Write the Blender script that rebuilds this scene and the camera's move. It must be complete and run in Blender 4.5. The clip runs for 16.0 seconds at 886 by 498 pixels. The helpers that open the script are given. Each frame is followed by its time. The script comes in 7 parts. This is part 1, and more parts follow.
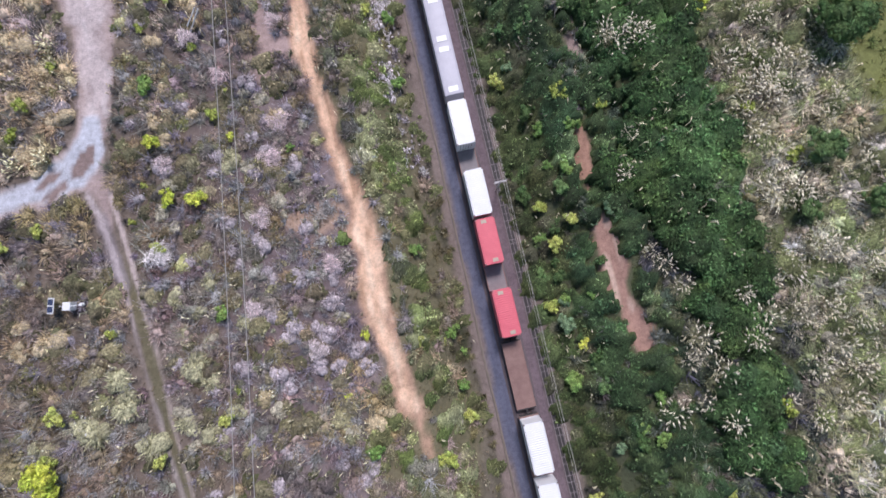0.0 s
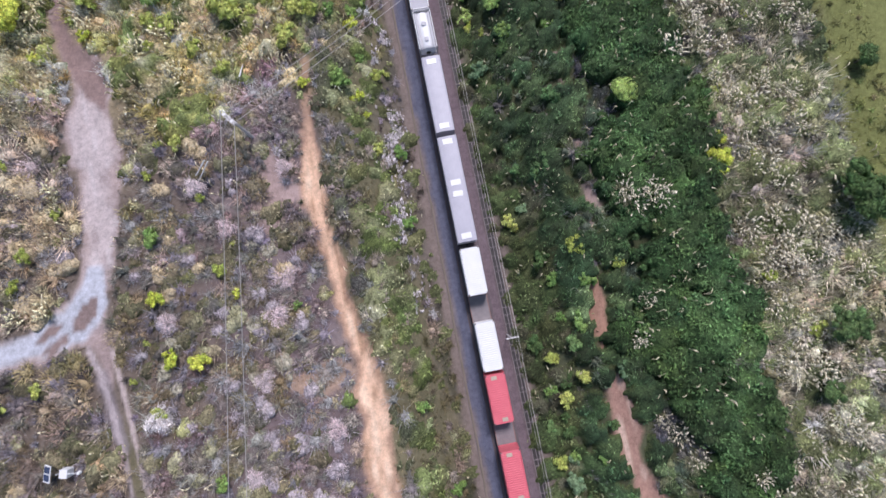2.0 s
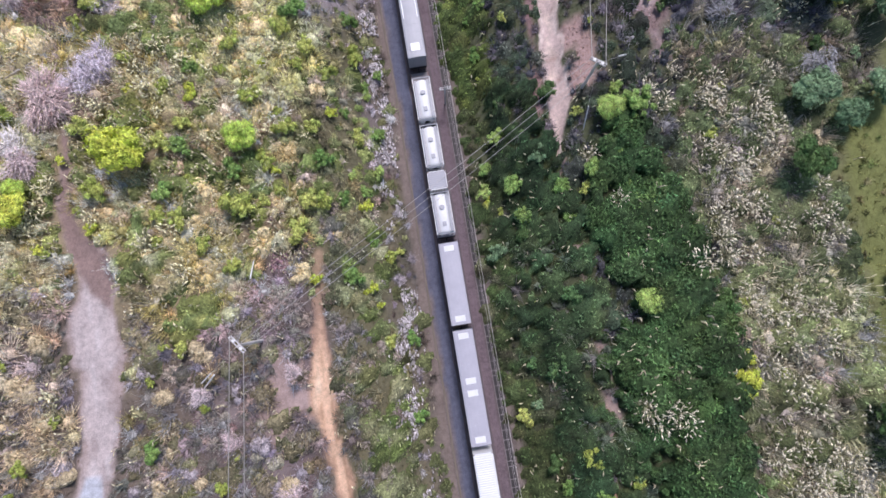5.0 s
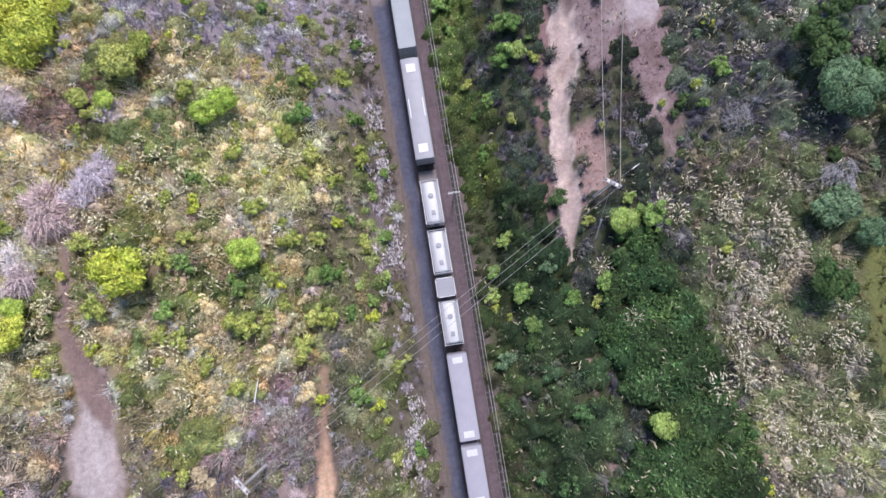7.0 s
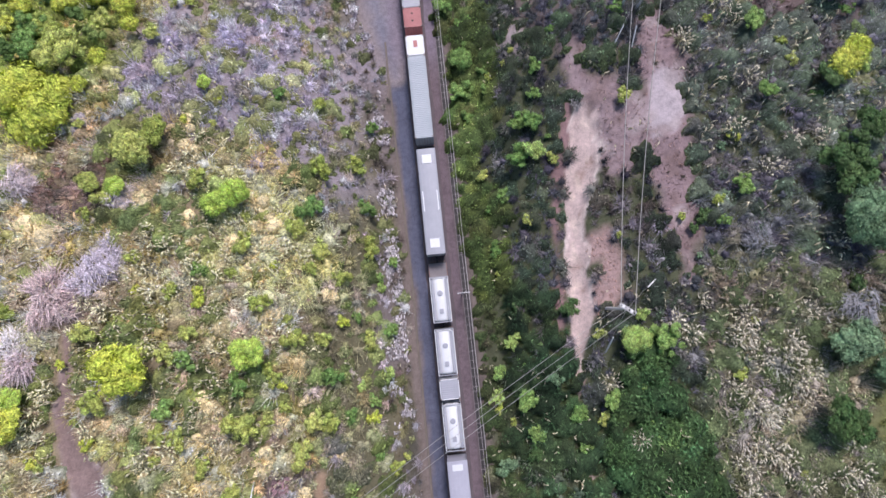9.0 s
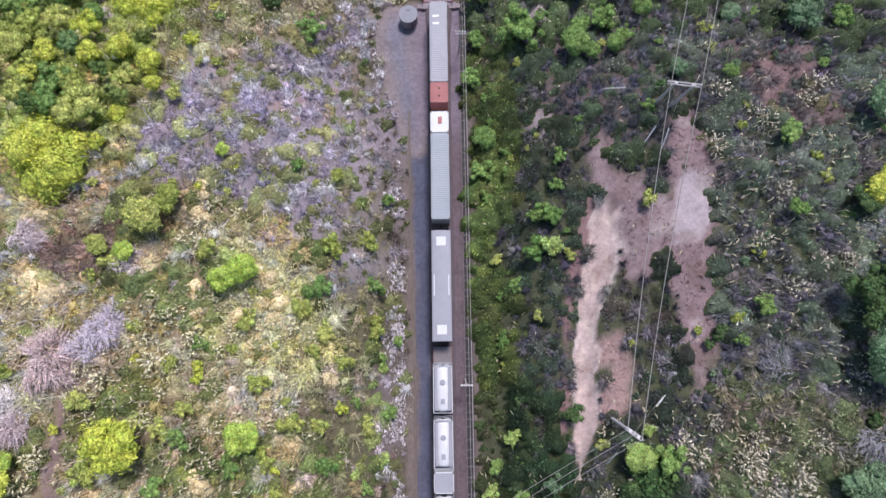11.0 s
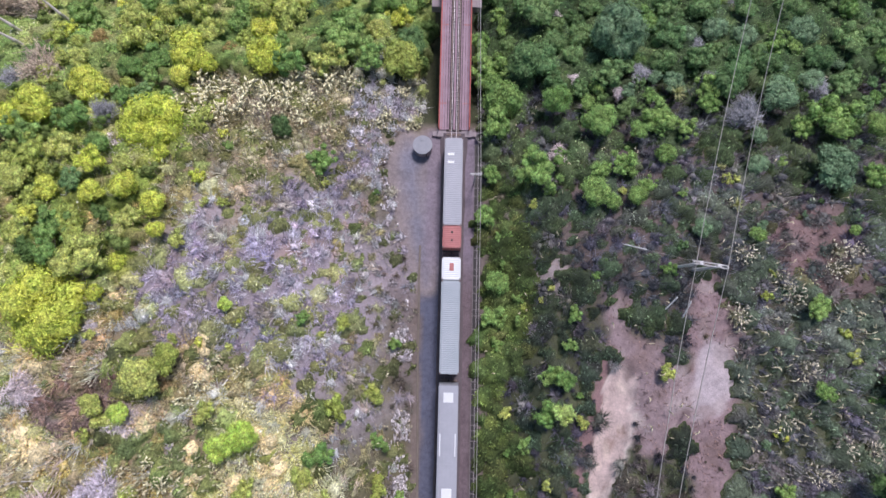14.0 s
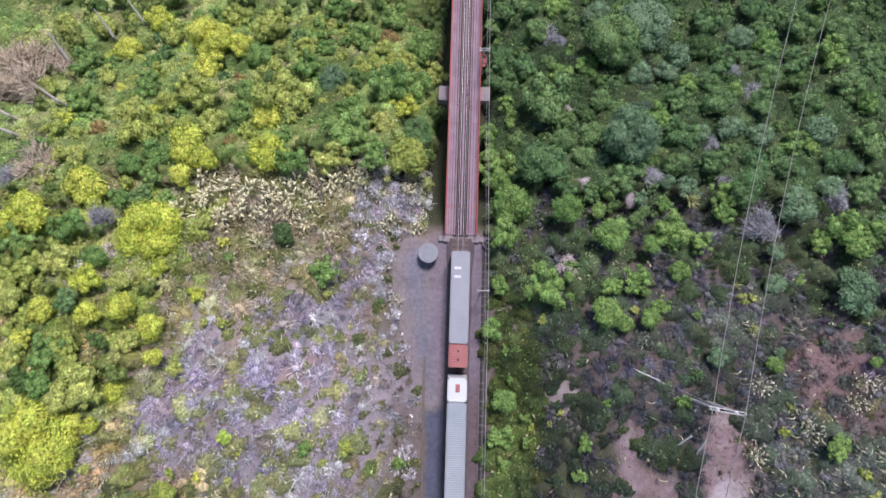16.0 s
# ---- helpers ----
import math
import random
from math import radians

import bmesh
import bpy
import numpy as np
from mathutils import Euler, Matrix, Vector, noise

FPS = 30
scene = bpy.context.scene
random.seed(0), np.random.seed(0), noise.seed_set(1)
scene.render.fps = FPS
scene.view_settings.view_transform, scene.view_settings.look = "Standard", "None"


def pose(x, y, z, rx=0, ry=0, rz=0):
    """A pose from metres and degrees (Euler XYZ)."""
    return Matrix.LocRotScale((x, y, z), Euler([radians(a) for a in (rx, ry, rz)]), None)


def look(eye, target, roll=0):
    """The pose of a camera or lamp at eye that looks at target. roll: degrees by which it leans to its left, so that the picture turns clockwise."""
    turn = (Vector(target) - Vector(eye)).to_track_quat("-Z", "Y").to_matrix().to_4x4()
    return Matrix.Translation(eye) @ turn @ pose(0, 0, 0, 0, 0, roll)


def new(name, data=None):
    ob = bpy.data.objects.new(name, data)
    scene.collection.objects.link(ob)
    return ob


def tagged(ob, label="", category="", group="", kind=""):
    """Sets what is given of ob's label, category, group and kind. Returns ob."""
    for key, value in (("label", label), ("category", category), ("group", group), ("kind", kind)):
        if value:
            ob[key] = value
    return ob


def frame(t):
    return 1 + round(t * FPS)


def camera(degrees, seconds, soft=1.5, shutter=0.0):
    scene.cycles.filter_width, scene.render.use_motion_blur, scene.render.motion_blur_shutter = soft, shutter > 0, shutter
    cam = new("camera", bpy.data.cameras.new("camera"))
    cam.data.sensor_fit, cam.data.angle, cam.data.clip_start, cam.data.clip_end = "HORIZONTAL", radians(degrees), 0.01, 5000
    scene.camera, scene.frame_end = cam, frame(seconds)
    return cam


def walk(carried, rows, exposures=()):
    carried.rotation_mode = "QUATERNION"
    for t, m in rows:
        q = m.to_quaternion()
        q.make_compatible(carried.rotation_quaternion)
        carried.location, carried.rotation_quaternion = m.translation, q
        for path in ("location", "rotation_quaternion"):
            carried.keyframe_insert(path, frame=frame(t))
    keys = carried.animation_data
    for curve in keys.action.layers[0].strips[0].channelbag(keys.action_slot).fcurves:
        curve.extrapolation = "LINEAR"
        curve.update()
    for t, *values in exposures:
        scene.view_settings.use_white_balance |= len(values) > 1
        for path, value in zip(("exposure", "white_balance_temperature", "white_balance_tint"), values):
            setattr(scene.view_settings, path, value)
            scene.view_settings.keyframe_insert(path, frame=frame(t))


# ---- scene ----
cam = camera(90.3, 16.0, soft=1.5, shutter=0.4)
PATH = [
    (0, (-7.030, -9.433, 58.766), (-6.990, -9.227, 56.777), -1.7),
    (0.5, (-6.023, -4.765, 58.944), (-5.995, -4.563, 56.954), -3.8),
    (1, (-5.309, 0.351, 59.135), (-5.280, 0.554, 57.146), -3.4),
    (1.5, (-4.840, 4.586, 59.248), (-4.806, 4.796, 57.259), -2.1),
    (2, (-4.180, 9.334, 59.307), (-4.147, 9.549, 57.319), -2.3),
    (2.5, (-3.651, 13.422, 59.382), (-3.618, 13.639, 57.394), -2.4),
    (3, (-3.027, 17.965, 59.507), (-2.999, 18.185, 57.520), -3.2),
    (3.5, (-2.634, 21.733, 59.565), (-2.605, 21.960, 57.578), -3.1),
    (4, (-2.214, 25.968, 59.680), (-2.185, 26.199, 57.694), -2.8),
    (6.5, (-0.590, 43.818, 60.252), (-0.565, 44.061, 58.267), -3.2),
    (7, (-0.208, 47.420, 60.325), (-0.185, 47.663, 58.340), -3.7),
    (7.5, (-0.025, 50.481, 60.447), (-0.002, 50.726, 58.462), -3.1),
    (8, (0.282, 53.938, 60.566), (0.303, 54.182, 58.581), -3.2),
    (8.5, (0.668, 56.704, 60.660), (0.681, 56.956, 58.676), -4.6),
    (9, (0.699, 60.020, 60.757), (0.708, 60.271, 58.773), -3.8),
    (11.5, (0.721, 74.618, 61.011), (0.702, 74.863, 59.026), -4.8),
    (12, (0.502, 78.102, 61.174), (0.482, 78.343, 59.189), -4.7),
    (12.5, (0.403, 80.921, 61.239), (0.377, 81.156, 59.253), -5.3),
    (13, (0.122, 84.490, 61.236), (0.097, 84.727, 59.250), -5.2),
    (13.5, (-0.024, 87.325, 61.173), (-0.051, 87.566, 59.187), -5.3),
    (14, (-0.380, 91.108, 61.152), (-0.406, 91.357, 59.168), -4.6),
    (14.5, (-0.538, 94.495, 61.215), (-0.567, 94.737, 59.230), -5.3),
    (15, (-0.889, 98.674, 61.248), (-0.918, 98.919, 59.263), -5.1),
    (15.5, (-1.274, 102.011, 61.362), (-1.301, 102.257, 59.378), -4.3),
    (16, (-1.438, 106.651, 61.356), (-1.470, 106.891, 59.371), -5.8),
]
walk(cam, [(t, look(eye, target, roll)) for t, eye, target, roll in PATH], exposures=((0.0, -0.07), (9.5, -0.07), (11.5, -0.14), (16.0, -0.14)))

# ---- world and sun ----
world = bpy.data.worlds.new("sky_world")
scene.world = world
world.use_nodes = True
wn = world.node_tree.nodes
sky = wn.new("ShaderNodeTexSky")
sky.sky_type = "NISHITA"
sky.sun_disc = False
SUN_ELEVATION, SUN_HEADING = radians(56), radians(18)     # heading clockwise from +y
sky.sun_elevation, sky.sun_rotation = SUN_ELEVATION, SUN_HEADING
wn["Background"].inputs["Strength"].default_value = 0.12
world.node_tree.links.new(sky.outputs[0], wn["Background"].inputs["Color"])
sun = new("sun", bpy.data.lights.new("sun", "SUN"))
sun.data.energy, sun.data.angle, sun.data.color = 3.8, radians(15), (1.0, 0.925, 0.99)
sun_from = Vector((math.sin(SUN_HEADING) * math.cos(SUN_ELEVATION), math.cos(SUN_HEADING) * math.cos(SUN_ELEVATION), math.sin(SUN_ELEVATION)))
sun.matrix_world = look(sun_from * 300, (0, 0, 0))

# ---- materials ----
def nodes_of(name):
    m = bpy.data.materials.new(name)
    m.use_nodes = True
    nt = m.node_tree
    return m, nt.nodes, nt.links, nt.nodes["Principled BSDF"]


def mixed(n, l, a, b, fac):
    mx = n.new("ShaderNodeMix")
    mx.data_type = "RGBA"
    for sock, v in ((mx.inputs["Factor"], fac), (mx.inputs["A"], a), (mx.inputs["B"], b)):
        if isinstance(v, (tuple, float, int)):
            sock.default_value = (*v, 1) if isinstance(v, tuple) else v
        else:
            l.new(v, sock)
    return mx.outputs["Result"]


def noise_of(n, l, scale, detail=4, rough=0.6, lo=0.35, hi=0.65, vec=None):
    tx = n.new("ShaderNodeTexNoise")
    tx.inputs["Scale"].default_value, tx.inputs["Detail"].default_value, tx.inputs["Roughness"].default_value = scale, detail, rough
    if vec is None:
        geo = n.new("ShaderNodeTexCoord")
        vec = geo.outputs["Object"]
    l.new(vec, tx.inputs["Vector"])
    mr = n.new("ShaderNodeMapRange")
    mr.inputs["From Min"].default_value, mr.inputs["From Max"].default_value = lo, hi
    l.new(tx.outputs["Fac"], mr.inputs["Value"])
    return mr.outputs["Result"]


def bumped(n, l, p, height, strength=0.4, dist=0.05):
    b = n.new("ShaderNodeBump")
    b.inputs["Strength"].default_value, b.inputs["Distance"].default_value = strength, dist
    l.new(height, b.inputs["Height"])
    l.new(b.outputs["Normal"], p.inputs["Normal"])


def plain(name, col, col2, scale=3.0, rough=0.6, metal=0.0, fine=25.0, bump=0.15):
    """Two tones in broad stains, with a finer grain over them."""
    m, n, l, p = nodes_of(name)
    a = noise_of(n, l, scale, 5)
    g = noise_of(n, l, fine, 3)
    c = mixed(n, l, col, col2, a)
    dark = tuple(v * 0.72 for v in col)
    gr = n.new("ShaderNodeMath")
    gr.operation = "MULTIPLY"
    gr.inputs[1].default_value = 0.45
    l.new(g, gr.inputs[0])
    l.new(mixed(n, l, c, dark, gr.outputs[0]), p.inputs["Base Color"])
    p.inputs["Roughness"].default_value, p.inputs["Metallic"].default_value = rough, metal
    bumped(n, l, p, g, bump, 0.02)
    return m


def grainy(n, l, p, value, relief=0.9):
    """Leaf-sized light and dark within a plant, and relief to go with it."""
    geo = n.new("ShaderNodeNewGeometry")
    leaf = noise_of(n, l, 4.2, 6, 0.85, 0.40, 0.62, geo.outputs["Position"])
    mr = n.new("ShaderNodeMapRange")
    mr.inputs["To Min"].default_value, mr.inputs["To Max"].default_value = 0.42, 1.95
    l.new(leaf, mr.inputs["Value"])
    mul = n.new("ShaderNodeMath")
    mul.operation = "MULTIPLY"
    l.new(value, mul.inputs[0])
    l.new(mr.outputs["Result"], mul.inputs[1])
    if relief:
        bumped(n, l, p, leaf, relief, 0.16)
    return mul.outputs[0]


def tinted(name, rough=0.75, vary=0.35, thin=0.0, relief=0.55):
    """Leaves and blades whose colour is the mesh's own tint, varied from piece to piece."""
    m, n, l, p = nodes_of(name)
    at = n.new("ShaderNodeAttribute")
    at.attribute_name = "tint"
    geo = n.new("ShaderNodeNewGeometry")
    hsv = n.new("ShaderNodeHueSaturation")
    mr = n.new("ShaderNodeMapRange")
    mr.inputs["To Min"].default_value, mr.inputs["To Max"].default_value = 1 - vary, 1 + vary
    l.new(geo.outputs["Random Per Island"], mr.inputs["Value"])
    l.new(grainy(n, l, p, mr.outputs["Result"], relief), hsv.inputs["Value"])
    l.new(at.outputs["Color"], hsv.inputs["Color"])
    l.new(hsv.outputs["Color"], p.inputs["Base Color"])
    p.inputs["Roughness"].default_value = rough
    p.inputs["Specular IOR Level"].default_value = 0.25
    if thin:
        tr, mx = n.new("ShaderNodeBsdfTranslucent"), n.new("ShaderNodeMixShader")
        l.new(hsv.outputs["Color"], tr.inputs["Color"])
        mx.inputs["Fac"].default_value = thin
        l.new(p.outputs[0], mx.inputs[1])
        l.new(tr.outputs[0], mx.inputs[2])
        l.new(mx.outputs[0], n["Material Output"].inputs["Surface"])
    return m


def leafy(name, col, col2, vary=0.4, rough=0.7, relief=0.55):
    """Foliage: each plant a shade of its own between two greens, each leaf lighter or darker."""
    m, n, l, p = nodes_of(name)
    oi = n.new("ShaderNodeObjectInfo")
    geo = n.new("ShaderNodeNewGeometry")
    c = mixed(n, l, col, col2, oi.outputs["Random"])
    hsv = n.new("ShaderNodeHueSaturation")
    mr = n.new("ShaderNodeMapRange")
    mr.inputs["To Min"].default_value, mr.inputs["To Max"].default_value = 1 - vary, 1 + vary
    l.new(geo.outputs["Random Per Island"], mr.inputs["Value"])
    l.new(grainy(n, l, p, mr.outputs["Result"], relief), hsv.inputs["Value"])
    hm = n.new("ShaderNodeMapRange")
    hm.inputs["To Min"].default_value, hm.inputs["To Max"].default_value = 0.485, 0.515
    l.new(noise_of(n, l, 1.3, 2), hm.inputs["Value"])
    l.new(hm.outputs["Result"], hsv.inputs["Hue"])
    l.new(c, hsv.inputs["Color"])
    l.new(hsv.outputs["Color"], p.inputs["Base Color"])
    p.inputs["Roughness"].default_value = rough
    p.inputs["Specular IOR Level"].default_value = 0.3
    return m


def ground_material():
    m, n, l, p = nodes_of("soil_and_litter")
    at = n.new("ShaderNodeAttribute")
    at.attribute_name = "tint"
    big = noise_of(n, l, 0.35, 5)
    mid = noise_of(n, l, 1.7, 5, 0.7, 0.38, 0.62)
    fine = noise_of(n, l, 6.5, 4, 0.75, 0.38, 0.62)

    def plus(v, gain, base):
        q = n.new("ShaderNodeMath")
        q.operation = "MULTIPLY_ADD"
        q.inputs[1].default_value = gain
        l.new(v, q.inputs[0])
        if isinstance(base, float):
            q.inputs[2].default_value = base
        else:
            l.new(base, q.inputs[2])
        return q

    v1 = plus(mid, 0.28, 0.66)
    v2 = plus(fine, 0.24, v1.outputs[0])
    v3 = plus(big, 0.22, v2.outputs[0])
    hsv = n.new("ShaderNodeHueSaturation")
    l.new(v3.outputs[0], hsv.inputs["Value"])
    l.new(at.outputs["Color"], hsv.inputs["Color"])
    l.new(hsv.outputs["Color"], p.inputs["Base Color"])
    p.inputs["Roughness"].default_value = 0.95
    p.inputs["Specular IOR Level"].default_value = 0.15
    bumped(n, l, p, fine, 0.4, 0.07)
    return m


M_GROUND = ground_material()
M_SCRUB = tinted("scrub_leaves", 0.8, 0.26)
M_BLADE = tinted("dry_blades", 0.8, 0.25, 0.08, 0.0)
M_STONE = tinted("pale_stones", 0.9, 0.3)
M_LIME = leafy("lime_foliage", (0.53, 0.61, 0.09), (0.67, 0.695, 0.135))
M_GREEN = leafy("green_foliage", (0.17, 0.30, 0.082), (0.265, 0.40, 0.115))
M_FRESH = leafy("fresh_foliage", (0.38, 0.52, 0.14), (0.44, 0.57, 0.18))
M_SPRING = leafy("spring_foliage", (0.47, 0.64, 0.12), (0.56, 0.70, 0.16))
M_FOREST = leafy("forest_foliage", (0.118, 0.225, 0.085), (0.205, 0.32, 0.117))
M_DEEP = leafy("deep_green_foliage", (0.075, 0.14, 0.045), (0.11, 0.18, 0.065))
M_BLUE = leafy("blue_green_foliage", (0.16, 0.265, 0.14), (0.225, 0.335, 0.185))
M_OLIVE = leafy("olive_foliage", (0.37, 0.44, 0.10), (0.54, 0.58, 0.17))
M_RUSTLEAF = leafy("withered_foliage", (0.33, 0.23, 0.085), (0.38, 0.28, 0.11))
M_DEAD = leafy("dead_grey_twigs", (0.62, 0.50, 0.51), (0.68, 0.60, 0.61), 0.2, 0.9, 0.0)
M_DEADPINK = leafy("dead_pinkish_twigs", (0.67, 0.525, 0.50), (0.62, 0.50, 0.49), 0.25, 0.9, 0.0)
M_DEADLILAC = leafy("dead_lilac_twigs", (0.65, 0.58, 0.645), (0.60, 0.54, 0.60), 0.25, 0.9, 0.0)
M_STRAW = leafy("dry_straw_twigs", (0.50, 0.40, 0.29), (0.44, 0.37, 0.29), 0.25, 0.9, 0.0)
M_GREYTWIG = leafy("grey_twigs", (0.27, 0.27, 0.285), (0.35, 0.345, 0.37), 0.3, 0.9, 0.0)
M_BLEACHED = leafy("bleached_twigs", (0.78, 0.73, 0.72), (0.82, 0.77, 0.76), 0.15, 0.9, 0.0)
M_BARK = plain("bark", (0.16, 0.12, 0.09), (0.22, 0.18, 0.14), 4, 0.9)
M_PALEWOOD = plain("weathered_wood", (0.66, 0.6, 0.55), (0.5, 0.45, 0.4), 3, 0.85)
M_BALLAST = plain("brown_ballast", (0.12, 0.095, 0.105), (0.16, 0.13, 0.14), 0.6, 0.95, 0, 14, 0.8)
M_RAIL = plain("worn_rail_steel", (0.17, 0.12, 0.115), (0.23, 0.18, 0.17), 2, 0.5, 0.3)
M_SLEEPER = plain("weathered_sleeper", (0.17, 0.12, 0.105), (0.24, 0.18, 0.16), 2, 0.9)
M_CONCRETE = plain("concrete", (0.38, 0.315, 0.335), (0.28, 0.235, 0.25), 0.8, 0.9)
M_TANKTOP = plain("grey_concrete_lid", (0.37, 0.37, 0.41), (0.31, 0.31, 0.345), 1.2, 0.9)
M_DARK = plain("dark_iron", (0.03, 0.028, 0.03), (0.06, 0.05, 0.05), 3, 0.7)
M_BRIDGERED = plain("red_bridge_paint", (0.50, 0.09, 0.075), (0.40, 0.07, 0.06), 1.5, 0.55)
M_DECKPLATE = plain("faded_pink_deck", (0.43, 0.30, 0.355), (0.31, 0.20, 0.245), 0.5, 0.85)
M_DARKTIMBER = plain("tarred_timber", (0.045, 0.035, 0.035), (0.075, 0.06, 0.058), 2, 0.9)
M_BRIGHTRAIL = plain("polished_rail_head", (0.55, 0.50, 0.53), (0.45, 0.40, 0.43), 1.5, 0.4, 0.3)
M_WHITE = plain("white_paint", (0.86, 0.86, 0.88), (0.77, 0.78, 0.81), 0.7, 0.45)
M_GREY = plain("grey_roof_paint", (0.43, 0.43, 0.48), (0.38, 0.385, 0.43), 0.6, 0.5)
M_LILAC = plain("lilac_grey_roof_paint", (0.50, 0.49, 0.56), (0.44, 0.43, 0.5), 0.6, 0.5)
M_PALE = plain("pale_blue_white_roof", (0.43, 0.46, 0.50), (0.36, 0.40, 0.44), 0.35, 0.5)
M_RED = plain("faded_red_paint", (0.74, 0.16, 0.20), (0.66, 0.125, 0.165), 0.7, 0.5)
M_RUSTRED = plain("rust_red_paint", (0.52, 0.20, 0.19), (0.40, 0.14, 0.14), 0.7, 0.6)
M_WAGON = plain("brown_wagon_steel", (0.22, 0.13, 0.115), (0.30, 0.19, 0.165), 0.8, 0.75)
M_WAGONGREY = plain("grey_wagon_steel", (0.20, 0.18, 0.19), (0.27, 0.24, 0.25), 0.8, 0.75)
M_BEIGE = plain("beige_plate", (0.52, 0.43, 0.34), (0.44, 0.36, 0.29), 1.0, 0.7)
M_TROUGH = plain("grimy_trough_concrete", (0.27, 0.24, 0.25), (0.19, 0.165, 0.17), 1.5, 0.9)
M_POLE = plain("pale_pole", (0.68, 0.65, 0.66), (0.56, 0.53, 0.54), 2, 0.8)
M_WIRE = plain("bare_wire", (0.62, 0.58, 0.56), (0.5, 0.47, 0.45), 5, 0.5, 0.3)
M_GUARD = plain("white_guy_guard", (0.86, 0.85, 0.86), (0.76, 0.75, 0.76), 2, 0.6)
M_PANEL = plain("solar_glass", (0.03, 0.05, 0.12), (0.04, 0.06, 0.15), 2, 0.2)

# ---- shape helpers ----
rng = np.random.default_rng(7)


def sm(a, b, v):
    u = np.clip((v - a) / (b - a), 0.0, 1.0)
    return u * u * (3 - 2 * u)


def lattice(ix, iy, seed):
    h = (ix.astype(np.int64) * 374761393 + iy.astype(np.int64) * 668265263 + seed * 982451653) & 0x7FFFFFFF
    h = ((h ^ (h >> 13)) * 1274126177) & 0x7FFFFFFF
    return ((h ^ (h >> 16)) & 0xFFFF) / 65535.0


def vnoise(x, y, size, seed=0):
    """Smooth value noise, 0 to 1, of features about size metres across."""
    u, v = np.asarray(x, float) / size, np.asarray(y, float) / size
    i, j = np.floor(u), np.floor(v)
    fu, fv = u - i, v - j
    fu, fv = fu * fu * (3 - 2 * fu), fv * fv * (3 - 2 * fv)
    a, b = lattice(i, j, seed), lattice(i + 1, j, seed)
    c, d = lattice(i, j + 1, seed), lattice(i + 1, j + 1, seed)
    return (a * (1 - fu) + b * fu) * (1 - fv) + (c * (1 - fu) + d * fu) * fv


def height(x, y):
    """The ground: the line's level cutting, banks and plateaus beside it, and the ravine under the bridge."""
    x, y = np.asarray(x, float), np.asarray(y, float)
    wide = sm(72, 104, y)
    left = 6.6 * sm(5.2 + 5.5 * wide, 13.5 + 12 * wide, -x) + 1.7 * sm(13, 34, -x)
    right = 4.6 * sm(5.5, 15.0, x) + 2.3 * sm(14, 27, x) + 0.8 * sm(30, 60, x)
    plateau = (left + right) * (1 - sm(93, 126, y))
    deep = 12 + 5 * (1 - sm(-25, 25, x))
    ravine = -deep * sm(110, 166, y)
    under = -3.2 * sm(115.6, 122, y) * sm(12, 5, np.abs(x))
    rough = 0.5 * (vnoise(x, y, 6.0, 3) - 0.5) + 0.22 * (vnoise(x, y, 1.7, 4) - 0.5)
    worn = 0.0
    for line, deep_by in ((SCAR, 0.45), (CREAM, 0.6), (RIGHT_SCAR_2, 0.4), (ROAD, 0.15), (PALE, 0.2)):
        worn = worn - deep_by * sm(0.7, -0.9, strip_gap(x, y, line) + 0.8 * (vnoise(x, y, 2.0, 5) - 0.5))
    return plateau + ravine + under + rough * sm(4.2, 8.0, np.abs(x)) + worn


def ground_at(x, y):
    return float(height(x, y))


def strip_gap(x, y, line):
    """How far points lie outside a strip that runs along line, whose rows are x, y and half its width."""
    best = np.full(np.shape(x), 1e9)
    for (x0, y0, w0), (x1, y1, w1) in zip(line, line[1:]):
        dx, dy = x1 - x0, y1 - y0
        u = np.clip(((x - x0) * dx + (y - y0) * dy) / (dx * dx + dy * dy), 0, 1)
        best = np.minimum(best, np.hypot(x - x0 - u * dx, y - y0 - u * dy) - (w0 + u * (w1 - w0)))
    return best


def link_mesh(name, me, material, parent=None, label=""):
    me.materials.append(material)
    ob = new(name, me)
    ob.parent = parent
    if label:
        ob["label"] = label
    return ob


def part(name, bm, material, parent, label="", smooth=False):
    me = bpy.data.meshes.new(name)
    bm.to_mesh(me)
    bm.free()
    if smooth:
        me.shade_smooth()
    return link_mesh(name, me, material, parent, label)


def part_of(name, me, material, parent, label=""):
    """A part on mesh data that alike parts share."""
    if not me.materials:
        me.materials.append(material)
    ob = new(name, me)
    ob.parent = parent
    if label:
        ob["label"] = label
    return ob


def thing(name, at, label, category, group="", kind="", rz=0.0):
    ob = new(name)
    ob.empty_display_size = 0.2
    ob.matrix_basis = pose(*at, 0, 0, rz)
    return tagged(ob, label, category, group, kind)


def add_box(bm, x0, x1, y0, y1, z0, z1, bevel=0.0):
    r = bmesh.ops.create_cube(bm, size=1.0, matrix=Matrix.Translation(((x0 + x1) / 2, (y0 + y1) / 2, (z0 + z1) / 2)) @ Matrix.Diagonal((abs(x1 - x0), abs(y1 - y0), abs(z1 - z0), 1)))
    if bevel:
        edges = {e for v in r["verts"] for e in v.link_edges}
        bmesh.ops.bevel(bm, geom=list(edges), offset=bevel, segments=2, affect="EDGES", profile=0.5)
    return bm


def box(x0, x1, y0, y1, z0, z1, bevel=0.0):
    return add_box(bmesh.new(), x0, x1, y0, y1, z0, z1, bevel)


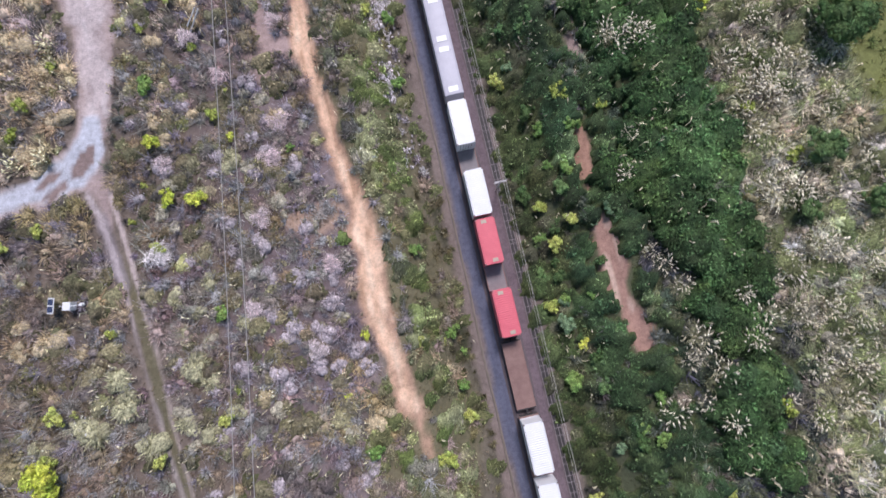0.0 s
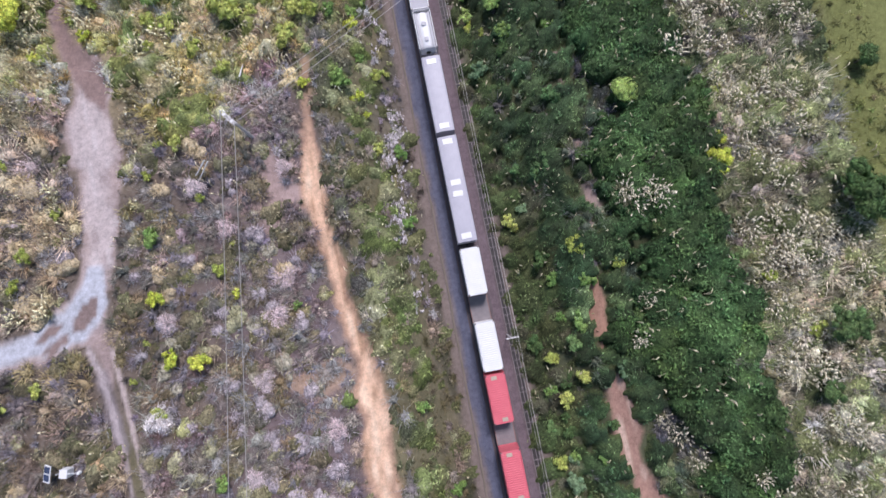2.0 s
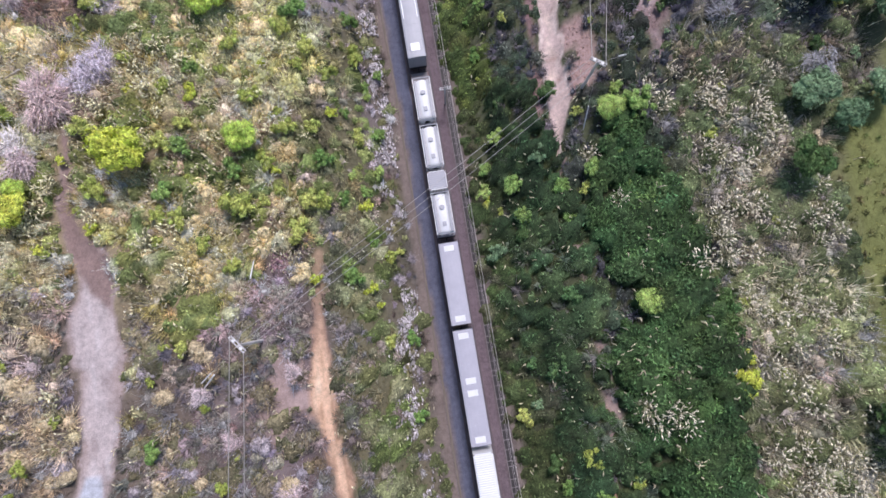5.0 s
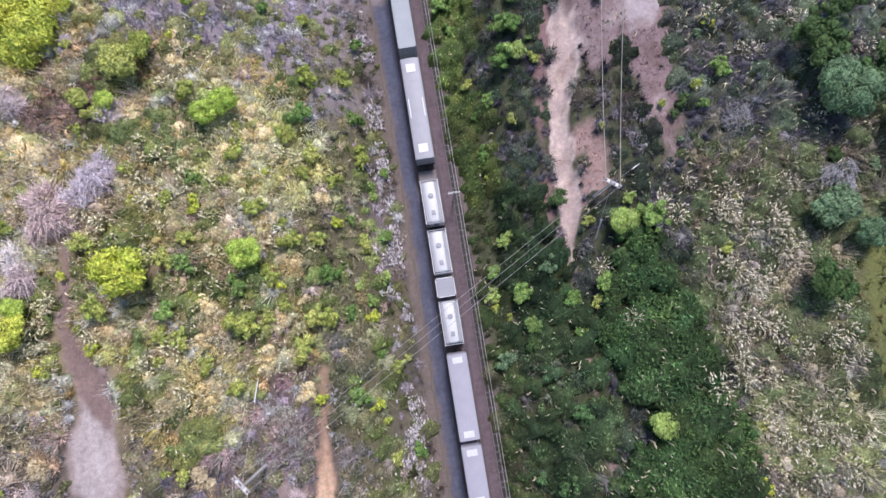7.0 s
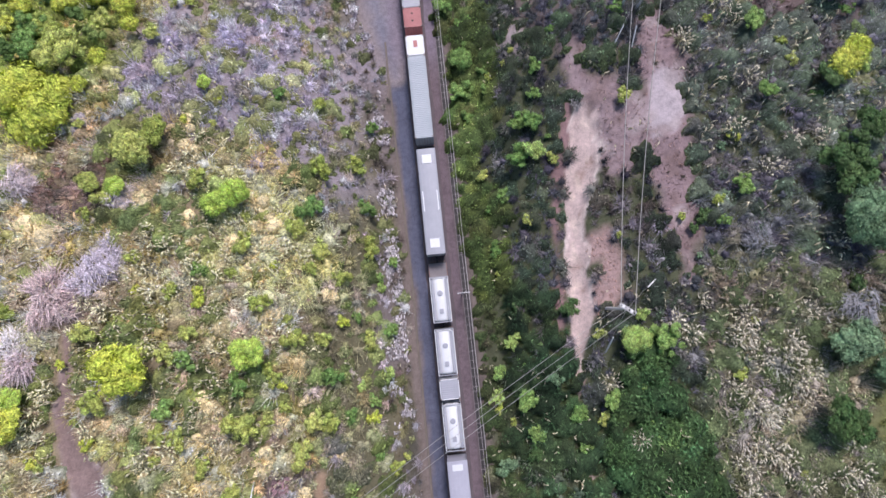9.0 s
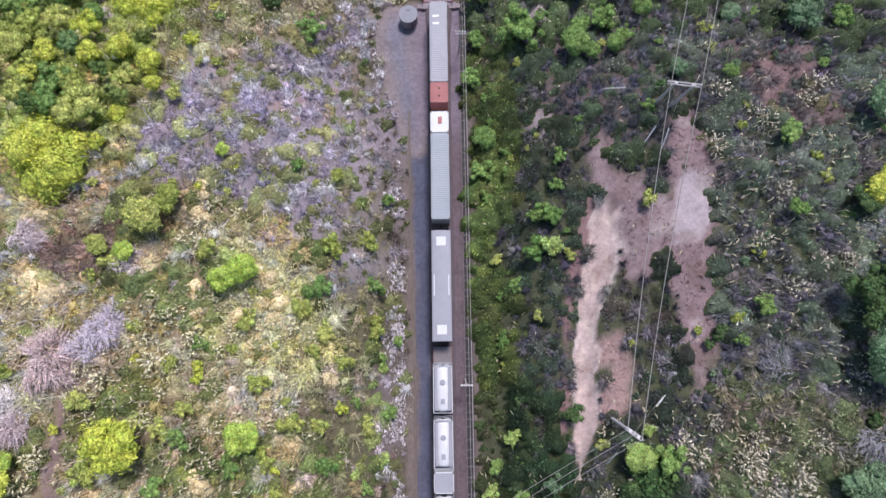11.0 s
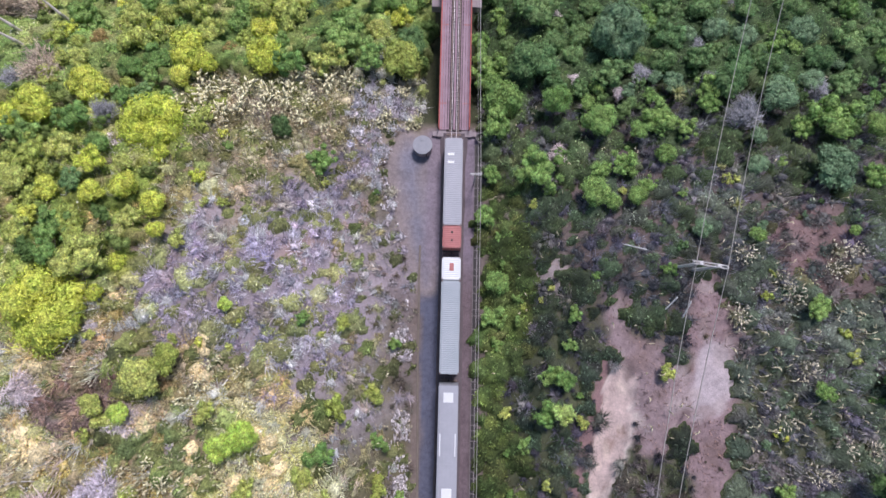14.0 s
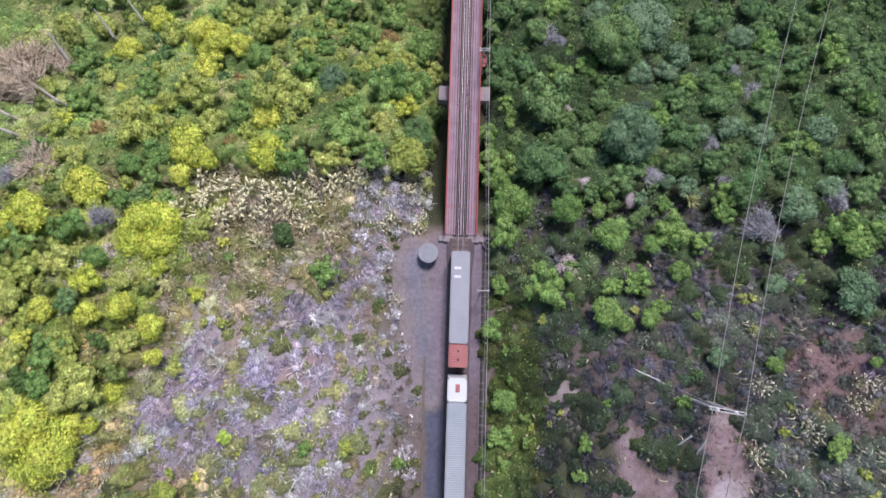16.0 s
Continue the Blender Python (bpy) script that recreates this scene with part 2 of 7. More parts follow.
def add_rod(bm, a, b, r0, r1=None, sides=8):
    a, b = Vector(a), Vector(b)
    m = Matrix.Translation((a + b) / 2) @ (b - a).to_track_quat("Z", "Y").to_matrix().to_4x4()
    bmesh.ops.create_cone(bm, cap_ends=True, segments=sides, radius1=r0, radius2=r0 if r1 is None else r1, depth=(b - a).length, matrix=m)
    return bm


def rod(a, b, r0, r1=None, sides=8):
    return add_rod(bmesh.new(), a, b, r0, r1, sides)


def array_mesh(name, verts, faces, tint=None):
    """A mesh from arrays: faces all with the same count of corners, tint a colour for each vertex."""
    me = bpy.data.meshes.new(name)
    k = faces.shape[1]
    me.vertices.add(len(verts))
    me.vertices.foreach_set("co", np.ascontiguousarray(verts, np.float32).ravel())
    me.loops.add(faces.size)
    me.loops.foreach_set("vertex_index", np.ascontiguousarray(faces, np.int32).ravel())
    me.polygons.add(len(faces))
    me.polygons.foreach_set("loop_start", np.arange(len(faces), dtype=np.int32) * k)
    if tint is not None:
        at = me.attributes.new("tint", "FLOAT_COLOR", "POINT")
        rgba = np.ones((len(verts), 4), np.float32)
        rgba[:, :3] = tint
        at.data.foreach_set("color", rgba.ravel())
    me.update()
    me.validate()
    return me


def leaf_quads(centres, normals, size, gen):
    """Pointed four-cornered leaves round the centres, facing along the normals."""
    n = len(centres)
    nm = normals / np.maximum(np.linalg.norm(normals, axis=1, keepdims=True), 1e-6)
    r = gen.normal(size=(n, 3))
    u = np.cross(nm, r)
    u /= np.maximum(np.linalg.norm(u, axis=1, keepdims=True), 1e-6)
    v = np.cross(nm, u)
    s = np.reshape(size, (-1, 1)) * np.ones((n, 1))
    long, wide = s * 0.62, s * 0.40
    vs = np.stack([centres - u * long, centres + v * wide - nm * s * 0.12, centres + u * long, centres - v * wide - nm * s * 0.12], 1).reshape(-1, 3)
    return vs, np.arange(4 * n).reshape(-1, 4)


def dome():
    """A low six-sided dome, open below."""
    ring = [(math.cos(k * math.tau / 6), math.sin(k * math.tau / 6)) for k in range(6)]
    v = [(r * a, r * b, z) for r, z in ((1.0, -0.15), (0.6, 0.72)) for a, b in ring]
    f = [(6 * q + k, 6 * q + (k + 1) % 6, 6 * q + 6 + (k + 1) % 6, 6 * q + 6 + k) for k in range(6) for q in (0,)]
    return np.array(v), np.array(f + [(6, 7, 8, 9), (6, 9, 10, 11)])


def mound():
    """A rounded bush of nine sides, open below, in triangles; its lowest ring comes first."""
    v = [(r * math.cos((k + 0.5 * q) * math.tau / 9), r * math.sin((k + 0.5 * q) * math.tau / 9), z) for q, (r, z) in enumerate(((1.0, -0.2), (0.9, 0.4), (0.52, 0.8))) for k in range(9)]
    v.append((0, 0, 0.95))
    f = []
    for q in (0, 9):
        for k in range(9):
            a, b, c, d = q + k, q + (k + 1) % 9, q + 9 + (k + 1) % 9, q + 9 + k
            f += [(a, b, d), (b, c, d)]
    return np.array(v), np.array(f + [(18 + k, 18 + (k + 1) % 9, 27) for k in range(9)])


def pebble():
    """A round body of twenty triangles."""
    p = (1 + math.sqrt(5)) / 2
    v = np.array([(-1, p, 0), (1, p, 0), (-1, -p, 0), (1, -p, 0), (0, -1, p), (0, 1, p), (0, -1, -p), (0, 1, -p), (p, 0, -1), (p, 0, 1), (-p, 0, -1), (-p, 0, 1)])
    f = [(0, 11, 5), (0, 5, 1), (0, 1, 7), (0, 7, 10), (0, 10, 11), (1, 5, 9), (5, 11, 4), (11, 10, 2), (10, 7, 6), (7, 1, 8), (3, 9, 4), (3, 4, 2), (3, 2, 6), (3, 6, 8), (3, 8, 9), (4, 9, 5), (2, 4, 11), (6, 2, 10), (8, 6, 7), (9, 8, 1)]
    return v / np.linalg.norm(v[0]), np.array(f)


DOME, MOUND, PEBBLE = dome(), mound(), pebble()


def bodies(kind, centres, radii, gen, jitter=0.14):
    """Uneven leafy bodies of one kind at many places; radii has a row of three for each."""
    v, f = kind
    n = len(centres)
    a = gen.uniform(0, math.tau, n)
    turn = np.zeros((n, 3, 3))
    turn[:, 0, 0], turn[:, 0, 1], turn[:, 1, 0], turn[:, 1, 1], turn[:, 2, 2] = np.cos(a), -np.sin(a), np.sin(a), np.cos(a), 1
    vs = v[None] * (1 + gen.normal(scale=jitter, size=(n, len(v), 1))) * radii[:, None]
    vs = np.einsum("nij,nkj->nki", turn, vs) + centres[:, None]
    return vs.reshape(-1, 3), (f[None] + len(v) * np.arange(n)[:, None, None]).reshape(-1, f.shape[1])


def blade_tris(roots, tips, width, gen):
    """Narrow blades from root to tip."""
    n = len(roots)
    d = tips - roots
    side = np.cross(d, np.array([0, 0, 1.0]) + gen.normal(scale=0.45, size=(n, 3)))
    side /= np.maximum(np.linalg.norm(side, axis=1, keepdims=True), 1e-6)
    w = np.reshape(width, (-1, 1)) * np.ones((n, 1))
    return np.stack([roots - side * w, roots + side * w, tips], 1).reshape(-1, 3), np.arange(3 * n).reshape(-1, 3)

# ---- the plan of the ground ----
ROAD = [(-44.4, 64, 0.3), (-44.3, 58.1, 0.4), (-44.7, 53.8, 0.62), (-44.6, 50.1, 0.85), (-43.3, 47.3, 1.2), (-42.2, 44.3, 1.75), (-41.6, 41.2, 2.4), (-42.5, 36.6, 3.2), (-42.1, 33, 2.8), (-42.2, 29, 2.2), (-42.4, 26, 1.95), (-42.9, 23, 1.85), (-43.5, 20.4, 1.9), (-44.3, 17.9, 2.1), (-45.5, 15.3, 2.7), (-48.6, 13.9, 2.2), (-51.6, 13.1, 1.85), (-55.7, 12.4, 1.6), (-90, 9, 1.3)]
JUNCTION = [(-43.7, 19.6, 1.0), (-44.6, 16.6, 2.1), (-46.5, 14.4, 2.2), (-50, 13.2, 1.6), (-55.5, 12.4, 1.2)]
JUNCTION_ARM = [(-43.9, 12.2, 1.4), (-43.6, 9.8, 0.9), (-43.2, 7.8, 0.4), (-42.9, 6.4, 0.15)]
EARTH_TRACK = [(-44.4, 64, 0.25), (-44.3, 58.1, 0.3), (-44.7, 53.8, 0.6), (-44.6, 50.1, 0.85), (-43.3, 47.3, 1.2), (-41.9, 44.3, 1.7), (-41, 41.7, 1.4), (-40.3, 39.5, 0.5)]
PUDDLES = ([(-44.2, 16.6, 0.5), (-45.2, 15.4, 1.0), (-46.2, 14.3, 0.9)], [(-48.0, 12.9, 0.5), (-49.6, 12.1, 0.65)], [(-50.6, 13.3, 0.4), (-48.7, 14.3, 0.45)], [(-43.4, 11.3, 0.9), (-43.3, 9.4, 0.7)])
RUTS = [(-43.1, 7, 0), (-42.3, 2.5, 0), (-41.8, -1.2, 0), (-41.2, -5, 0), (-40.5, -12, 0), (-39.8, -19.5, 0), (-38.6, -28, 0), (-36, -60, 0)]
RUT_WEST = [(-45.3, 11, 0.34), (-44.2, 7.9, 0.3), (-43.3, 3.3, 0.26), (-42.7, -0.5, 0.2), (-42.2, -4.1, 0.14), (-42, -6.5, 0.1), (-41.2, -13.4, 0.14), (-40.4, -19.7, 0.16), (-38.9, -30, 0.1)]
RUT_EAST = [(-42.7, 10.6, 0.28), (-42, 6.3, 0.25), (-41.4, 1.8, 0.22), (-40.9, -1.9, 0.2), (-40.3, -5.6, 0.17), (-39.8, -11.3, 0.13), (-39.2, -18.7, 0.12), (-38, -30, 0.1)]
SCAR = [(-15.9, 42, 0.05), (-16.3, 38.7, 0.25), (-16.5, 35.5, 0.55), (-16.9, 31.8, 0.95), (-17.2, 28.8, 1.0), (-17.5, 24.9, 0.9), (-17.1, 21.1, 0.5), (-16.7, 17.4, 0.8), (-16.3, 13.6, 0.85), (-16.1, 10.7, 0.85), (-15.7, 7.8, 0.9), (-14.9, 4.1, 1.0), (-14.6, 0.5, 1.6), (-14.7, -3.6, 1.6), (-15.2, -9.5, 1.5), (-14.5, -13.7, 1.3), (-13.9, -17, 1.1), (-13.3, -21.1, 1.0), (-12.9, -23.7, 0.7), (-12.6, -27, 0.2)]
SCAR_SIDE = [(-22.6, 30.4, 0.8), (-21.2, 28.6, 1.6), (-22.3, 26.6, 1.5), (-19.4, 25.2, 1.2), (-23.4, 23.6, 1.0), (-22.2, 21.5, 0.5)]
SCAR_TWIG = [(-22.5, 3.0, 0.5), (-19.5, 3.0, 0.8), (-16.6, 3.0, 0.9)]
RIGHT_SCAR = [(14.2, 7.8, 0.4), (14.2, 4.9, 0.8), (13.9, 2, 0.8), (13.8, -0.2, 0.6)]
RIGHT_SCAR_2 = [(14.8, -4.7, 0.7), (14.3, -7.5, 1.2), (14.4, -10.4, 1.1), (14.4, -13.9, 1.1), (14.9, -17.4, 1.15), (15, -20.8, 0.7)]
PATH_RIGHT = [(14.6, 9, 0.2), (16.4, 16.5, 0.35), (16.3, 31, 0.4), (15.8, 38, 0.35), (15.6, 44, 0.45), (15.9, 50, 0.3)]
CREAM = [(16, 50.4, 0.35), (16.8, 54.6, 0.95), (17.6, 58.4, 1.3), (17.4, 62.2, 1.2), (17.8, 65.5, 1.2), (18.1, 69, 1.15), (18.7, 72.5, 1.45), (20.1, 75.9, 1.6), (20.6, 79.4, 1.65), (21.1, 82.6, 1.5)]
CREAM_SIDE = [(18.5, 65, 1.2), (20.9, 65.2, 1.6), (22.4, 64.4, 1.2), (21, 60.8, 1.2), (20.1, 58.5, 1.2)]
PALE = [(31.5, 85, 1.8), (31.2, 82.4, 2.3), (30.7, 80.2, 1.6)]
BARE = [(21.3, 92.3, 0.9), (20.9, 89.4, 1.1), (21.2, 87, 1.4), (23.3, 85.4, 2.3), (25, 82.6, 3.7), (25.9, 79.6, 3.7), (24.9, 76.9, 2.4)]
BARE_TOP = [(30.9, 94.8, 1.0), (31.5, 91.8, 2.4), (31.4, 88.6, 2.7), (31.4, 83.8, 3.0), (30.8, 79, 3.1), (30.9, 75, 2.6), (31.5, 71, 1.9), (31.1, 67.1, 1.6), (30.9, 63.9, 1.3), (31.2, 60.8, 0.5)]
BARE_WEST = [(14.3, 56, 0.4), (14.6, 58.5, 0.6), (15.3, 64, 0.1), (15.6, 69.8, 0.3), (16.8, 74, 0.1), (18.2, 79, 0.4), (19.2, 85, 0.5)]
LEFT_SCRAPE = [(-15.4, 52.6, 0.3), (-15.1, 50, 0.45)]
PATCH = [(13.1, 97.9, 1.0), (13.3, 94.8, 1.4), (13, 92.1, 1.0)]
PAD = [(-3.6, 94, 1.0), (-5.2, 104, 2.2), (-6.2, 110.5, 3.0), (-6.2, 113.5, 2.4)]
THICKET = [(25, 56, 2.0), (24.4, 51, 3.6), (23.1, 41, 4.4), (22.7, 34, 4.2), (26.4, 29, 6.2), (25.4, 22, 7.2), (25, 12, 7.4), (24.6, 4, 7.6), (25, -6, 5.4), (26.2, -12, 4.8), (25.8, -18, 2.5), (26.5, -23, 1.7), (24, -34, 1.6)]
MEADOW = [(63, 52, 5), (60, 40, 11), (62, 20, 14), (62, 5, 13), (66, -12, 17)]


def kerb_line(y):
    """The edge of the gravel way beside the line."""
    return -3.65 - 0.75 * sm(62, 95, y)


def soil_tint(x, y):
    """The ground's colour, by what the ground is there, with a shadow stripe painted right of the line."""
    x, y = np.asarray(x, float), np.asarray(y, float)
    wob = 1.4 * (vnoise(x, y, 2.6, 11) - 0.5) + 0.7 * (vnoise(x, y, 0.9, 12) - 0.5)
    xn, yn = x + 5 * (vnoise(x, y, 8, 13) - 0.5), y + 6 * (vnoise(x, y, 8, 14) - 0.5)
    c = np.empty((x.size, 3))
    c[:] = (0.055, 0.06, 0.035)

    def lay(col, w):
        c[:] = c * (1 - w[:, None]) + np.array(col) * w[:, None]

    yh = y + 13 * (vnoise(x, y, 10, 92) - 0.5) + 6 * (vnoise(x, y, 3, 93) - 0.5)
    leftside, low = sm(-4, -7, xn), sm(43, 33, yh)
    lay((0.165, 0.13, 0.135), leftside * low)
    lay((0.25, 0.205, 0.205), leftside * low * 0.8 * sm(0.52, 0.8, vnoise(x, y, 3.6, 28)))
    lay((0.16, 0.13, 0.10), 0.75 * leftside * low * sm(-26, -34, xn))
    lay((0.29, 0.235, 0.155), leftside * sm(33, 43, yh) * sm(124, 112, yn))
    lay((0.16, 0.145, 0.09), sm(-19, -15, xn) * sm(-4, -7, xn) * sm(112, 100, yn))
    purple = sm(1.25, 0.6, np.hypot((xn + 20) / 17, (yn - 94) / 17) + 0.4 * (vnoise(x, y, 3.0, 19) - 0.5) + 0.9 * (vnoise(x, y, 5.5, 89) - 0.5))
    lay((0.33, 0.285, 0.315), purple * sm(0.2, 0.55, vnoise(x, y, 4.0, 18) + 0.25))
    lay((0.36, 0.25, 0.225), 0.7 * sm(1.2, 0.4, np.hypot((xn + 20.5) / 4.5, (yn - 97) / 3)))
    rightside = sm(4, 7, xn) * sm(124, 114, yn)
    lay((0.10, 0.108, 0.065), rightside)
    lay((0.085, 0.095, 0.055), rightside * sm(8, 11, xn) * sm(60, 50, yn))
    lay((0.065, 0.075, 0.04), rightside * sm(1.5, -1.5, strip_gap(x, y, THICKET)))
    lay((0.165, 0.155, 0.105), rightside * sm(29, 34, xn) * sm(62, 50, yn))
    lay((0.15, 0.12, 0.115), rightside * sm(9, 14, xn) * sm(84, 94, yn))
    lay((0.23, 0.155, 0.155), 0.9 * sm(1.2, 0.5, np.hypot((xn - 45) / 7, (yn - 99) / 6)))
    for line, col, soft in ((MEADOW, (0.175, 0.19, 0.07), 3.0), (BARE, (0.30, 0.225, 0.235), 1.5), (BARE_TOP, (0.275, 0.20, 0.21), 1.5), (BARE_WEST, (0.28, 0.18, 0.18), 0.7),
                            (PALE, (0.473, 0.406, 0.428), 0.7), (CREAM_SIDE, (0.412, 0.286, 0.267), 1.2), (CREAM, (0.546, 0.426, 0.4), 0.25), (PATCH, (0.36, 0.30, 0.30), 1.2),
                            (RIGHT_SCAR, (0.34, 0.2, 0.15), 0.6), (RIGHT_SCAR_2, (0.35, 0.215, 0.175), 0.7), (PATH_RIGHT, (0.36, 0.27, 0.25), 0.5),
                            (SCAR_SIDE, (0.36, 0.27, 0.255), 1.4), (SCAR_TWIG, (0.396, 0.286, 0.22), 1.0), (LEFT_SCRAPE, (0.5, 0.38, 0.3), 0.5)):
        lay(col, sm(soft, -0.25 * soft, strip_gap(x, y, line) + 1.5 * wob * min(1.0, soft)))
    gap = strip_gap(x, y, SCAR) + 0.8 * wob
    lay((0.45, 0.29, 0.21), sm(0.6, -0.1, gap) * (0.5 + 0.5 * sm(39, 30, y)))
    lay((0.68, 0.465, 0.33), sm(0.15, -0.6, gap + 0.8 * (vnoise(x, y, 1.3, 15) - 0.5)) * (0.15 + 0.85 * sm(37, 27, y)))
    streak = vnoise(x * 3.2, y * 0.75, 2.2, 25)
    lay((0.80, 0.62, 0.47), 0.8 * sm(38, 28, y) * sm(-0.2, -0.9, gap) * sm(0.58, 0.8, streak))
    lay((0.40, 0.245, 0.16), 0.8 * sm(0.1, -0.5, gap) * sm(0.38, 0.2, streak))
    bgap = np.minimum(strip_gap(x, y, BARE), strip_gap(x, y, BARE_TOP))
    lay((0.42, 0.35, 0.35), 0.7 * sm(0.2, -0.6, bgap) * sm(0.55, 0.8, vnoise(x, y, 1.4, 29) + 0.3 * (vnoise(x, y, 4.5, 30) - 0.5)))
    lay((0.20, 0.14, 0.13), 0.6 * sm(0.3, -0.4, bgap) * sm(0.4, 0.2, vnoise(x, y, 1.8, 33)))
    red = strip_gap(x, y, RIGHT_SCAR_2) + 0.8 * wob
    lay((0.56, 0.42, 0.35), 0.8 * sm(0.1, -0.6, red) * sm(0.55, 0.75, vnoise(x * 2.6, y * 0.7, 1.8, 34)))
    cgap = strip_gap(x, y, CREAM) + 1.2 * wob
    lay((0.72, 0.62, 0.57), 0.75 * sm(0.3, 0.05, np.abs(cgap + 0.1)) * sm(0.3, 0.6, vnoise(x, y, 2.2, 35)))
    lay((0.36, 0.25, 0.215), 0.8 * sm(0.2, -0.5, cgap) * sm(0.38, 0.22, vnoise(x, y, 1.5, 26)))
    lay((0.70, 0.57, 0.50), 0.8 * sm(0.0, -0.8, cgap) * sm(0.6, 0.8, vnoise(x * 2, y, 1.6, 27)))
    gap = strip_gap(x, y, ROAD) + 1.1 * wob + 1.2 * (vnoise(x, y, 5.0, 91) - 0.5)
    lay((0.37, 0.295, 0.28), sm(0.4, -0.15, gap))
    lay((0.49, 0.42, 0.415), sm(0.0, -1.1, gap + 0.7 * (vnoise(x, y, 1.6, 16) - 0.5)))
    lay((0.56, 0.50, 0.50), 0.7 * sm(-0.2, -1.0, gap) * sm(0.55, 0.8, vnoise(x * 2.4, y * 0.45, 1.6, 36)))
    lay((0.36, 0.295, 0.29), 0.7 * sm(0.0, -0.7, gap) * sm(0.42, 0.2, vnoise(x * 2.0, y * 0.5, 1.7, 37)))
    lay((0.47, 0.49, 0.55), 0.95 * sm(0.35, -0.25, strip_gap(x, y, JUNCTION) + 0.5 * wob))
    for line in PUDDLES:
        lay((0.23, 0.165, 0.15), 0.95 * sm(0.2, -0.1, strip_gap(x, y, line) + 0.6 * wob))
    lay((0.25, 0.175, 0.16), 0.95 * sm(0.6, -0.4, strip_gap(x, y, EARTH_TRACK) + 0.5 * wob))
    lay((0.36, 0.28, 0.27), 0.85 * sm(0.5, -0.4, strip_gap(x, y, JUNCTION_ARM) + 0.5 * wob))
    lay((0.13, 0.12, 0.07), 0.8 * sm(1.0, 0.4, strip_gap(x, y, RUTS) + 0.3 * wob) * sm(5, -2, y))
    lay((0.27, 0.24, 0.27), 0.6 * sm(1.1, 0.2, strip_gap(x, y, RUT_WEST[1:4]) + 0.6 * wob))
    fade = 0.55 + 0.45 * sm(-9, 3, y) - 0.3 * sm(0.5, 0.3, vnoise(x, y, 4, 17)) * sm(2, -6, y)
    lay((0.42, 0.365, 0.375), 0.95 * fade * sm(0.28, -0.1, strip_gap(x, y, RUT_WEST) + 0.12 * wob))
    lay((0.46, 0.385, 0.37), 0.95 * fade * sm(0.26, -0.08, strip_gap(x, y, RUT_EAST) + 0.12 * wob))
    lay((0.21, 0.175, 0.175), 0.85 * sm(-9.4, -7.8, x + 1.6 * wob) * sm(-4.6, -5.2, x) * sm(4, 16, y) * sm(116, 108, y) * sm(0.25, 0.55, vnoise(x, y, 7, 24)))
    trackside = sm(5.6, 4.6, np.abs(x) + 0.5 * wob) * sm(118.5, 116, y)
    lay((0.205, 0.165, 0.15), trackside)
    # Dark stripe between ballast and plants: the shadow there, painted into the ground.
    lay((0.115, 0.095, 0.09), sm(2.7, 3.2, x + 0.3 * wob) * sm(4.6, 3.9, x + 0.5 * wob) * sm(117, 115.5, y))
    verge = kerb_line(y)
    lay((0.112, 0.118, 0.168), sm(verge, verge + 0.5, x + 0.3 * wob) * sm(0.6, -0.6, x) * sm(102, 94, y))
    lay((0.165, 0.126, 0.142), sm(3.3, 2.8, x + 0.3 * wob) * sm(-0.6, 0.6, x) * sm(117, 115.5, y))
    pad = strip_gap(x, y, PAD) + 0.9 * wob
    lay((0.27, 0.225, 0.225), sm(1.6, -0.3, pad))
    lay((0.22, 0.215, 0.27), 0.9 * sm(0.6, -2.2, pad + 0.22 * np.abs(x + 3.2)))
    lay((0.245, 0.205, 0.255), 0.8 * sm(4.4, 3.2, np.abs(x)) * sm(92, 100, y) * sm(117, 115.5, y))
    return np.clip(c, 0.01, 0.9)


def spaced(lo, hi, step, far):
    inner = np.arange(lo, hi + step / 2, step)
    grow = step * np.cumsum(1.35 ** np.arange(1, 22))
    grow = grow[grow < far]
    return np.concatenate([lo - grow[::-1], inner, hi + grow])


def build_ground():
    xs, ys = spaced(-70, 62, 0.6, 1500), spaced(-48, 150, 0.6, 1500)
    xs = np.sort(np.concatenate([xs, np.arange(-46.3, -37.9, 0.6), np.arange(-46.15, -37.9, 0.6), np.arange(-24.7, -13.9, 0.6), np.arange(12.5, 22, 0.6)]))
    gx, gy = np.meshgrid(xs, ys)
    px, py = gx.ravel(), gy.ravel()
    verts = np.stack([px, py, height(px, py)], 1)
    nx, ny = len(xs), len(ys)
    i = (np.arange(ny - 1)[:, None] * nx + np.arange(nx - 1)[None]).ravel()
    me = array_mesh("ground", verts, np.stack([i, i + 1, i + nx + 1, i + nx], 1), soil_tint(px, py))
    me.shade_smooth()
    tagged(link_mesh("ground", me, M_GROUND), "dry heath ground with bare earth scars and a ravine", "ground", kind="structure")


build_ground()

# ---- the railway line ----
RAIL_TOP = 0.42
END_OF_LAND = 115.6


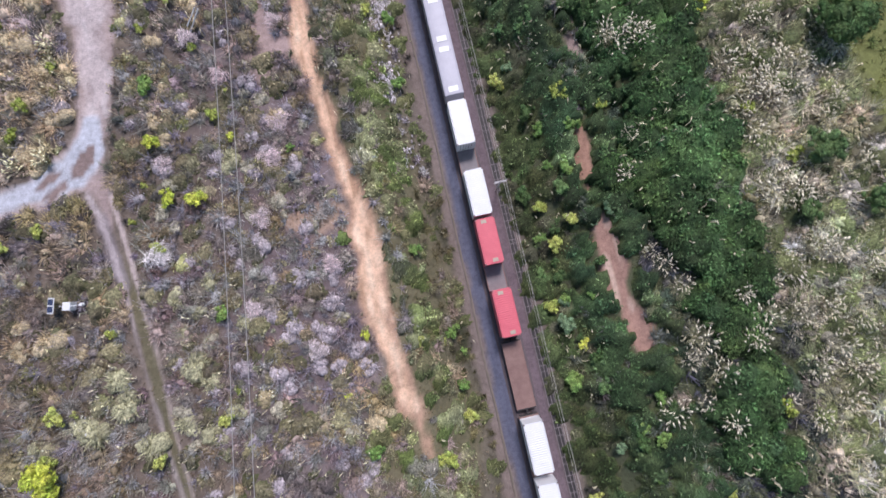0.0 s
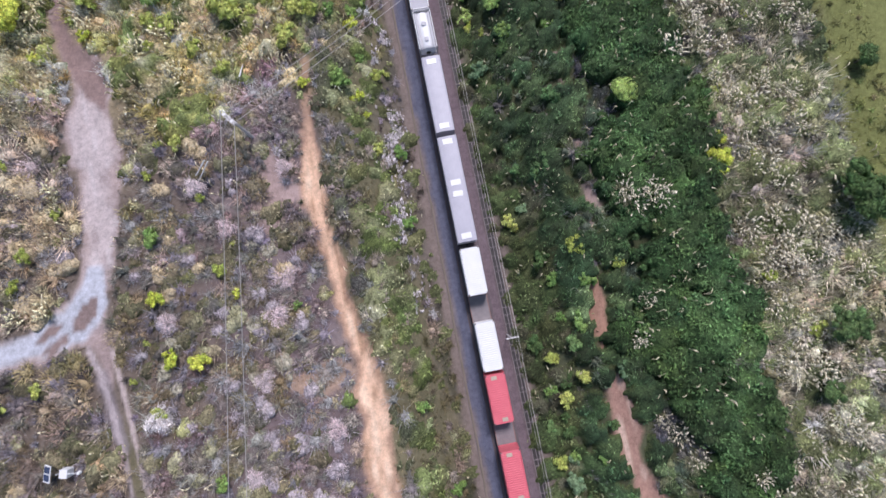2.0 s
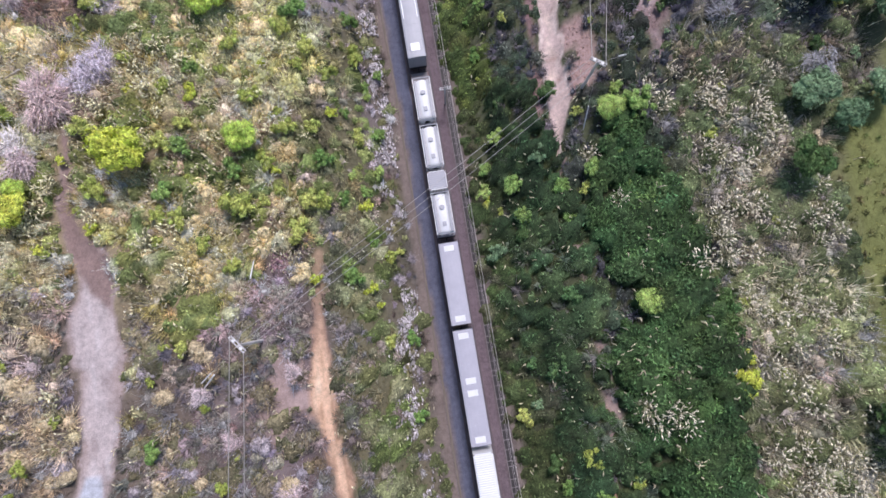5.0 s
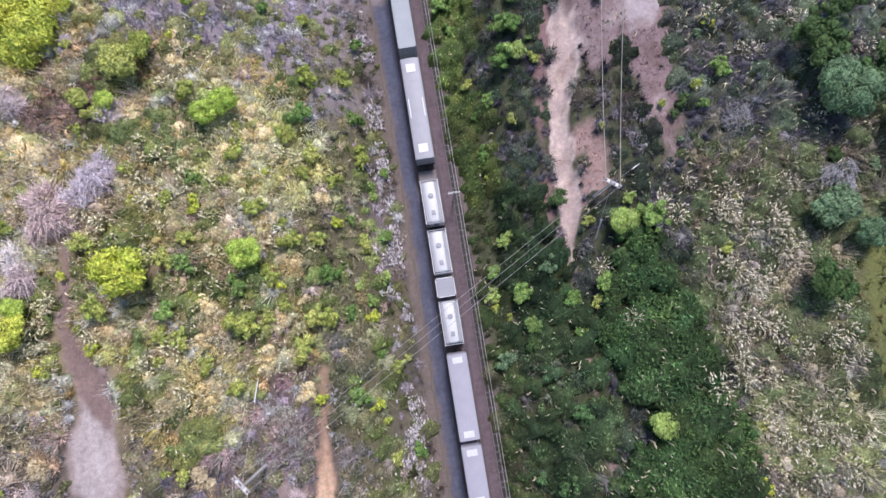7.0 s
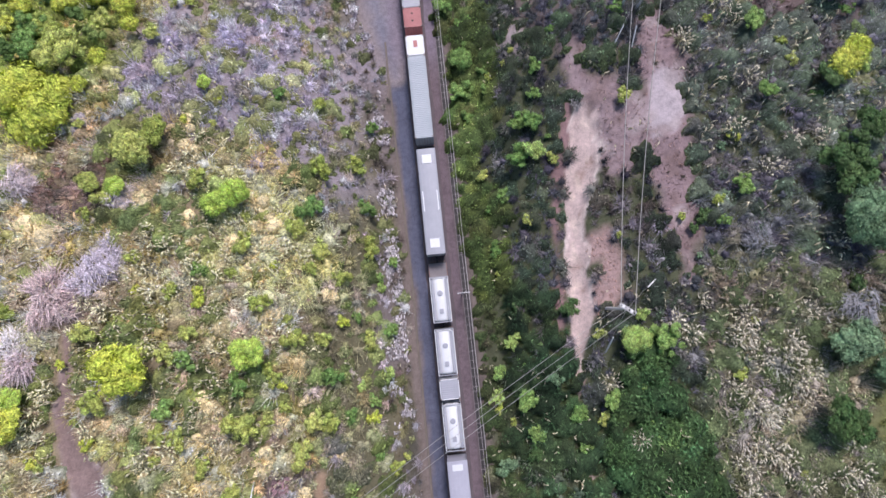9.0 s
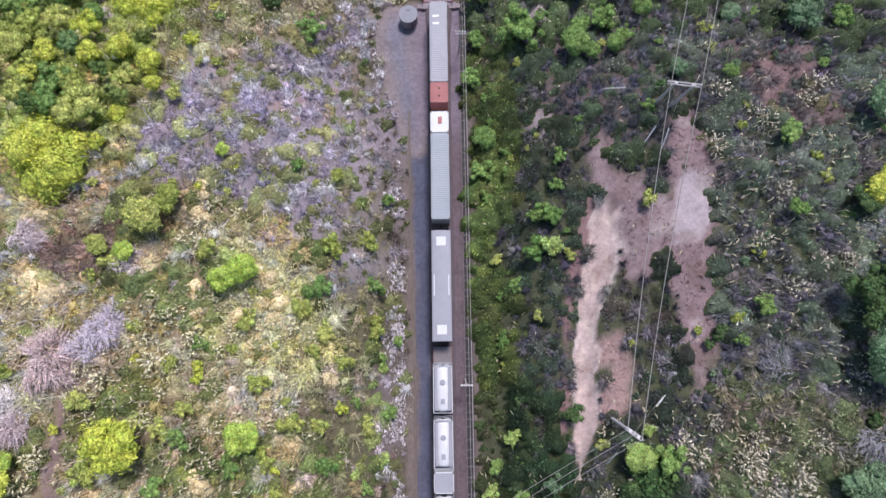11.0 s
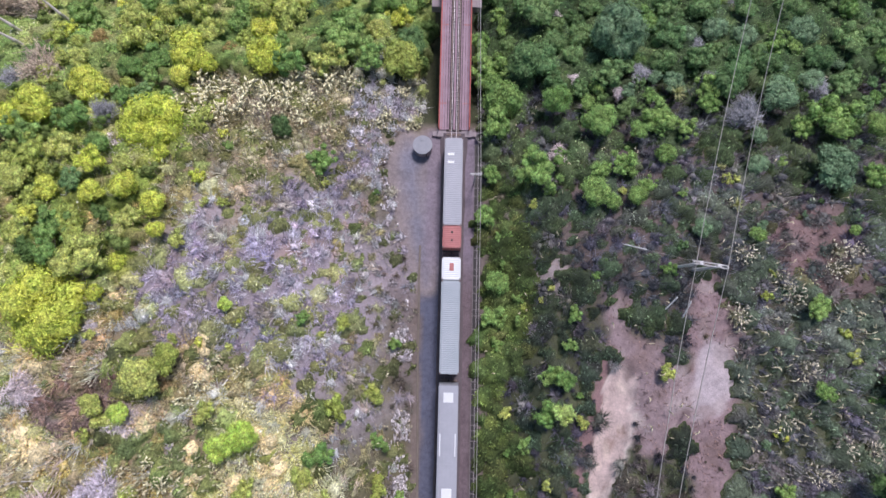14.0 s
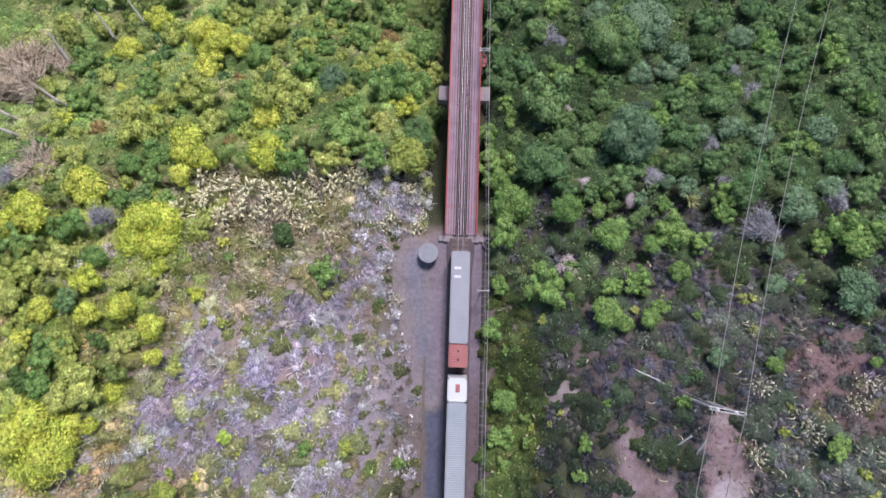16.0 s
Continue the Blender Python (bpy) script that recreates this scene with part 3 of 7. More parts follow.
def build_track():
    bm = bmesh.new()
    prof = [(-1.95, -0.12), (-1.35, 0.2), (1.35, 0.2), (1.95, -0.12)]
    rows = []
    for y in np.arange(-62, END_OF_LAND + 0.1, 1.2):
        rows.append([bm.verts.new((x + 0.10 * (vnoise(y, x, 2.0, 31) - 0.5), y, z + 0.06 * (vnoise(y, x, 1.5, 32) - 0.5))) for x, z in prof])
    for a, b in zip(rows, rows[1:]):
        for k in range(3):
            bm.faces.new((a[k], a[k + 1], b[k + 1], b[k]))
    bed = part("ballast_bed", bm, M_BALLAST, None)
    tagged(bed, "brown crushed stone ballast under the railway line", "ballast", kind="structure")
    track = thing("railway_track", (0, 0, 0), "single narrow-gauge railway track with rusty brown sleepers", "railway track", kind="structure")
    for side in (-1, 1):
        b = bmesh.new()
        x = side * 0.57
        add_box(b, x - 0.065, x + 0.065, -62, 172, 0.28, 0.30)
        add_box(b, x - 0.012, x + 0.012, -62, 172, 0.30, 0.39)
        add_box(b, x - 0.036, x + 0.036, -62, 172, 0.385, RAIL_TOP, 0.008)
        part("rail", b, M_RAIL, track)
    sl = bpy.data.meshes.new("sleeper")
    b = box(-1.07, 1.07, -0.12, 0.12, 0.10, 0.28, 0.012)
    b.to_mesh(sl)
    b.free()
    tarred = sl.copy()
    y = -50.0
    while y < 172:
        step = 0.66 if 84 < y < 172 else 1.0
        ob = part_of("sleeper", sl if y < END_OF_LAND else tarred, M_SLEEPER if y < END_OF_LAND else M_DARKTIMBER, track)
        ob.location, ob.rotation_euler = (random.uniform(-0.03, 0.03), y, random.uniform(-0.01, 0.01)), (0, 0, random.uniform(-0.015, 0.015))
        y += step


build_track()


def build_drains():
    """An earth drain's concrete lip on one side, and a ladder-like cable trough on the other."""
    trough = thing("cable_trough", (3.5, 0, 0), "open concrete cable trough with cross braces beside the track", "trough", kind="structure")
    for x in (-0.46, 0.02, 0.44):
        b = bmesh.new()
        add_box(b, x - 0.035, x + 0.035, -52, 114, -0.1, 0.07, 0.015)
        part("side_wall", b, M_TROUGH, trough)
    # Near-black floor stands in for the shadow between the trough's walls.
    part("channel_floor", box(-0.42, 0.4, -52, 114, -0.1, 0.02), M_DARK, trough, "dark channel floor in place of the shadow between the walls")
    brace = bpy.data.meshes.new("brace")
    b = box(-0.44, 0.42, -0.035, 0.035, 0.0, 0.08, 0.01)
    b.to_mesh(brace)
    b.free()
    for k, y in enumerate(np.arange(-51, 113, 1.15)):
        part_of("brace", brace, M_TROUGH, trough).location = (0, y + random.uniform(-0.4, 0.4), 0)
    lip = bmesh.new()
    ys = np.arange(-56, 100, 1.6)
    rows = []
    for y in ys:
        x = float(kerb_line(y)) + 0.22 * (float(vnoise(y, 0.0, 5.0, 41)) - 0.5)
        g = ground_at(x, y)
        rows.append([lip.verts.new((x + dx, y, g + dz)) for dx, dz in ((-0.20, -0.05), (-0.15, 0.16), (0.06, 0.16), (0.12, -0.05))])
    for a, c in zip(rows, rows[1:]):
        for k in range(3):
            lip.faces.new((a[k], a[k + 1], c[k + 1], c[k]))
    tagged(part("drain_kerb", lip, plain("earthy_kerb", (0.23, 0.19, 0.165), (0.17, 0.145, 0.12), 0.7, 0.95), None), "low earthy kerb along the drain beside the line", "kerb", kind="structure")


build_drains()


def build_bridge():
    br = thing("railway_bridge", (0, 0, 0), "red painted steel railway bridge with pink walkways over a wooded ravine", "bridge")
    y0, y1 = END_OF_LAND + 0.5, 178
    for side in (-1, 1):
        a, b_ = sorted((side * 1.12, side * 2.12))
        deck = part("walkway", box(*sorted((side * 1.1, side * 1.74)), y0, y1, 0.0, 0.05), M_DARK, br, "dark bearers below the walkway planks")
        for p0, p1 in ((1.06, 1.4), (1.44, 1.76), (1.8, 2.1)):
            part("plank", box(*sorted((side * p0, side * p1)), y0, y1, 0.16, 0.26, 0.02), M_DECKPLATE, deck, "faded pink walkway plank")
        g = bmesh.new()
        x = side * 2.0
        add_box(g, x - 0.03, x + 0.03, y0, y1, -1.9, 0.12)
        for z in (-1.9, 0.08):
            add_box(g, x - 0.22, x + 0.22, y0, y1, z, z + 0.07)
        yy = y0 + 0.6
        while yy < y1:
            add_box(g, x - 0.16, x + 0.16, yy - 0.02, yy + 0.02, -1.82, 0.08)
            yy += 1.8
        part("main_girder", g, M_BRIDGERED, br)
        rail = part("handrail", box(side * 2.2 - 0.05, side * 2.2 + 0.05, y0, y1, 1.12, 1.22, 0.015), M_BRIDGERED, br)
        mid = box(side * 2.2 - 0.025, side * 2.2 + 0.025, y0, y1, 0.66, 0.72)
        part("mid_rail", mid, M_BRIDGERED, rail)
        post = bpy.data.meshes.new("post")
        pb = box(-0.035, 0.035, -0.035, 0.035, 0.1, 1.14)
        pb.to_mesh(post)
        pb.free()
        yy = y0 + 0.1
        while yy < y1:
            part_of("post", post, M_BRIDGERED, rail).location = (side * 2.2, yy, 0)
            yy += 2.0
        part("guard_rail", box(side * 0.34 - 0.035, side * 0.34 + 0.035, y0 - 3, y1, 0.28, 0.40, 0.01), M_BRIGHTRAIL, br)
        part("timber_stringer", box(side * 0.83 - 0.06, side * 0.83 + 0.06, y0, y1, 0.2, 0.34, 0.015), M_DECKPLATE, br)
    # Added dark sheet stands in for the shade in the gaps between boards.
    part("floor_plate", box(-0.9, 0.9, y0, y1, -0.25, -0.18), M_DARK, br, "near-black sheet for the shade seen between boards")
    for a, b_ in ((-0.14, 0.14), (-0.98, -0.9), (0.9, 0.98)):
        part("floor_board", box(a, b_, y0, y1, 0.285, 0.32, 0.008), M_DECKPLATE, br)
    for yy in np.arange(y0 + 4, y1, 12.3):
        for side in (-1, 1):
            part("plate_joint", box(*sorted((side * 1.14, side * 2.11)), yy - 0.06, yy + 0.06, 0.255, 0.285), M_RUSTRED, br)
    ab = bmesh.new()
    add_box(ab, -2.45, 2.6, END_OF_LAND - 0.5, END_OF_LAND + 0.55, -4.5, 0.1, 0.05)
    add_box(ab, -3.1, -2.45, END_OF_LAND - 0.4, END_OF_LAND + 0.3, -4.5, 0.06, 0.05)
    add_box(ab, 2.6, 3.2, END_OF_LAND - 0.4, END_OF_LAND + 0.3, -4.5, 0.06, 0.05)
    part("abutment", ab, M_CONCRETE, br, "pinkish concrete abutment")
    for yc in (138.2, 166.0):
        g = ground_at(0, yc)
        cap = box(-3.9, 3.9, yc - 1.15, yc + 1.15, -3.6, -2.2, 0.08)
        pier = part("pier", cap, M_CONCRETE, br, "wide concrete pier head")
        part("pier_shaft", box(-2.6, 2.6, yc - 0.8, yc + 0.8, g - 0.6, -3.55, 0.1), M_CONCRETE, pier)
        part("bearing_block", box(-2.3, 2.3, yc - 0.4, yc + 0.4, -2.22, -1.88, 0.03), M_DARK, pier)
    ref = bmesh.new()
    add_box(ref, 2.2, 3.0, 141.2, 142.5, 0.14, 0.22)
    for x, y in ((2.95, 141.25), (2.95, 142.45)):
        add_box(ref, x - 0.04, x + 0.04, y - 0.04, y + 0.04, 0.2, 1.2)
    add_box(ref, 2.91, 2.99, 141.2, 142.5, 1.1, 1.2)
    add_box(ref, 2.2, 2.99, 141.2, 141.28, 1.1, 1.2)
    add_box(ref, 2.2, 2.99, 142.42, 142.5, 1.1, 1.2)
    part("refuge", ref, M_BRIDGERED, br, "small red refuge cage")


build_bridge()

# ---- wagons and what they carry ----
DECK = RAIL_TOP + 0.92
WAGON_MESH = {}


def shared(key, make):
    if key not in WAGON_MESH:
        me = bpy.data.meshes.new(key)
        b = make()
        b.to_mesh(me)
        b.free()
        WAGON_MESH[key] = me
    return WAGON_MESH[key]


def wheelset():
    b = bmesh.new()
    add_rod(b, (-0.72, 0, 0), (0.72, 0, 0), 0.07)
    for s in (-1, 1):
        add_rod(b, (s * 0.53, 0, 0), (s * 0.63, 0, 0), 0.43, sides=20)
        add_rod(b, (s * 0.505, 0, 0), (s * 0.535, 0, 0), 0.46, sides=20)
    return b


def bogie_frame():
    b = bmesh.new()
    for s in (-1, 1):
        add_box(b, s * 0.86 - 0.07, s * 0.86 + 0.07, -1.15, 1.15, -0.08, 0.2, 0.03)
        for y in (-0.85, 0.85):
            add_box(b, s * 0.86 - 0.1, s * 0.86 + 0.1, y - 0.14, y + 0.14, -0.16, 0.12, 0.02)
    add_box(b, -0.86, 0.86, -0.2, 0.2, 0.02, 0.26, 0.03)
    return b


def flat_wagon(y0, y1, deck_material, label):
    """A bogie flat wagon between two buffer beams."""
    w = thing("flat_wagon", (0, (y0 + y1) / 2, 0), label, "railway wagon", "wagons of the train")
    h = (y1 - y0) / 2 - 0.35
    bm = bmesh.new()
    add_box(bm, -1.18, 1.18, -h, h, DECK - 0.10, DECK - 0.02, 0.015)
    deck = part("deck", bm, deck_material, w)
    y = -h + 0.5
    while y < h:
        part_of("deck_rib", shared("deck_rib_" + deck_material.name, lambda: box(-1.16, 1.16, -0.03, 0.03, -0.025, 0)), deck_material, deck).location = (0, y, DECK)
        y += 0.62
    for s in (-1, 1):
        sill = bmesh.new()
        add_box(sill, s * 1.2 - 0.05, s * 1.2 + 0.05, -h, h, DECK - 0.36, DECK + 0.03, 0.015)
        part("side_sill", sill, M_WAGON, w)
        for y in (-h * 0.72, h * 0.72):
            part_of("stanchion_pocket", shared("stanchion_pocket", lambda: box(-0.06, 0.06, -0.09, 0.09, -0.12, 0.12, 0.01)), M_DARK, w).location = (s * 1.29, y, DECK - 0.15)
    part("centre_sill", box(-0.22, 0.22, -h, h, DECK - 0.5, DECK - 0.1, 0.02), M_WAGON, w)
    for s in (-1, 1):
        part("buffer_beam", box(-1.2, 1.2, s * h - 0.06, s * h + 0.06, DECK - 0.45, DECK, 0.02), M_DARK, w)
        part("coupler", box(-0.11, 0.11, *sorted((s * h, s * (h + 0.36))), DECK - 0.42, DECK - 0.18, 0.03), M_DARK, w)
        part("handbrake_pipe", rod((s * 0.7, s * h, DECK - 0.3), (s * 0.62, s * (h + 0.33), DECK - 0.42), 0.035), M_DARK, w)
        bog = part_of("bogie", shared("bogie", bogie_frame), M_DARK, w)
        bog.location = (0, s * (h - 1.9), RAIL_TOP + 0.43)
        for y in (-0.85, 0.85):
            ws = part_of("wheelset", shared("wheelset", wheelset), M_RAIL, bog)
            ws.location = (0, y, 0.02)
    return w


def corrugated(length, z0, z1, x, pitch=0.28, depth=0.036):
    """An upright corrugated sheet along y."""
    b = bmesh.new()
    pts, y, k = [], -length / 2, 0
    while y < length / 2 - 0.01:
        pts += [(x, y), (x, y + pitch * 0.3), (x - math.copysign(depth, x), y + pitch * 0.5), (x - math.copysign(depth, x), y + pitch * 0.8)]
        y += pitch
    pts.append((x, length / 2))
    lo = [b.verts.new((p, q, z0)) for p, q in pts]
    hi = [b.verts.new((p, q, z1)) for p, q in pts]
    for a in range(len(pts) - 1):
        b.faces.new((lo[a], lo[a + 1], hi[a + 1], hi[a]))
    return b


def ribbed_roof(length, z, half=1.13, pitch=0.26):
    """One roof sheet with pressed ribs across it."""
    b = bmesh.new()
    ys, y = [(-length / 2, z - 0.014)], -length / 2 + 0.1
    while y < length / 2 - 0.2:
        ys += [(y, z - 0.014), (y + 0.03, z + 0.006), (y + 0.13, z + 0.006), (y + 0.16, z - 0.014)]
        y += pitch
    ys.append((length / 2, z - 0.014))
    rows = [[b.verts.new((x, yy, zz if abs(x) < half else z - 0.02)) for x in (-half, -half + 0.08, half - 0.08, half)] for yy, zz in ys]
    for p, q in zip(rows, rows[1:]):
        for k in range(3):
            b.faces.new((p[k], p[k + 1], q[k + 1], q[k]))
    return b


def container(y0, y1, material, label, tall=2.6, patches=None, roof=None):
    """A freight container with corrugated walls, ribbed roof, doors and corner castings."""
    length = y1 - y0
    c = thing("freight_container", (0, (y0 + y1) / 2, DECK + 0.01), label, "container", "containers on the train")
    hl = length / 2
    fr = bmesh.new()
    for s in (-1, 1):
        for z in (0.08, tall - 0.06):
            add_box(fr, s * 1.19 - 0.04, s * 1.19 + 0.04, -hl, hl, z - 0.06, z + 0.06, 0.01)
        for e in (-1, 1):
            add_box(fr, s * 1.16 - 0.07, s * 1.16 + 0.07, *sorted((e * hl, e * (hl - 0.12))), 0, tall, 0.012)
    for e in (-1, 1):
        for z in (0.08, tall - 0.06):
            add_box(fr, -1.2, 1.2, *sorted((e * hl, e * (hl - 0.1))), z - 0.06, z + 0.06, 0.01)
    part("frame", fr, material, c)
    for s in (-1, 1):
        part("side_wall", corrugated(length - 0.22, 0.1, tall - 0.08, s * 1.2), material, c)
    part("floor", box(-1.15, 1.15, -hl + 0.05, hl - 0.05, 0.06, 0.14), M_WAGON, c)
    part("end_wall", box(-1.12, 1.12, hl - 0.09, hl - 0.04, 0.1, tall - 0.1, 0.01), material, c)
    part("roof", ribbed_roof(length - 0.1, tall - 0.01), roof or material, c)
    for s in (-1, 1):
        d = part("door", box(*sorted((s * 0.02, s * 1.1)), -hl + 0.03, -hl + 0.08, 0.12, tall - 0.12, 0.01), material, c)
        for x in (0.35, 0.75):
            part("lock_rod", rod((s * x, -hl + 0.01, 0.15), (s * x, -hl + 0.01, tall - 0.15), 0.018), M_RAIL, d)
        for e in (-1, 1):
            for z in (0.06, tall - 0.05):
                part_of("corner_casting", shared("corner_casting", lambda: box(-0.085, 0.085, -0.085, 0.085, -0.062, 0.066, 0.012)), M_RAIL, c).location = (s * 1.14, e * (hl - 0.085), z)
    for y, x, w, l_, mat in patches or ():
        part("roof_plate", box(x - w / 2, x + w / 2, y - l_ / 2, y + l_ / 2, tall - 0.004, tall + 0.018, 0.006), mat, c)
    return c


def tank_container(y0, y1, material, label):
    """A tank in a frame: domed barrel, saddle rails, walkway and manhole."""
    hl = (y1 - y0) / 2
    t = thing("tank_container", (0, (y0 + y1) / 2, DECK + 0.01), label, "tank container", "containers on the train")
    barrel = bmesh.new()
    rings, prof = [], [(-hl + 0.08, 0.35), (-hl + 0.14, 0.8), (-hl + 0.3, 1.06), (-hl + 0.5, 1.13), (hl - 0.5, 1.13), (hl - 0.3, 1.06), (hl - 0.14, 0.8), (hl - 0.08, 0.35)]
    for y, r in prof:
        rings.append([barrel.verts.new((r * math.sin(k * math.tau / 28), y, 1.3 + r * math.cos(k * math.tau / 28))) for k in range(28)])
    for a, b in zip(rings, rings[1:]):
        for k in range(28):
            barrel.faces.new((a[k], a[(k + 1) % 28], b[(k + 1) % 28], b[k]))
    barrel.faces.new(rings[0])
    barrel.faces.new(rings[-1][::-1])
    part("barrel", barrel, material, t, "white domed tank barrel", smooth=True)
    for e in (-1, 1):
        f = bmesh.new()
        y = e * (hl - 0.06)
        for s in (-1, 1):
            add_box(f, s * 1.15 - 0.06, s * 1.15 + 0.06, y - 0.06, y + 0.06, 0, 2.58, 0.012)
        for z in (0.08, 2.5):
            add_box(f, -1.2, 1.2, y - 0.05, y + 0.05, z - 0.06, z + 0.06, 0.012)
        add_rod(f, (-1.1, y, 0.2), (1.1, y, 1.1), 0.04)
        add_rod(f, (1.1, y, 0.2), (-1.1, y, 1.1), 0.04)
        part("end_frame", f, M_GREY, t)
    for s in (-1, 1):
        part("top_rail", box(s * 1.16 - 0.045, s * 1.16 + 0.045, -hl + 0.1, hl - 0.1, 2.42, 2.52, 0.01), M_WHITE, t)
        part("bottom_rail", box(s * 1.15 - 0.05, s * 1.15 + 0.05, -hl + 0.1, hl - 0.1, 0.04, 0.2, 0.01), M_GREY, t)
        part("walkway", box(s * 0.86 - 0.16, s * 0.86 + 0.16, -hl + 0.3, hl - 0.3, 2.33, 2.37, 0.006), M_GREY, t)
    man = rod((0, hl * 0.28, 2.36), (0, hl * 0.28, 2.52), 0.3, sides=20)
    mh = part("manhole", man, M_WHITE, t)
    part("lid", rod((0, hl * 0.28, 2.52), (0, hl * 0.28, 2.57), 0.34, 0.3, sides=20), M_GREY, mh)
    part("valve_box", box(-0.25, 0.25, -hl * 0.5 - 0.3, -hl * 0.5 + 0.3, 2.38, 2.52, 0.02), M_GREY, t)
    return t


def box_van(y0, y1, body, roofmat, label, plates=(), strips=()):
    """A closed wagon: ribbed sides, cambered roof with raised plates, on two bogies."""
    w = flat_wagon(y0 - 0.35, y1 + 0.35, M_WAGONGREY, label)
    w.name = "box_wagon"
    hl, z0, z1 = (y1 - y0) / 2, DECK + 0.01, DECK + 2.5
    for s in (-1, 1):
        part("side_wall", corrugated(2 * hl, z0, z1 - 0.1, s * 1.24, 0.6, 0.05), body, w)
    for e in (-1, 1):
        part("end_wall", box(-1.22, 1.22, e * hl - 0.04, e * hl + 0.04, z0, z1 - 0.1, 0.01), body, w)
    b = bmesh.new()
    prof = [(-1.27, z1 - 0.16), (-1.24, z1 - 0.05), (-1.05, z1 + 0.02), (-0.5, z1 + 0.08), (0, z1 + 0.10), (0.5, z1 + 0.08), (1.05, z1 + 0.02), (1.24, z1 - 0.05), (1.27, z1 - 0.16)]
    rows = []
    for y in np.linspace(-hl - 0.05, hl + 0.05, int(hl * 2.4) + 2):
        rows.append([b.verts.new((x, y, z)) for x, z in prof])
    for p, q in zip(rows, rows[1:]):
        for k in range(len(prof) - 1):
            b.faces.new((p[k], q[k], q[k + 1], p[k + 1]))
    roof = part("roof", b, roofmat, w)
    yy = -hl + 1.15
    while yy < hl - 0.6:
        rib = bmesh.new()
        for x0_, x1_, zz in ((-1.05, -0.5, z1 + 0.05), (-0.5, 0.5, z1 + 0.095), (0.5, 1.05, z1 + 0.05)):
            add_box(rib, x0_, x1_, yy - 0.025, yy + 0.025, zz - 0.03, zz + 0.012)
        part("roof_rib", rib, roofmat, roof)
        yy += 1.22
    for y, wd, ln, mat in plates:
        part("roof_plate", box(-wd / 2, wd / 2, y - ln / 2, y + ln / 2, z1 + 0.06, z1 + 0.125, 0.02), mat, roof, "bleached white plate")
    for y, ln in strips:
        for s in (-1, 1):
            part("side_strip", box(s * 0.95 - 0.07, s * 0.95 + 0.07, y - ln / 2, y + ln / 2, z1 + 0.0, z1 + 0.07, 0.015), M_WHITE, roof, "bright white strip")
    return w


WHITE20 = "white twenty-foot freight container with a ribbed roof"
RED20 = "faded red twenty-foot freight container on a flat wagon"
TANK = "white tank container with a bright domed barrel in a frame"
FLATL = "brown steel flat wagon of a long freight train"

flat_wagon(-61.5, -46.6, M_WAGON, FLATL)
container(-60.8, -47.4, M_WHITE, "long white freight container with a clean roof")
flat_wagon(-46.4, -26.0, M_WAGON, FLATL)
container(-46.0, -33.8, M_WHITE, "long white freight container with a clean roof")
container(-32.6, -26.6, M_WHITE, WHITE20)
flat_wagon(-25.9, -16.7, M_WAGON, "empty rust-brown flat wagon with a bare deck")
flat_wagon(-16.6, -1.0, M_WAGONGREY, "grey flat wagon carrying two red containers")
for a in (-16.1, -6.95):
    container(a, a + 5.9, M_RED, RED20, patches=((-2.5, 0.2, 0.7, 0.45, M_BEIGE), (2.5, -0.2, 0.7, 0.45, M_BEIGE)))
flat_wagon(-0.9, 15.1, M_WAGONGREY, "grey flat wagon carrying two white containers")
for a in (-0.6, 8.85):
    container(a, a + 6.0, M_WHITE, WHITE20)
VAN = "long lilac-grey covered wagon with bleached white roof plates"
box_van(15.75, 29.7, M_LILAC, M_LILAC, VAN, tuple((y, 1.3, 0.75, M_WHITE) for y in (-6.3, -0.75, 0.75, 6.3)))
box_van(30.5, 40.9, M_LILAC, M_LILAC, VAN, tuple((y, 1.3, 0.75, M_WHITE) for y in (-4.5, 4.5)))
flat_wagon(41.7, 57.3, M_WAGONGREY, "grey flat wagon under tank containers")
tank_container(42.1, 47.7, M_WHITE, TANK)
container(48.2, 50.7, M_WHITE, "short white open-topped container between two tanks", 2.1, roof=M_GREY)
tank_container(51.2, 57.0, M_WHITE, TANK)
flat_wagon(57.4, 66.1, M_WAGONGREY, "grey flat wagon with one tank and a bare end")
tank_container(57.8, 63.7, M_WHITE, TANK)
box_van(66.7, 80.9, M_GREY, M_GREY, "long grey covered wagon with white roof strips", ((-5.7, 1.25, 1.2, M_WHITE), (5.7, 1.25, 1.2, M_WHITE)), ((0.0, 2.7),))
flat_wagon(81.8, 97.6, M_WAGONGREY, FLATL)
container(82.4, 94.2, M_PALE, "long pale blue-white container with a stained roof", 2.75)
container(94.3, 97.2, M_WHITE, "short white container with a rust stain on its roof", 2.75, patches=((0.2, 0.05, 0.55, 1.0, M_RUSTRED),))
flat_wagon(98.0, 113.7, M_WAGON, "last flat wagon of the train beside the bridge end")
container(98.5, 101.4, M_RUSTRED, "short rust-pink container with two roof vents", 2.7, patches=((-0.5, 0, 0.25, 0.25, M_DARK), (0.6, 0, 0.25, 0.25, M_DARK)))
container(101.5, 113.4, M_GREY, "long grey container at the end of the train", 2.7, patches=((2.6, -0.35, 0.9, 0.35, M_WHITE), (3.7, -0.35, 0.9, 0.35, M_WHITE)))

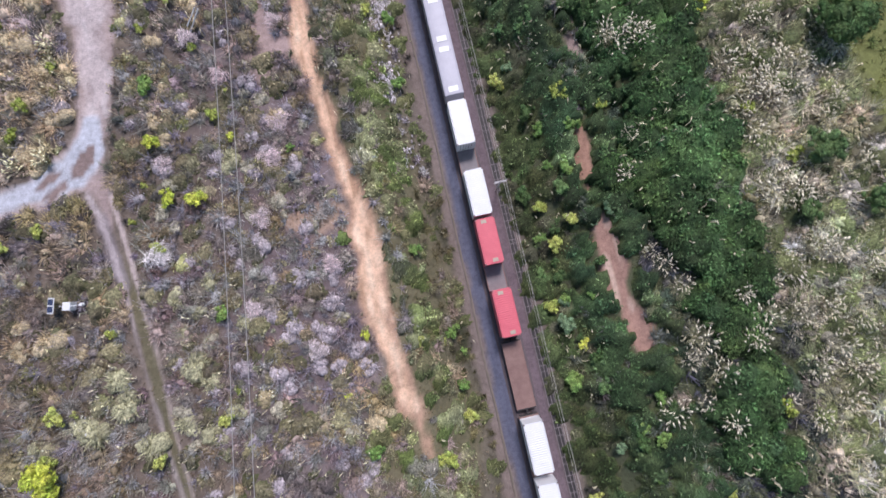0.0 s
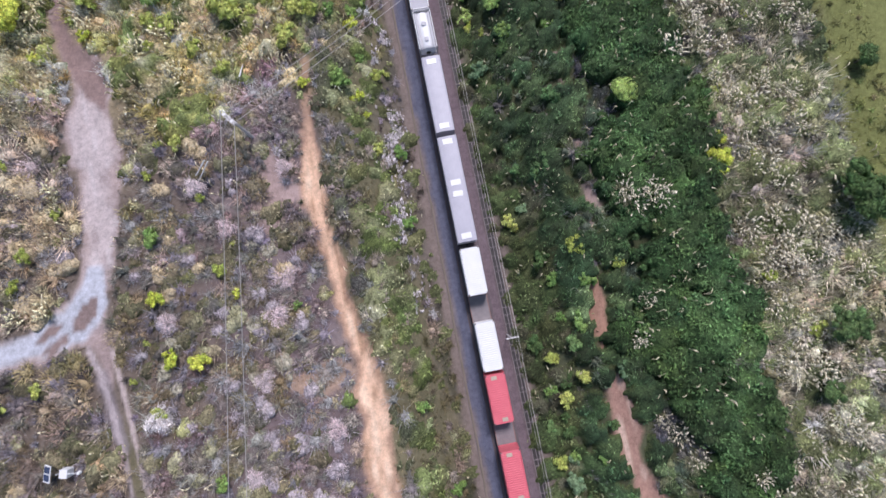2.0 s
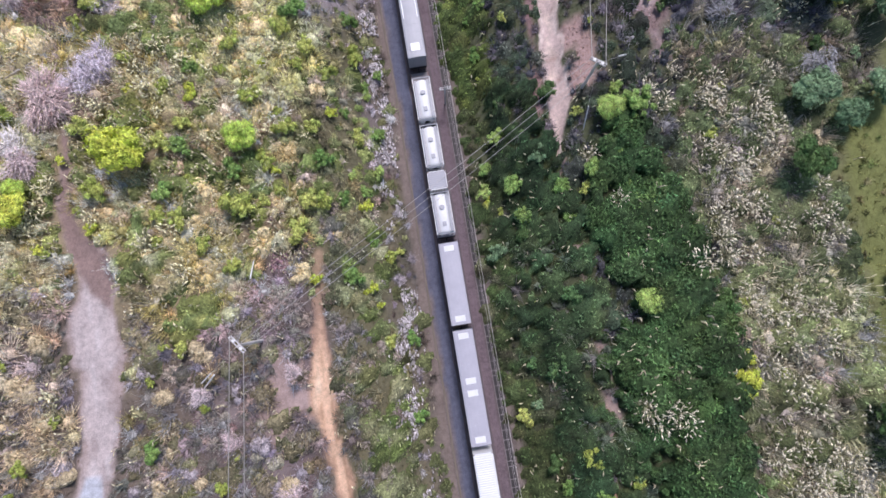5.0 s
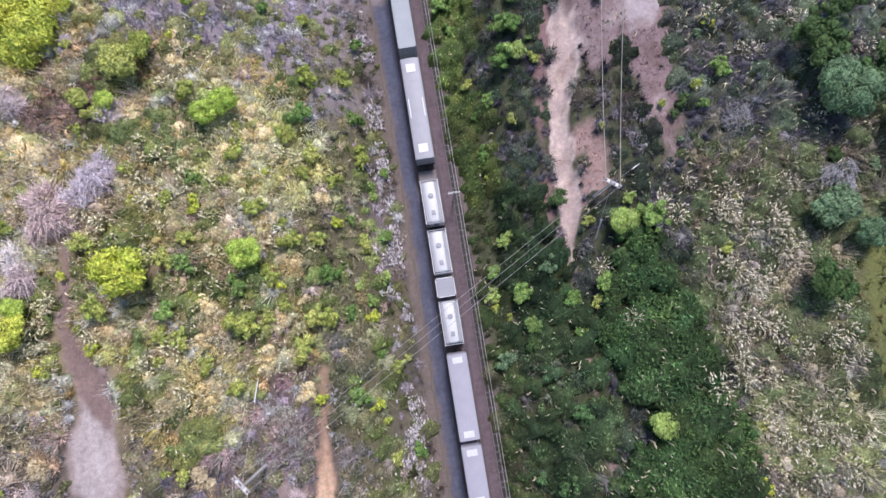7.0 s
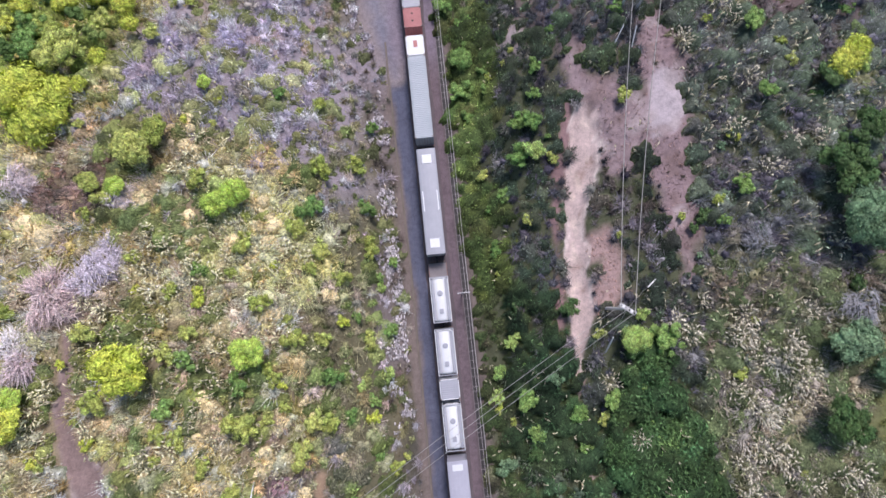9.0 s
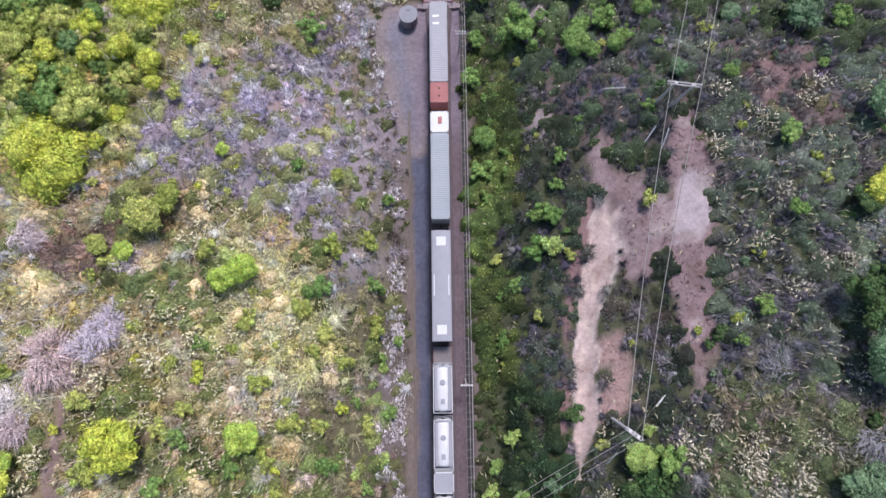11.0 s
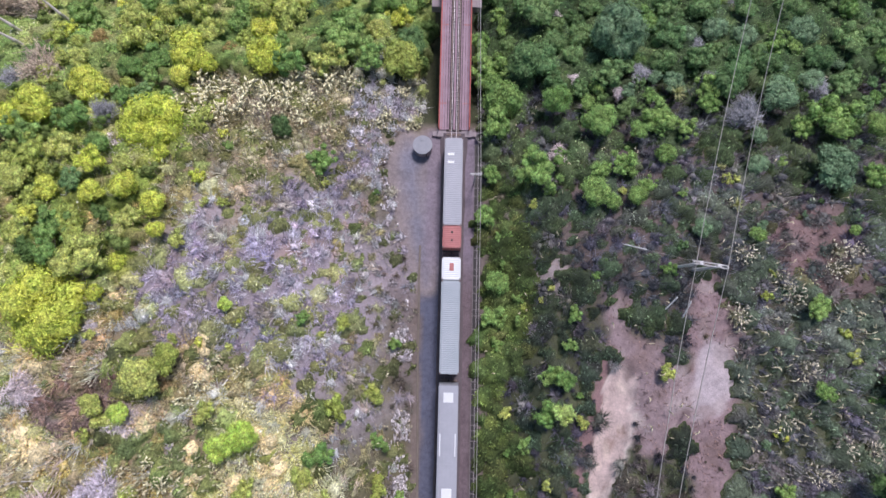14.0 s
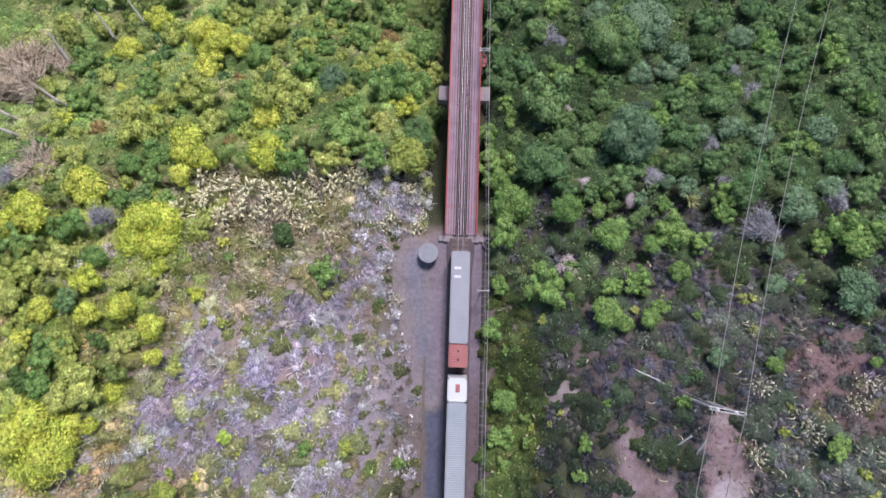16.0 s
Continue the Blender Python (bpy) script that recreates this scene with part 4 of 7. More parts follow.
# ---- poles and wires ----
def wire(name, a, b, sag, radius, parent=None, label=""):
    """A sagging wire as a thin tube."""
    a, b = Vector(a), Vector(b)
    n = max(6, int((b - a).length / 4))
    bm = bmesh.new()
    rings = []
    for k in range(n + 1):
        u = k / n
        p = a.lerp(b, u) - Vector((0, 0, 4 * sag * u * (1 - u)))
        d = (b - a).normalized()
        s = d.cross(Vector((0, 0, 1))).normalized()
        t = s.cross(d)
        rings.append([bm.verts.new(p + radius * (math.cos(q) * s + math.sin(q) * t)) for q in (0, math.tau / 3, 2 * math.tau / 3)])
    for p, q in zip(rings, rings[1:]):
        for k in range(3):
            bm.faces.new((p[k], p[(k + 1) % 3], q[(k + 1) % 3], q[k]))
    ob = part(name, bm, M_WIRE, parent, label)
    return ob


def guy(parent, top, foot):
    top, foot = Vector(top), Vector((foot[0], foot[1], ground_at(*foot) - 0.1))
    g = wire("guy_wire", top, foot, 0.0, 0.016, parent)
    e = foot + (top - foot).normalized() * 3.3
    part("guard", rod(foot + Vector((0, 0, 0.3)), e + Vector((0, 0, 0.3)), 0.075, sides=8), M_GUARD, g, "white plastic guy guard")


def insulator(parent, x, y, z):
    b = bmesh.new()
    add_rod(b, (x, y, z), (x, y, z + 0.1), 0.03)
    for k in range(3):
        add_rod(b, (x, y, z + 0.08 + 0.06 * k), (x, y, z + 0.13 + 0.06 * k), 0.075, 0.05, 10)
    part("insulator", b, M_GUARD, parent, "pale ribbed insulator")


def power_pole(feet, arm_a, arm_b, ztop, guys, label):
    cx, cy = (arm_a[0] + arm_b[0]) / 2, (arm_a[1] + arm_b[1]) / 2
    p = thing("power_pole", (0, 0, 0), label, "power pole", "poles of the power line")
    for x, y in feet:
        part("pole", rod((x, y, ground_at(x, y) - 0.5), (x, y, ztop + 0.15), 0.2, 0.15, 10), M_POLE, p)
    ax, ay = Vector((*arm_a, ztop)), Vector((*arm_b, ztop))
    side = (ay - ax).cross(Vector((0, 0, 1))).normalized()
    for s in (-0.16, 0.16):
        b = bmesh.new()
        m = look((ax + ay) / 2 + side * s, ay + side * s)
        l_ = (ay - ax).length
        bmesh.ops.create_cube(b, size=1.0, matrix=m @ Matrix.Diagonal((0.10, 0.14, l_, 1)))
        part("crossarm", b, M_POLE, p)
    for u in (0.03, 0.97):
        q = ax.lerp(ay, u)
        insulator(p, q.x, q.y, ztop + 0.06)
    for u in (0.25, 0.75):
        q = ax.lerp(ay, u)
        part("bolt_plate", box(q.x - 0.16, q.x + 0.16, q.y - 0.16, q.y + 0.16, ztop + 0.06, ztop + 0.1, 0.01), M_GUARD, p)
    for f in guys:
        guy(p, (cx, cy, ztop - 0.15), f)
    return p


power_pole([(-23.3, 32.6)], (-24.2, 33.6), (-22.8, 31.8), 13.6, [(-30.8, 28.7), (-30.3, 28.3), (-23.3, 42.6)], "pale wooden power pole with a short double crossarm and guys")
power_pole([(20.1, 57.6)], (19.3, 58.2), (20.9, 57.0), 12.5, [(19.4, 52.3), (26.6, 60.8)], "pale wooden power pole beside the bare earth clearing")
power_pole([(27.4, 96.3), (29.5, 96.0)], (26.5, 96.45), (30.4, 95.9), 12.5, [(25.3, 90.4), (27.6, 89.6), (21.5, 99.3)], "twin-pole power line frame with a wide double crossarm")
for k, (a, b, sag) in enumerate((((-24.15, 33.5, 13.8), (-40.8, -85, 13.5), 2.0), ((-22.85, 31.9, 13.8), (-38.2, -85, 13.5), 2.0),
                                 ((-23.9, 33.3, 13.7), (19.4, 58.1, 12.7), 1.2), ((-23.4, 32.7, 13.7), (20.1, 57.6, 12.7), 1.2), ((-22.9, 32.0, 13.7), (20.8, 57.1, 12.7), 1.2),
                                 ((19.4, 58.1, 12.7), (26.8, 96.1, 12.7), 0.9), ((20.8, 57.1, 12.7), (30.2, 95.5, 12.7), 0.9),
                                 ((26.8, 96.1, 12.7), (72, 225, 6.0), 6.0), ((30.2, 95.5, 12.7), (78, 225, 6.0), 6.0))):
    tagged(wire("power_line_wire", a, b, sag, 0.046 if k not in (2, 3, 4) else 0.03), "bare metal power line wire strung between poles", "wire", "power line wires")

LINE_POLES = (-55.0, 2.9, 61.3, 108.3, 141.3, 175.0)
for y in LINE_POLES:
    x = 2.95
    on_bridge = y > END_OF_LAND
    if on_bridge:
        x = 2.45
    base = -0.3 if not on_bridge else -0.9
    p = thing("telegraph_pole", (x, y, 0), "short pale lineside telegraph pole with a crossarm", "telegraph pole", "lineside poles")
    part("pole", rod((0, 0, base), (0, 0, 4.95), 0.1, 0.075, 10), M_POLE, p)
    for z in (4.7, 4.2):
        arm = part("crossarm", box(-0.75, 0.85, -0.05, 0.05, z - 0.06, z + 0.06, 0.012), M_POLE, p)
        for dx in (-0.62, 0.35, 0.7):
            b = bmesh.new()
            add_rod(b, (dx, 0, z + 0.05), (dx, 0, z + 0.14), 0.025)
            add_rod(b, (dx, 0, z + 0.12), (dx, 0, z + 0.25), 0.07, 0.05, 10)
            part("insulator", b, M_GUARD, arm, "white insulator cup")
    part("brace", rod((0.05, 0.06, 3.8), (0.6, 0.06, 4.65), 0.025), M_POLE, p)
for a, b in zip(LINE_POLES, LINE_POLES[1:]):
    xa, xb = (2.95 if a < END_OF_LAND else 2.45), (2.95 if b < END_OF_LAND else 2.45)
    for dx, z in ((0.35, 4.93), (0.7, 4.93), (0.7, 4.43)):
        tagged(wire("telegraph_wire", (xa + dx, a, z), (xb + dx, b, z), 0.5, 0.017), "thin bare telegraph wire beside the railway line", "wire", "telegraph wires")

# ---- things by the line ----
tank = thing("water_tank", (-4.4, 113.3, ground_at(-4.4, 113.3)), "round grey concrete water tank beside the bridge end", "water tank")
part("wall", rod((0, 0, -0.2), (0, 0, 1.55), 1.3, 1.3, 40), M_CONCRETE, tank)
lidb = rod((0, 0, 1.55), (0, 0, 1.68), 1.38, 1.36, 40)
lid = part("lid", lidb, M_TANKTOP, tank, "flat grey lid")
part("hatch", box(-0.3, 0.3, 0.55, 1.1, 1.68, 1.74, 0.02), M_TANKTOP, lid)
part("pipe", rod((0.6, -1.36, 0.0), (0.6, -1.36, 1.5), 0.05), M_DARK, tank)

ring = thing("steel_ring", (3.85, 114.9, 0.05), "dark open steel drum ring standing by the bridge end", "steel ring")
rb = bmesh.new()
circ = []
for r, z in ((0.72, 0.0), (0.72, 0.55), (0.64, 0.55), (0.64, 0.0)):
    circ.append([rb.verts.new((r * math.cos(k * math.tau / 28), r * math.sin(k * math.tau / 28), z)) for k in range(28)])
for a, b in zip(circ, circ[1:]):
    for k in range(28):
        rb.faces.new((a[k], a[(k + 1) % 28], b[(k + 1) % 28], b[k]))
part("drum_wall", rb, M_WAGONGREY, ring)
part("inside_floor", rod((0, 0, 0.0), (0, 0, 0.06), 0.64, sides=28), M_DARK, ring)

sx, sy = -48.7, -1.3
st = thing("solar_station", (sx, sy, ground_at(sx, sy)), "small white solar-powered station with a tilted panel on the heath", "solar station", rz=-12)
part("mast", rod((0, 0, -0.2), (0, 0, 1.5), 0.05), M_POLE, st)
pan = bmesh.new()
bmesh.ops.create_cube(pan, size=1.0, matrix=pose(-0.75, 0.05, 1.45, 0, -28, 0) @ Matrix.Diagonal((0.95, 1.3, 0.05, 1)))
pl = part("panel_frame", pan, M_WHITE, st, "white panel frame")
glass = bmesh.new()
for dy in (-0.3, 0.3):
    bmesh.ops.create_cube(glass, size=1.0, matrix=pose(-0.765, 0.05 + dy, 1.485, 0, -28, 0) @ Matrix.Diagonal((0.8, 0.5, 0.02, 1)))
part("solar_cells", glass, M_PANEL, pl, "dark solar cells")
st.scale = (1.35, 1.35, 1.2)
part("cabinet", box(0.1, 0.75, -0.35, 0.35, 0.55, 1.35, 0.05), M_WHITE, st, "white equipment cabinet")
part("cross_arm", rod((0.7, 0, 1.25), (1.7, 0.15, 1.3), 0.035), M_WHITE, st)
part("sensor", rod((1.7, 0.15, 1.2), (1.7, 0.15, 1.45), 0.16, 0.12, 12), M_WHITE, st)
for ang in (40, 160, 280):
    part("leg", rod((0, 0, 0.7), (0.8 * math.cos(radians(ang)), 0.8 * math.sin(radians(ang)), -0.15), 0.025), M_POLE, st)

# ---- plants ----
def keep_clear(x, y):
    """Where nothing may grow: the line, roads, bare scars."""
    x, y = np.asarray(x, float), np.asarray(y, float)
    bad = (x > -4.6) & (x < 4.15) & (y < 117)
    bad |= (np.abs(x) < 4.4) & (y > 115)
    for line, m in ((ROAD, 0.1), (SCAR, 0.1), (CREAM, 0.15), (PALE, 0.3), (PAD, 0.4), (RIGHT_SCAR, 0.2), (RIGHT_SCAR_2, 0.3), (JUNCTION, 0.4), (JUNCTION_ARM, 0.5), (BARE_WEST, 0.0), (SCAR_SIDE, -0.5), (RUTS, 0.3), (RUT_WEST, 0.15), (RUT_EAST, 0.15)):
        bad |= strip_gap(x, y, line) < m
    return bad


def crown_mesh(name, seed, radius, lobes, leaves, leaf, flat=0.8, loose=0.0):
    """A crown of lobes, each covered with leaves, with gaps between them. Its middle is at the origin."""
    g = np.random.default_rng(seed)
    cs, rs = [np.zeros(3)], [radius * (0.62 - 0.14 * loose)]
    stretch = 1 + loose * g.uniform(-0.3, 0.3)
    for k in range(lobes):
        a, e = g.uniform(0, math.tau), g.uniform(-0.25, 0.95)
        d = radius * g.uniform(0.38, 0.66 + 0.22 * loose) * (1 + (stretch - 1) * math.cos(a) ** 2)
        cs.append(np.array([d * math.cos(a) * math.cos(e), d * math.sin(a) * math.cos(e), d * math.sin(e) * flat]))
        rs.append(radius * g.uniform(0.26 - 0.1 * loose, 0.44 - 0.12 * loose))
    cs, rs = np.array(cs), np.array(rs)
    which = g.choice(len(rs), leaves * 2, p=rs ** 2 / np.sum(rs ** 2))
    d = g.normal(size=(leaves * 2, 3))
    d[:, 2] = np.abs(d[:, 2]) * 0.9 + d[:, 2] * 0.35
    d /= np.linalg.norm(d, axis=1, keepdims=True)
    pos = cs[which] + d * rs[which, None] * g.uniform(0.8, 1.16, (leaves * 2, 1)) * np.array([1, 1, flat])
    inside = np.zeros(len(pos), bool)
    for c, r in zip(cs, rs):
        inside |= np.linalg.norm((pos - c) / np.array([1, 1, flat]), axis=1) < r * 0.78
    pos, d = pos[~inside][:leaves], d[~inside][:leaves]
    d = d + g.normal(scale=0.42, size=d.shape) + np.array([0, 0, 0.25])
    vs, fs = leaf_quads(pos, d, 1.2 * leaf * g.uniform(0.6, 1.35, len(pos)), g)
    vs = vs.reshape(-1, 4, 3)[:, :3].reshape(-1, 3)
    fs = np.arange(len(vs)).reshape(-1, 3)
    bv, bf = bodies(PEBBLE, cs, rs[:, None] * np.array([0.88, 0.88, 0.88 * flat]), g, 0.09)
    me = array_mesh(name, np.concatenate([vs, bv]), np.concatenate([fs, bf + len(vs)]))
    me.shade_smooth()
    return me


def twig_mesh(name, seed, radius, count):
    """A dead bush: bare twigs that fork outwards."""
    g = np.random.default_rng(seed)
    d = g.normal(size=(count, 3))
    d[:, 2] = np.abs(d[:, 2]) * 0.8 + 0.1
    d /= np.linalg.norm(d, axis=1, keepdims=True)
    base = d * radius * np.sqrt(g.uniform(0.0, 0.7, (count, 1))) * (1 + 0.3 * np.sin(3 * np.arctan2(d[:, 1:2], d[:, :1]) + seed))
    sway = g.normal(size=3) * np.array([0.5, 0.5, 0])
    tip = base + (0.6 * d * np.array([1, 1, 0.7]) + sway + g.normal(scale=0.55, size=d.shape) * np.array([1, 1, 0.4])) * radius * g.uniform(0.25, 0.5, (count, 1))
    vs, fs = blade_tris(base, tip, 0.034 * g.uniform(0.6, 1.4, count), g)
    return array_mesh(name, vs, fs)


def trunk_mesh(name, seed, tall, radius, limbs):
    g = random.Random(seed)
    b = bmesh.new()
    add_rod(b, (0, 0, -0.4), (0.05 * tall, 0.03 * tall, tall * 0.62), radius, radius * 0.6, 7)
    add_rod(b, (0.05 * tall, 0.03 * tall, tall * 0.58), (0, 0, tall * 0.95), radius * 0.6, radius * 0.25, 6)
    for k in range(limbs):
        a = k * math.tau / limbs + g.uniform(-0.4, 0.4)
        z = tall * g.uniform(0.4, 0.65)
        r = tall * g.uniform(0.3, 0.45)
        add_rod(b, (0.03 * tall, 0.02 * tall, z), (r * math.cos(a), r * math.sin(a), z + tall * g.uniform(0.18, 0.35)), radius * 0.45, radius * 0.12, 5)
    me = bpy.data.meshes.new(name)
    b.to_mesh(me)
    b.free()
    return me


TREE_CROWNS = [crown_mesh("crown", 100 + k, 2.5, 13 + k, 900, 0.28, 0.75) for k in range(6)]
LOOSE_CROWNS = [crown_mesh("crown", 130 + k, 2.5, 19 + 2 * k, 950, 0.27, 0.62, 1.0) for k in range(5)]
FAR_CROWNS = [crown_mesh("far_crown", 150 + k, 2.5, 9, 210, 0.42, 0.7, 0.6) for k in range(3)]
BROAD_CROWNS = [crown_mesh("crown", 170 + k, 2.5, 24, 2600, 0.17, 0.72) for k in range(2)]
SHRUB_CROWNS = [crown_mesh("crown", 200 + k, 1.0, 8 + k % 3, 330, 0.18, 0.72, 0.7) for k in range(5)]
DEAD_CROWNS = [twig_mesh("twigs", 300 + k, 1.5, 1150) for k in range(3)]
TREE_TRUNKS = [trunk_mesh("trunk", 400 + k, 4.0, 0.2, 5) for k in range(3)]
SHRUB_TRUNKS = [trunk_mesh("stem", 450 + k, 1.2, 0.06, 4) for k in range(2)]
CROWN_OF = {}


def with_material(me, mat):
    key = (me.name, mat.name)
    if key not in CROWN_OF:
        c = me.copy()
        c.materials.clear()
        c.materials.append(mat)
        CROWN_OF[key] = c
    return CROWN_OF[key]


plant_rng = random.Random(5)
LOOSE_GROUPS = ("ravine trees", "olive trees", "dark trees", "green trees")


def plant(kind, x, y, r, mat, label, category, group, rise=None):
    """A tree or shrub of crown radius r, standing on the ground with its trunk."""
    big = kind == "tree"
    me = plant_rng.choice({"tree": TREE_CROWNS, "shrub": SHRUB_CROWNS, "dead": DEAD_CROWNS}[kind])
    if big and group in LOOSE_GROUPS and plant_rng.random() < 0.65:
        me = plant_rng.choice(LOOSE_CROWNS)
    elif big and (r > 3.7 or group == "fresh green trees"):
        me = plant_rng.choice(BROAD_CROWNS)
    unit = {"tree": 2.5, "shrub": 1.0, "dead": 1.5}[kind]
    k = r / unit
    z = ground_at(x, y)
    lift = rise if rise is not None else (r * 0.75 + (0.5 if big else 0.05))
    t = thing({"tree": "tree", "shrub": "shrub", "dead": "dead_bush"}[kind], (x, y, z), label, category, group, rz=plant_rng.uniform(0, 360))
    cm = part_of("twig_crown" if kind == "dead" else "crown", with_material(me, mat), mat, t)
    cm.location = (0, 0, lift if kind != "dead" or rise else 0.1)
    cm.scale = (k * plant_rng.uniform(0.9, 1.12), k * plant_rng.uniform(0.9, 1.12), k * plant_rng.uniform(0.8, 1.1))
    tm = plant_rng.choice(TREE_TRUNKS if big else SHRUB_TRUNKS)
    tr = part_of("trunk" if big else "stem", tm, M_BARK, t)
    s = max(0.3, (lift + 0.2 * r) / (4.0 if big else 1.2))
    tr.scale = (s, s, s)
    return t


LIME_TREES = [(52.3, 84.2, 2.3), (54.5, 86.2, 1.7), (-47.3, 89.5, 5.6), (-35.6, 56.7, 3.4), (-49, 52, 2.6), (-41.4, 114.2, 5.4), (-30.8, 134.2, 2.9), (-52.6, 121.3, 3.5)]
GREEN_TREES = [(-17.8, 110.3, 1.9), (14, 82.6, 1.6), (12.1, 78.3, 1.7), (9.8, 47.2, 1.5), (25.6, 53.6, 1.9), (19.3, 46.9, 1.4), (42.8, 82.1, 1.4), (38, 70.8, 1.3)]
FRESH_TREES = [(-22.7, 56.9, 2.35), (-25.6, 74.6, 1.9), (-23.2, 75.9, 2.1), (-37.2, 78, 1.4), (-49.3, 54.5, 1.6), (-26.6, 90.6, 1.0), (22.4, 53.8, 1.9), (22.1, 29.9, 1.7)]
DEEP_TREES = [(43.0, 42.6, 3.2), (45.3, 11.5, 3.2), (39.7, -2.3, 2.2), (43.6, -9.6, 1.8), (49.2, 71.6, 3.4), (53.4, 75.8, 3.0), (50.8, 83.1, 2.2), (36.4, -9.2, 1.5), (44.6, 13.3, 2.4), (-24, 115, 1.7), (55, 66, 3.0), (51, 28, 1.6)]
BLUE_TREES = [(46.1, 51.2, 2.8), (54, 50.5, 2.6), (49.5, 47.7, 2.2), (50.1, 64.8, 3.8), (54, 95, 2.4), (57, 61, 3.4)]
WOOD_LIME = [(-58.4, 148.5, 2.4), (-54.8, 155.6, 2.9), (-43.8, 150.6, 3.9), (-38.6, 149.5, 2.5), (-40.4, 123.6, 1.9), (-28.5, 127.8, 3), (-58.6, 117.1, 2.7), (-58.8, 114, 1.9), (-56.6, 139.8, 1.3), (-40.5, 128.1, 3.3), (-66.3, 143.3, 1.2), (-57, 116.2, 2.7), (-60.6, 114.7, 2.4), (-50.7, 104.1, 1.9), (-44.9, 103.8, 2), (-40.6, 104.7, 2), (-37, 102.7, 2), (-35.6, 99, 1.4), (-39.6, 95.3, 1.2), (-41.6, 91.5, 1.1), (-37.4, 126.2, 1.8)]
WOOD_OLIVE = [(-34.6, 82, 2.6), (-32.3, 84.2, 1.9), (-40.4, 78.9, 1.5), (-48.8, 131.3, 3.8), (-19.1, 127, 2.8), (-41.9, 138.1, 4), (-28.3, 138, 4.4), (-8.3, 128.1, 3.3), (-71.4, 153.4, 2.6), (-34.5, 154.6, 3.6), (-38.2, 133.2, 2.6), (-67.4, 139, 2.2), (-17.4, 145.9, 1.9), (-47, 137.1, 2.3), (-26.7, 155.5, 2.6), (-41.4, 156.9, 2.7), (-75.6, 149.2, 2.4), (-42.7, 95.7, 3.1), (-54.5, 108.9, 2.7), (-50.8, 110.2, 2.3), (-57.3, 107.3, 2.1), (-46.2, 100.4, 2), (-39.7, 100.8, 1.6), (-52.2, 98.8, 1.8), (-52.4, 102.9, 1.6), (-34.4, 116.7, 1.3)]
WOOD_BLUE = [(39.6, 110.5, 1.6), (40.8, 114.5, 1.4), (44.6, 121.2, 2.9), (48.5, 109.5, 3.1), (30.7, 101.1, 1.3), (51.1, 124.3, 2), (-21.5, 142.6, 2.6), (28.8, 152.2, 4.8), (23.1, 130.9, 4.8), (35.2, 132.9, 1.8), (38.8, 133.7, 2.3), (43.5, 132.4, 2.2), (27.4, 143, 2.3), (52.2, 133.1, 2.5), (45.2, 151.1, 2.4), (21.4, 155, 2.8), (34.1, 146.9, 2.7)]
WOOD_GREEN = [(14.2, 119.6, 2.4), (11.6, 109.2, 2.8), (18.3, 105.9, 2.2), (20.5, 104.7, 1.4), (19.7, 116.4, 2.7), (22.4, 110.2, 2), (19.5, 109.5, 1.5), (25.1, 107.1, 1.3), (23.7, 105.4, 1.5), (27.6, 117.4, 2.5), (27.9, 111.6, 1.7), (37.5, 100.5, 1.1), (49.1, 101.3, 0.8), (43.2, 91.7, 1.6), (24.8, 114.9, 1.4), (28.1, 115.5, 1.2), (5.2, 125.4, 2.5), (5.7, 115.8, 2.3), (4.6, 103.2, 1.6), (6.2, 94.3, 1.9), (5.8, 89.7, 1.7), (5.3, 109.1, 1.4), (-47.7, 99.4, 2.1)]
RAVINE_GREEN = [(5.3, 127.6, 2.9), (6.6, 120.4, 3.4), (19.6, 144.5, 2.2), (47.8, 131.2, 2), (4.1, 133, 2), (20.7, 122.7, 1.4), (27.5, 121.2, 1.4), (6.1, 123.9, 2.2), (35.4, 119.7, 1.7), (31.4, 115.5, 1.5), (46.7, 115.9, 1.8), (51.7, 115.3, 1.5), (-16.6, 131.2, 3.5), (6.4, 153.1, 1.3), (7.6, 135.3, 2), (50.7, 117.3, 3.4), (53.6, 108.7, 1.9), (56.7, 116.4, 1.9), (35.6, 122.6, 2.1)]
RAVINE_WEST = [(-18.1, 152.6, 2.8), (-12.3, 141.3, 4.1), (-7.1, 151.1, 3.6), (-12.7, 127.6, 2.3), (-26.3, 153.3, 2.8), (-7.6, 142.2, 2.8), (-60.2, 136.5, 2.7), (-51.8, 140.4, 2.6), (-44.9, 127.2, 2.5), (-48.4, 125.2, 2.3), (-24.5, 125.9, 2.5), (-34.6, 135.2, 2.3), (-25.7, 144.9, 2.8), (-62.9, 126.6, 2.8), (-57.1, 112.5, 2.2), (-51.8, 115.1, 2.2), (-34.9, 147.4, 2.9), (-12.4, 157, 2.8), (-23, 158.8, 2.9)]
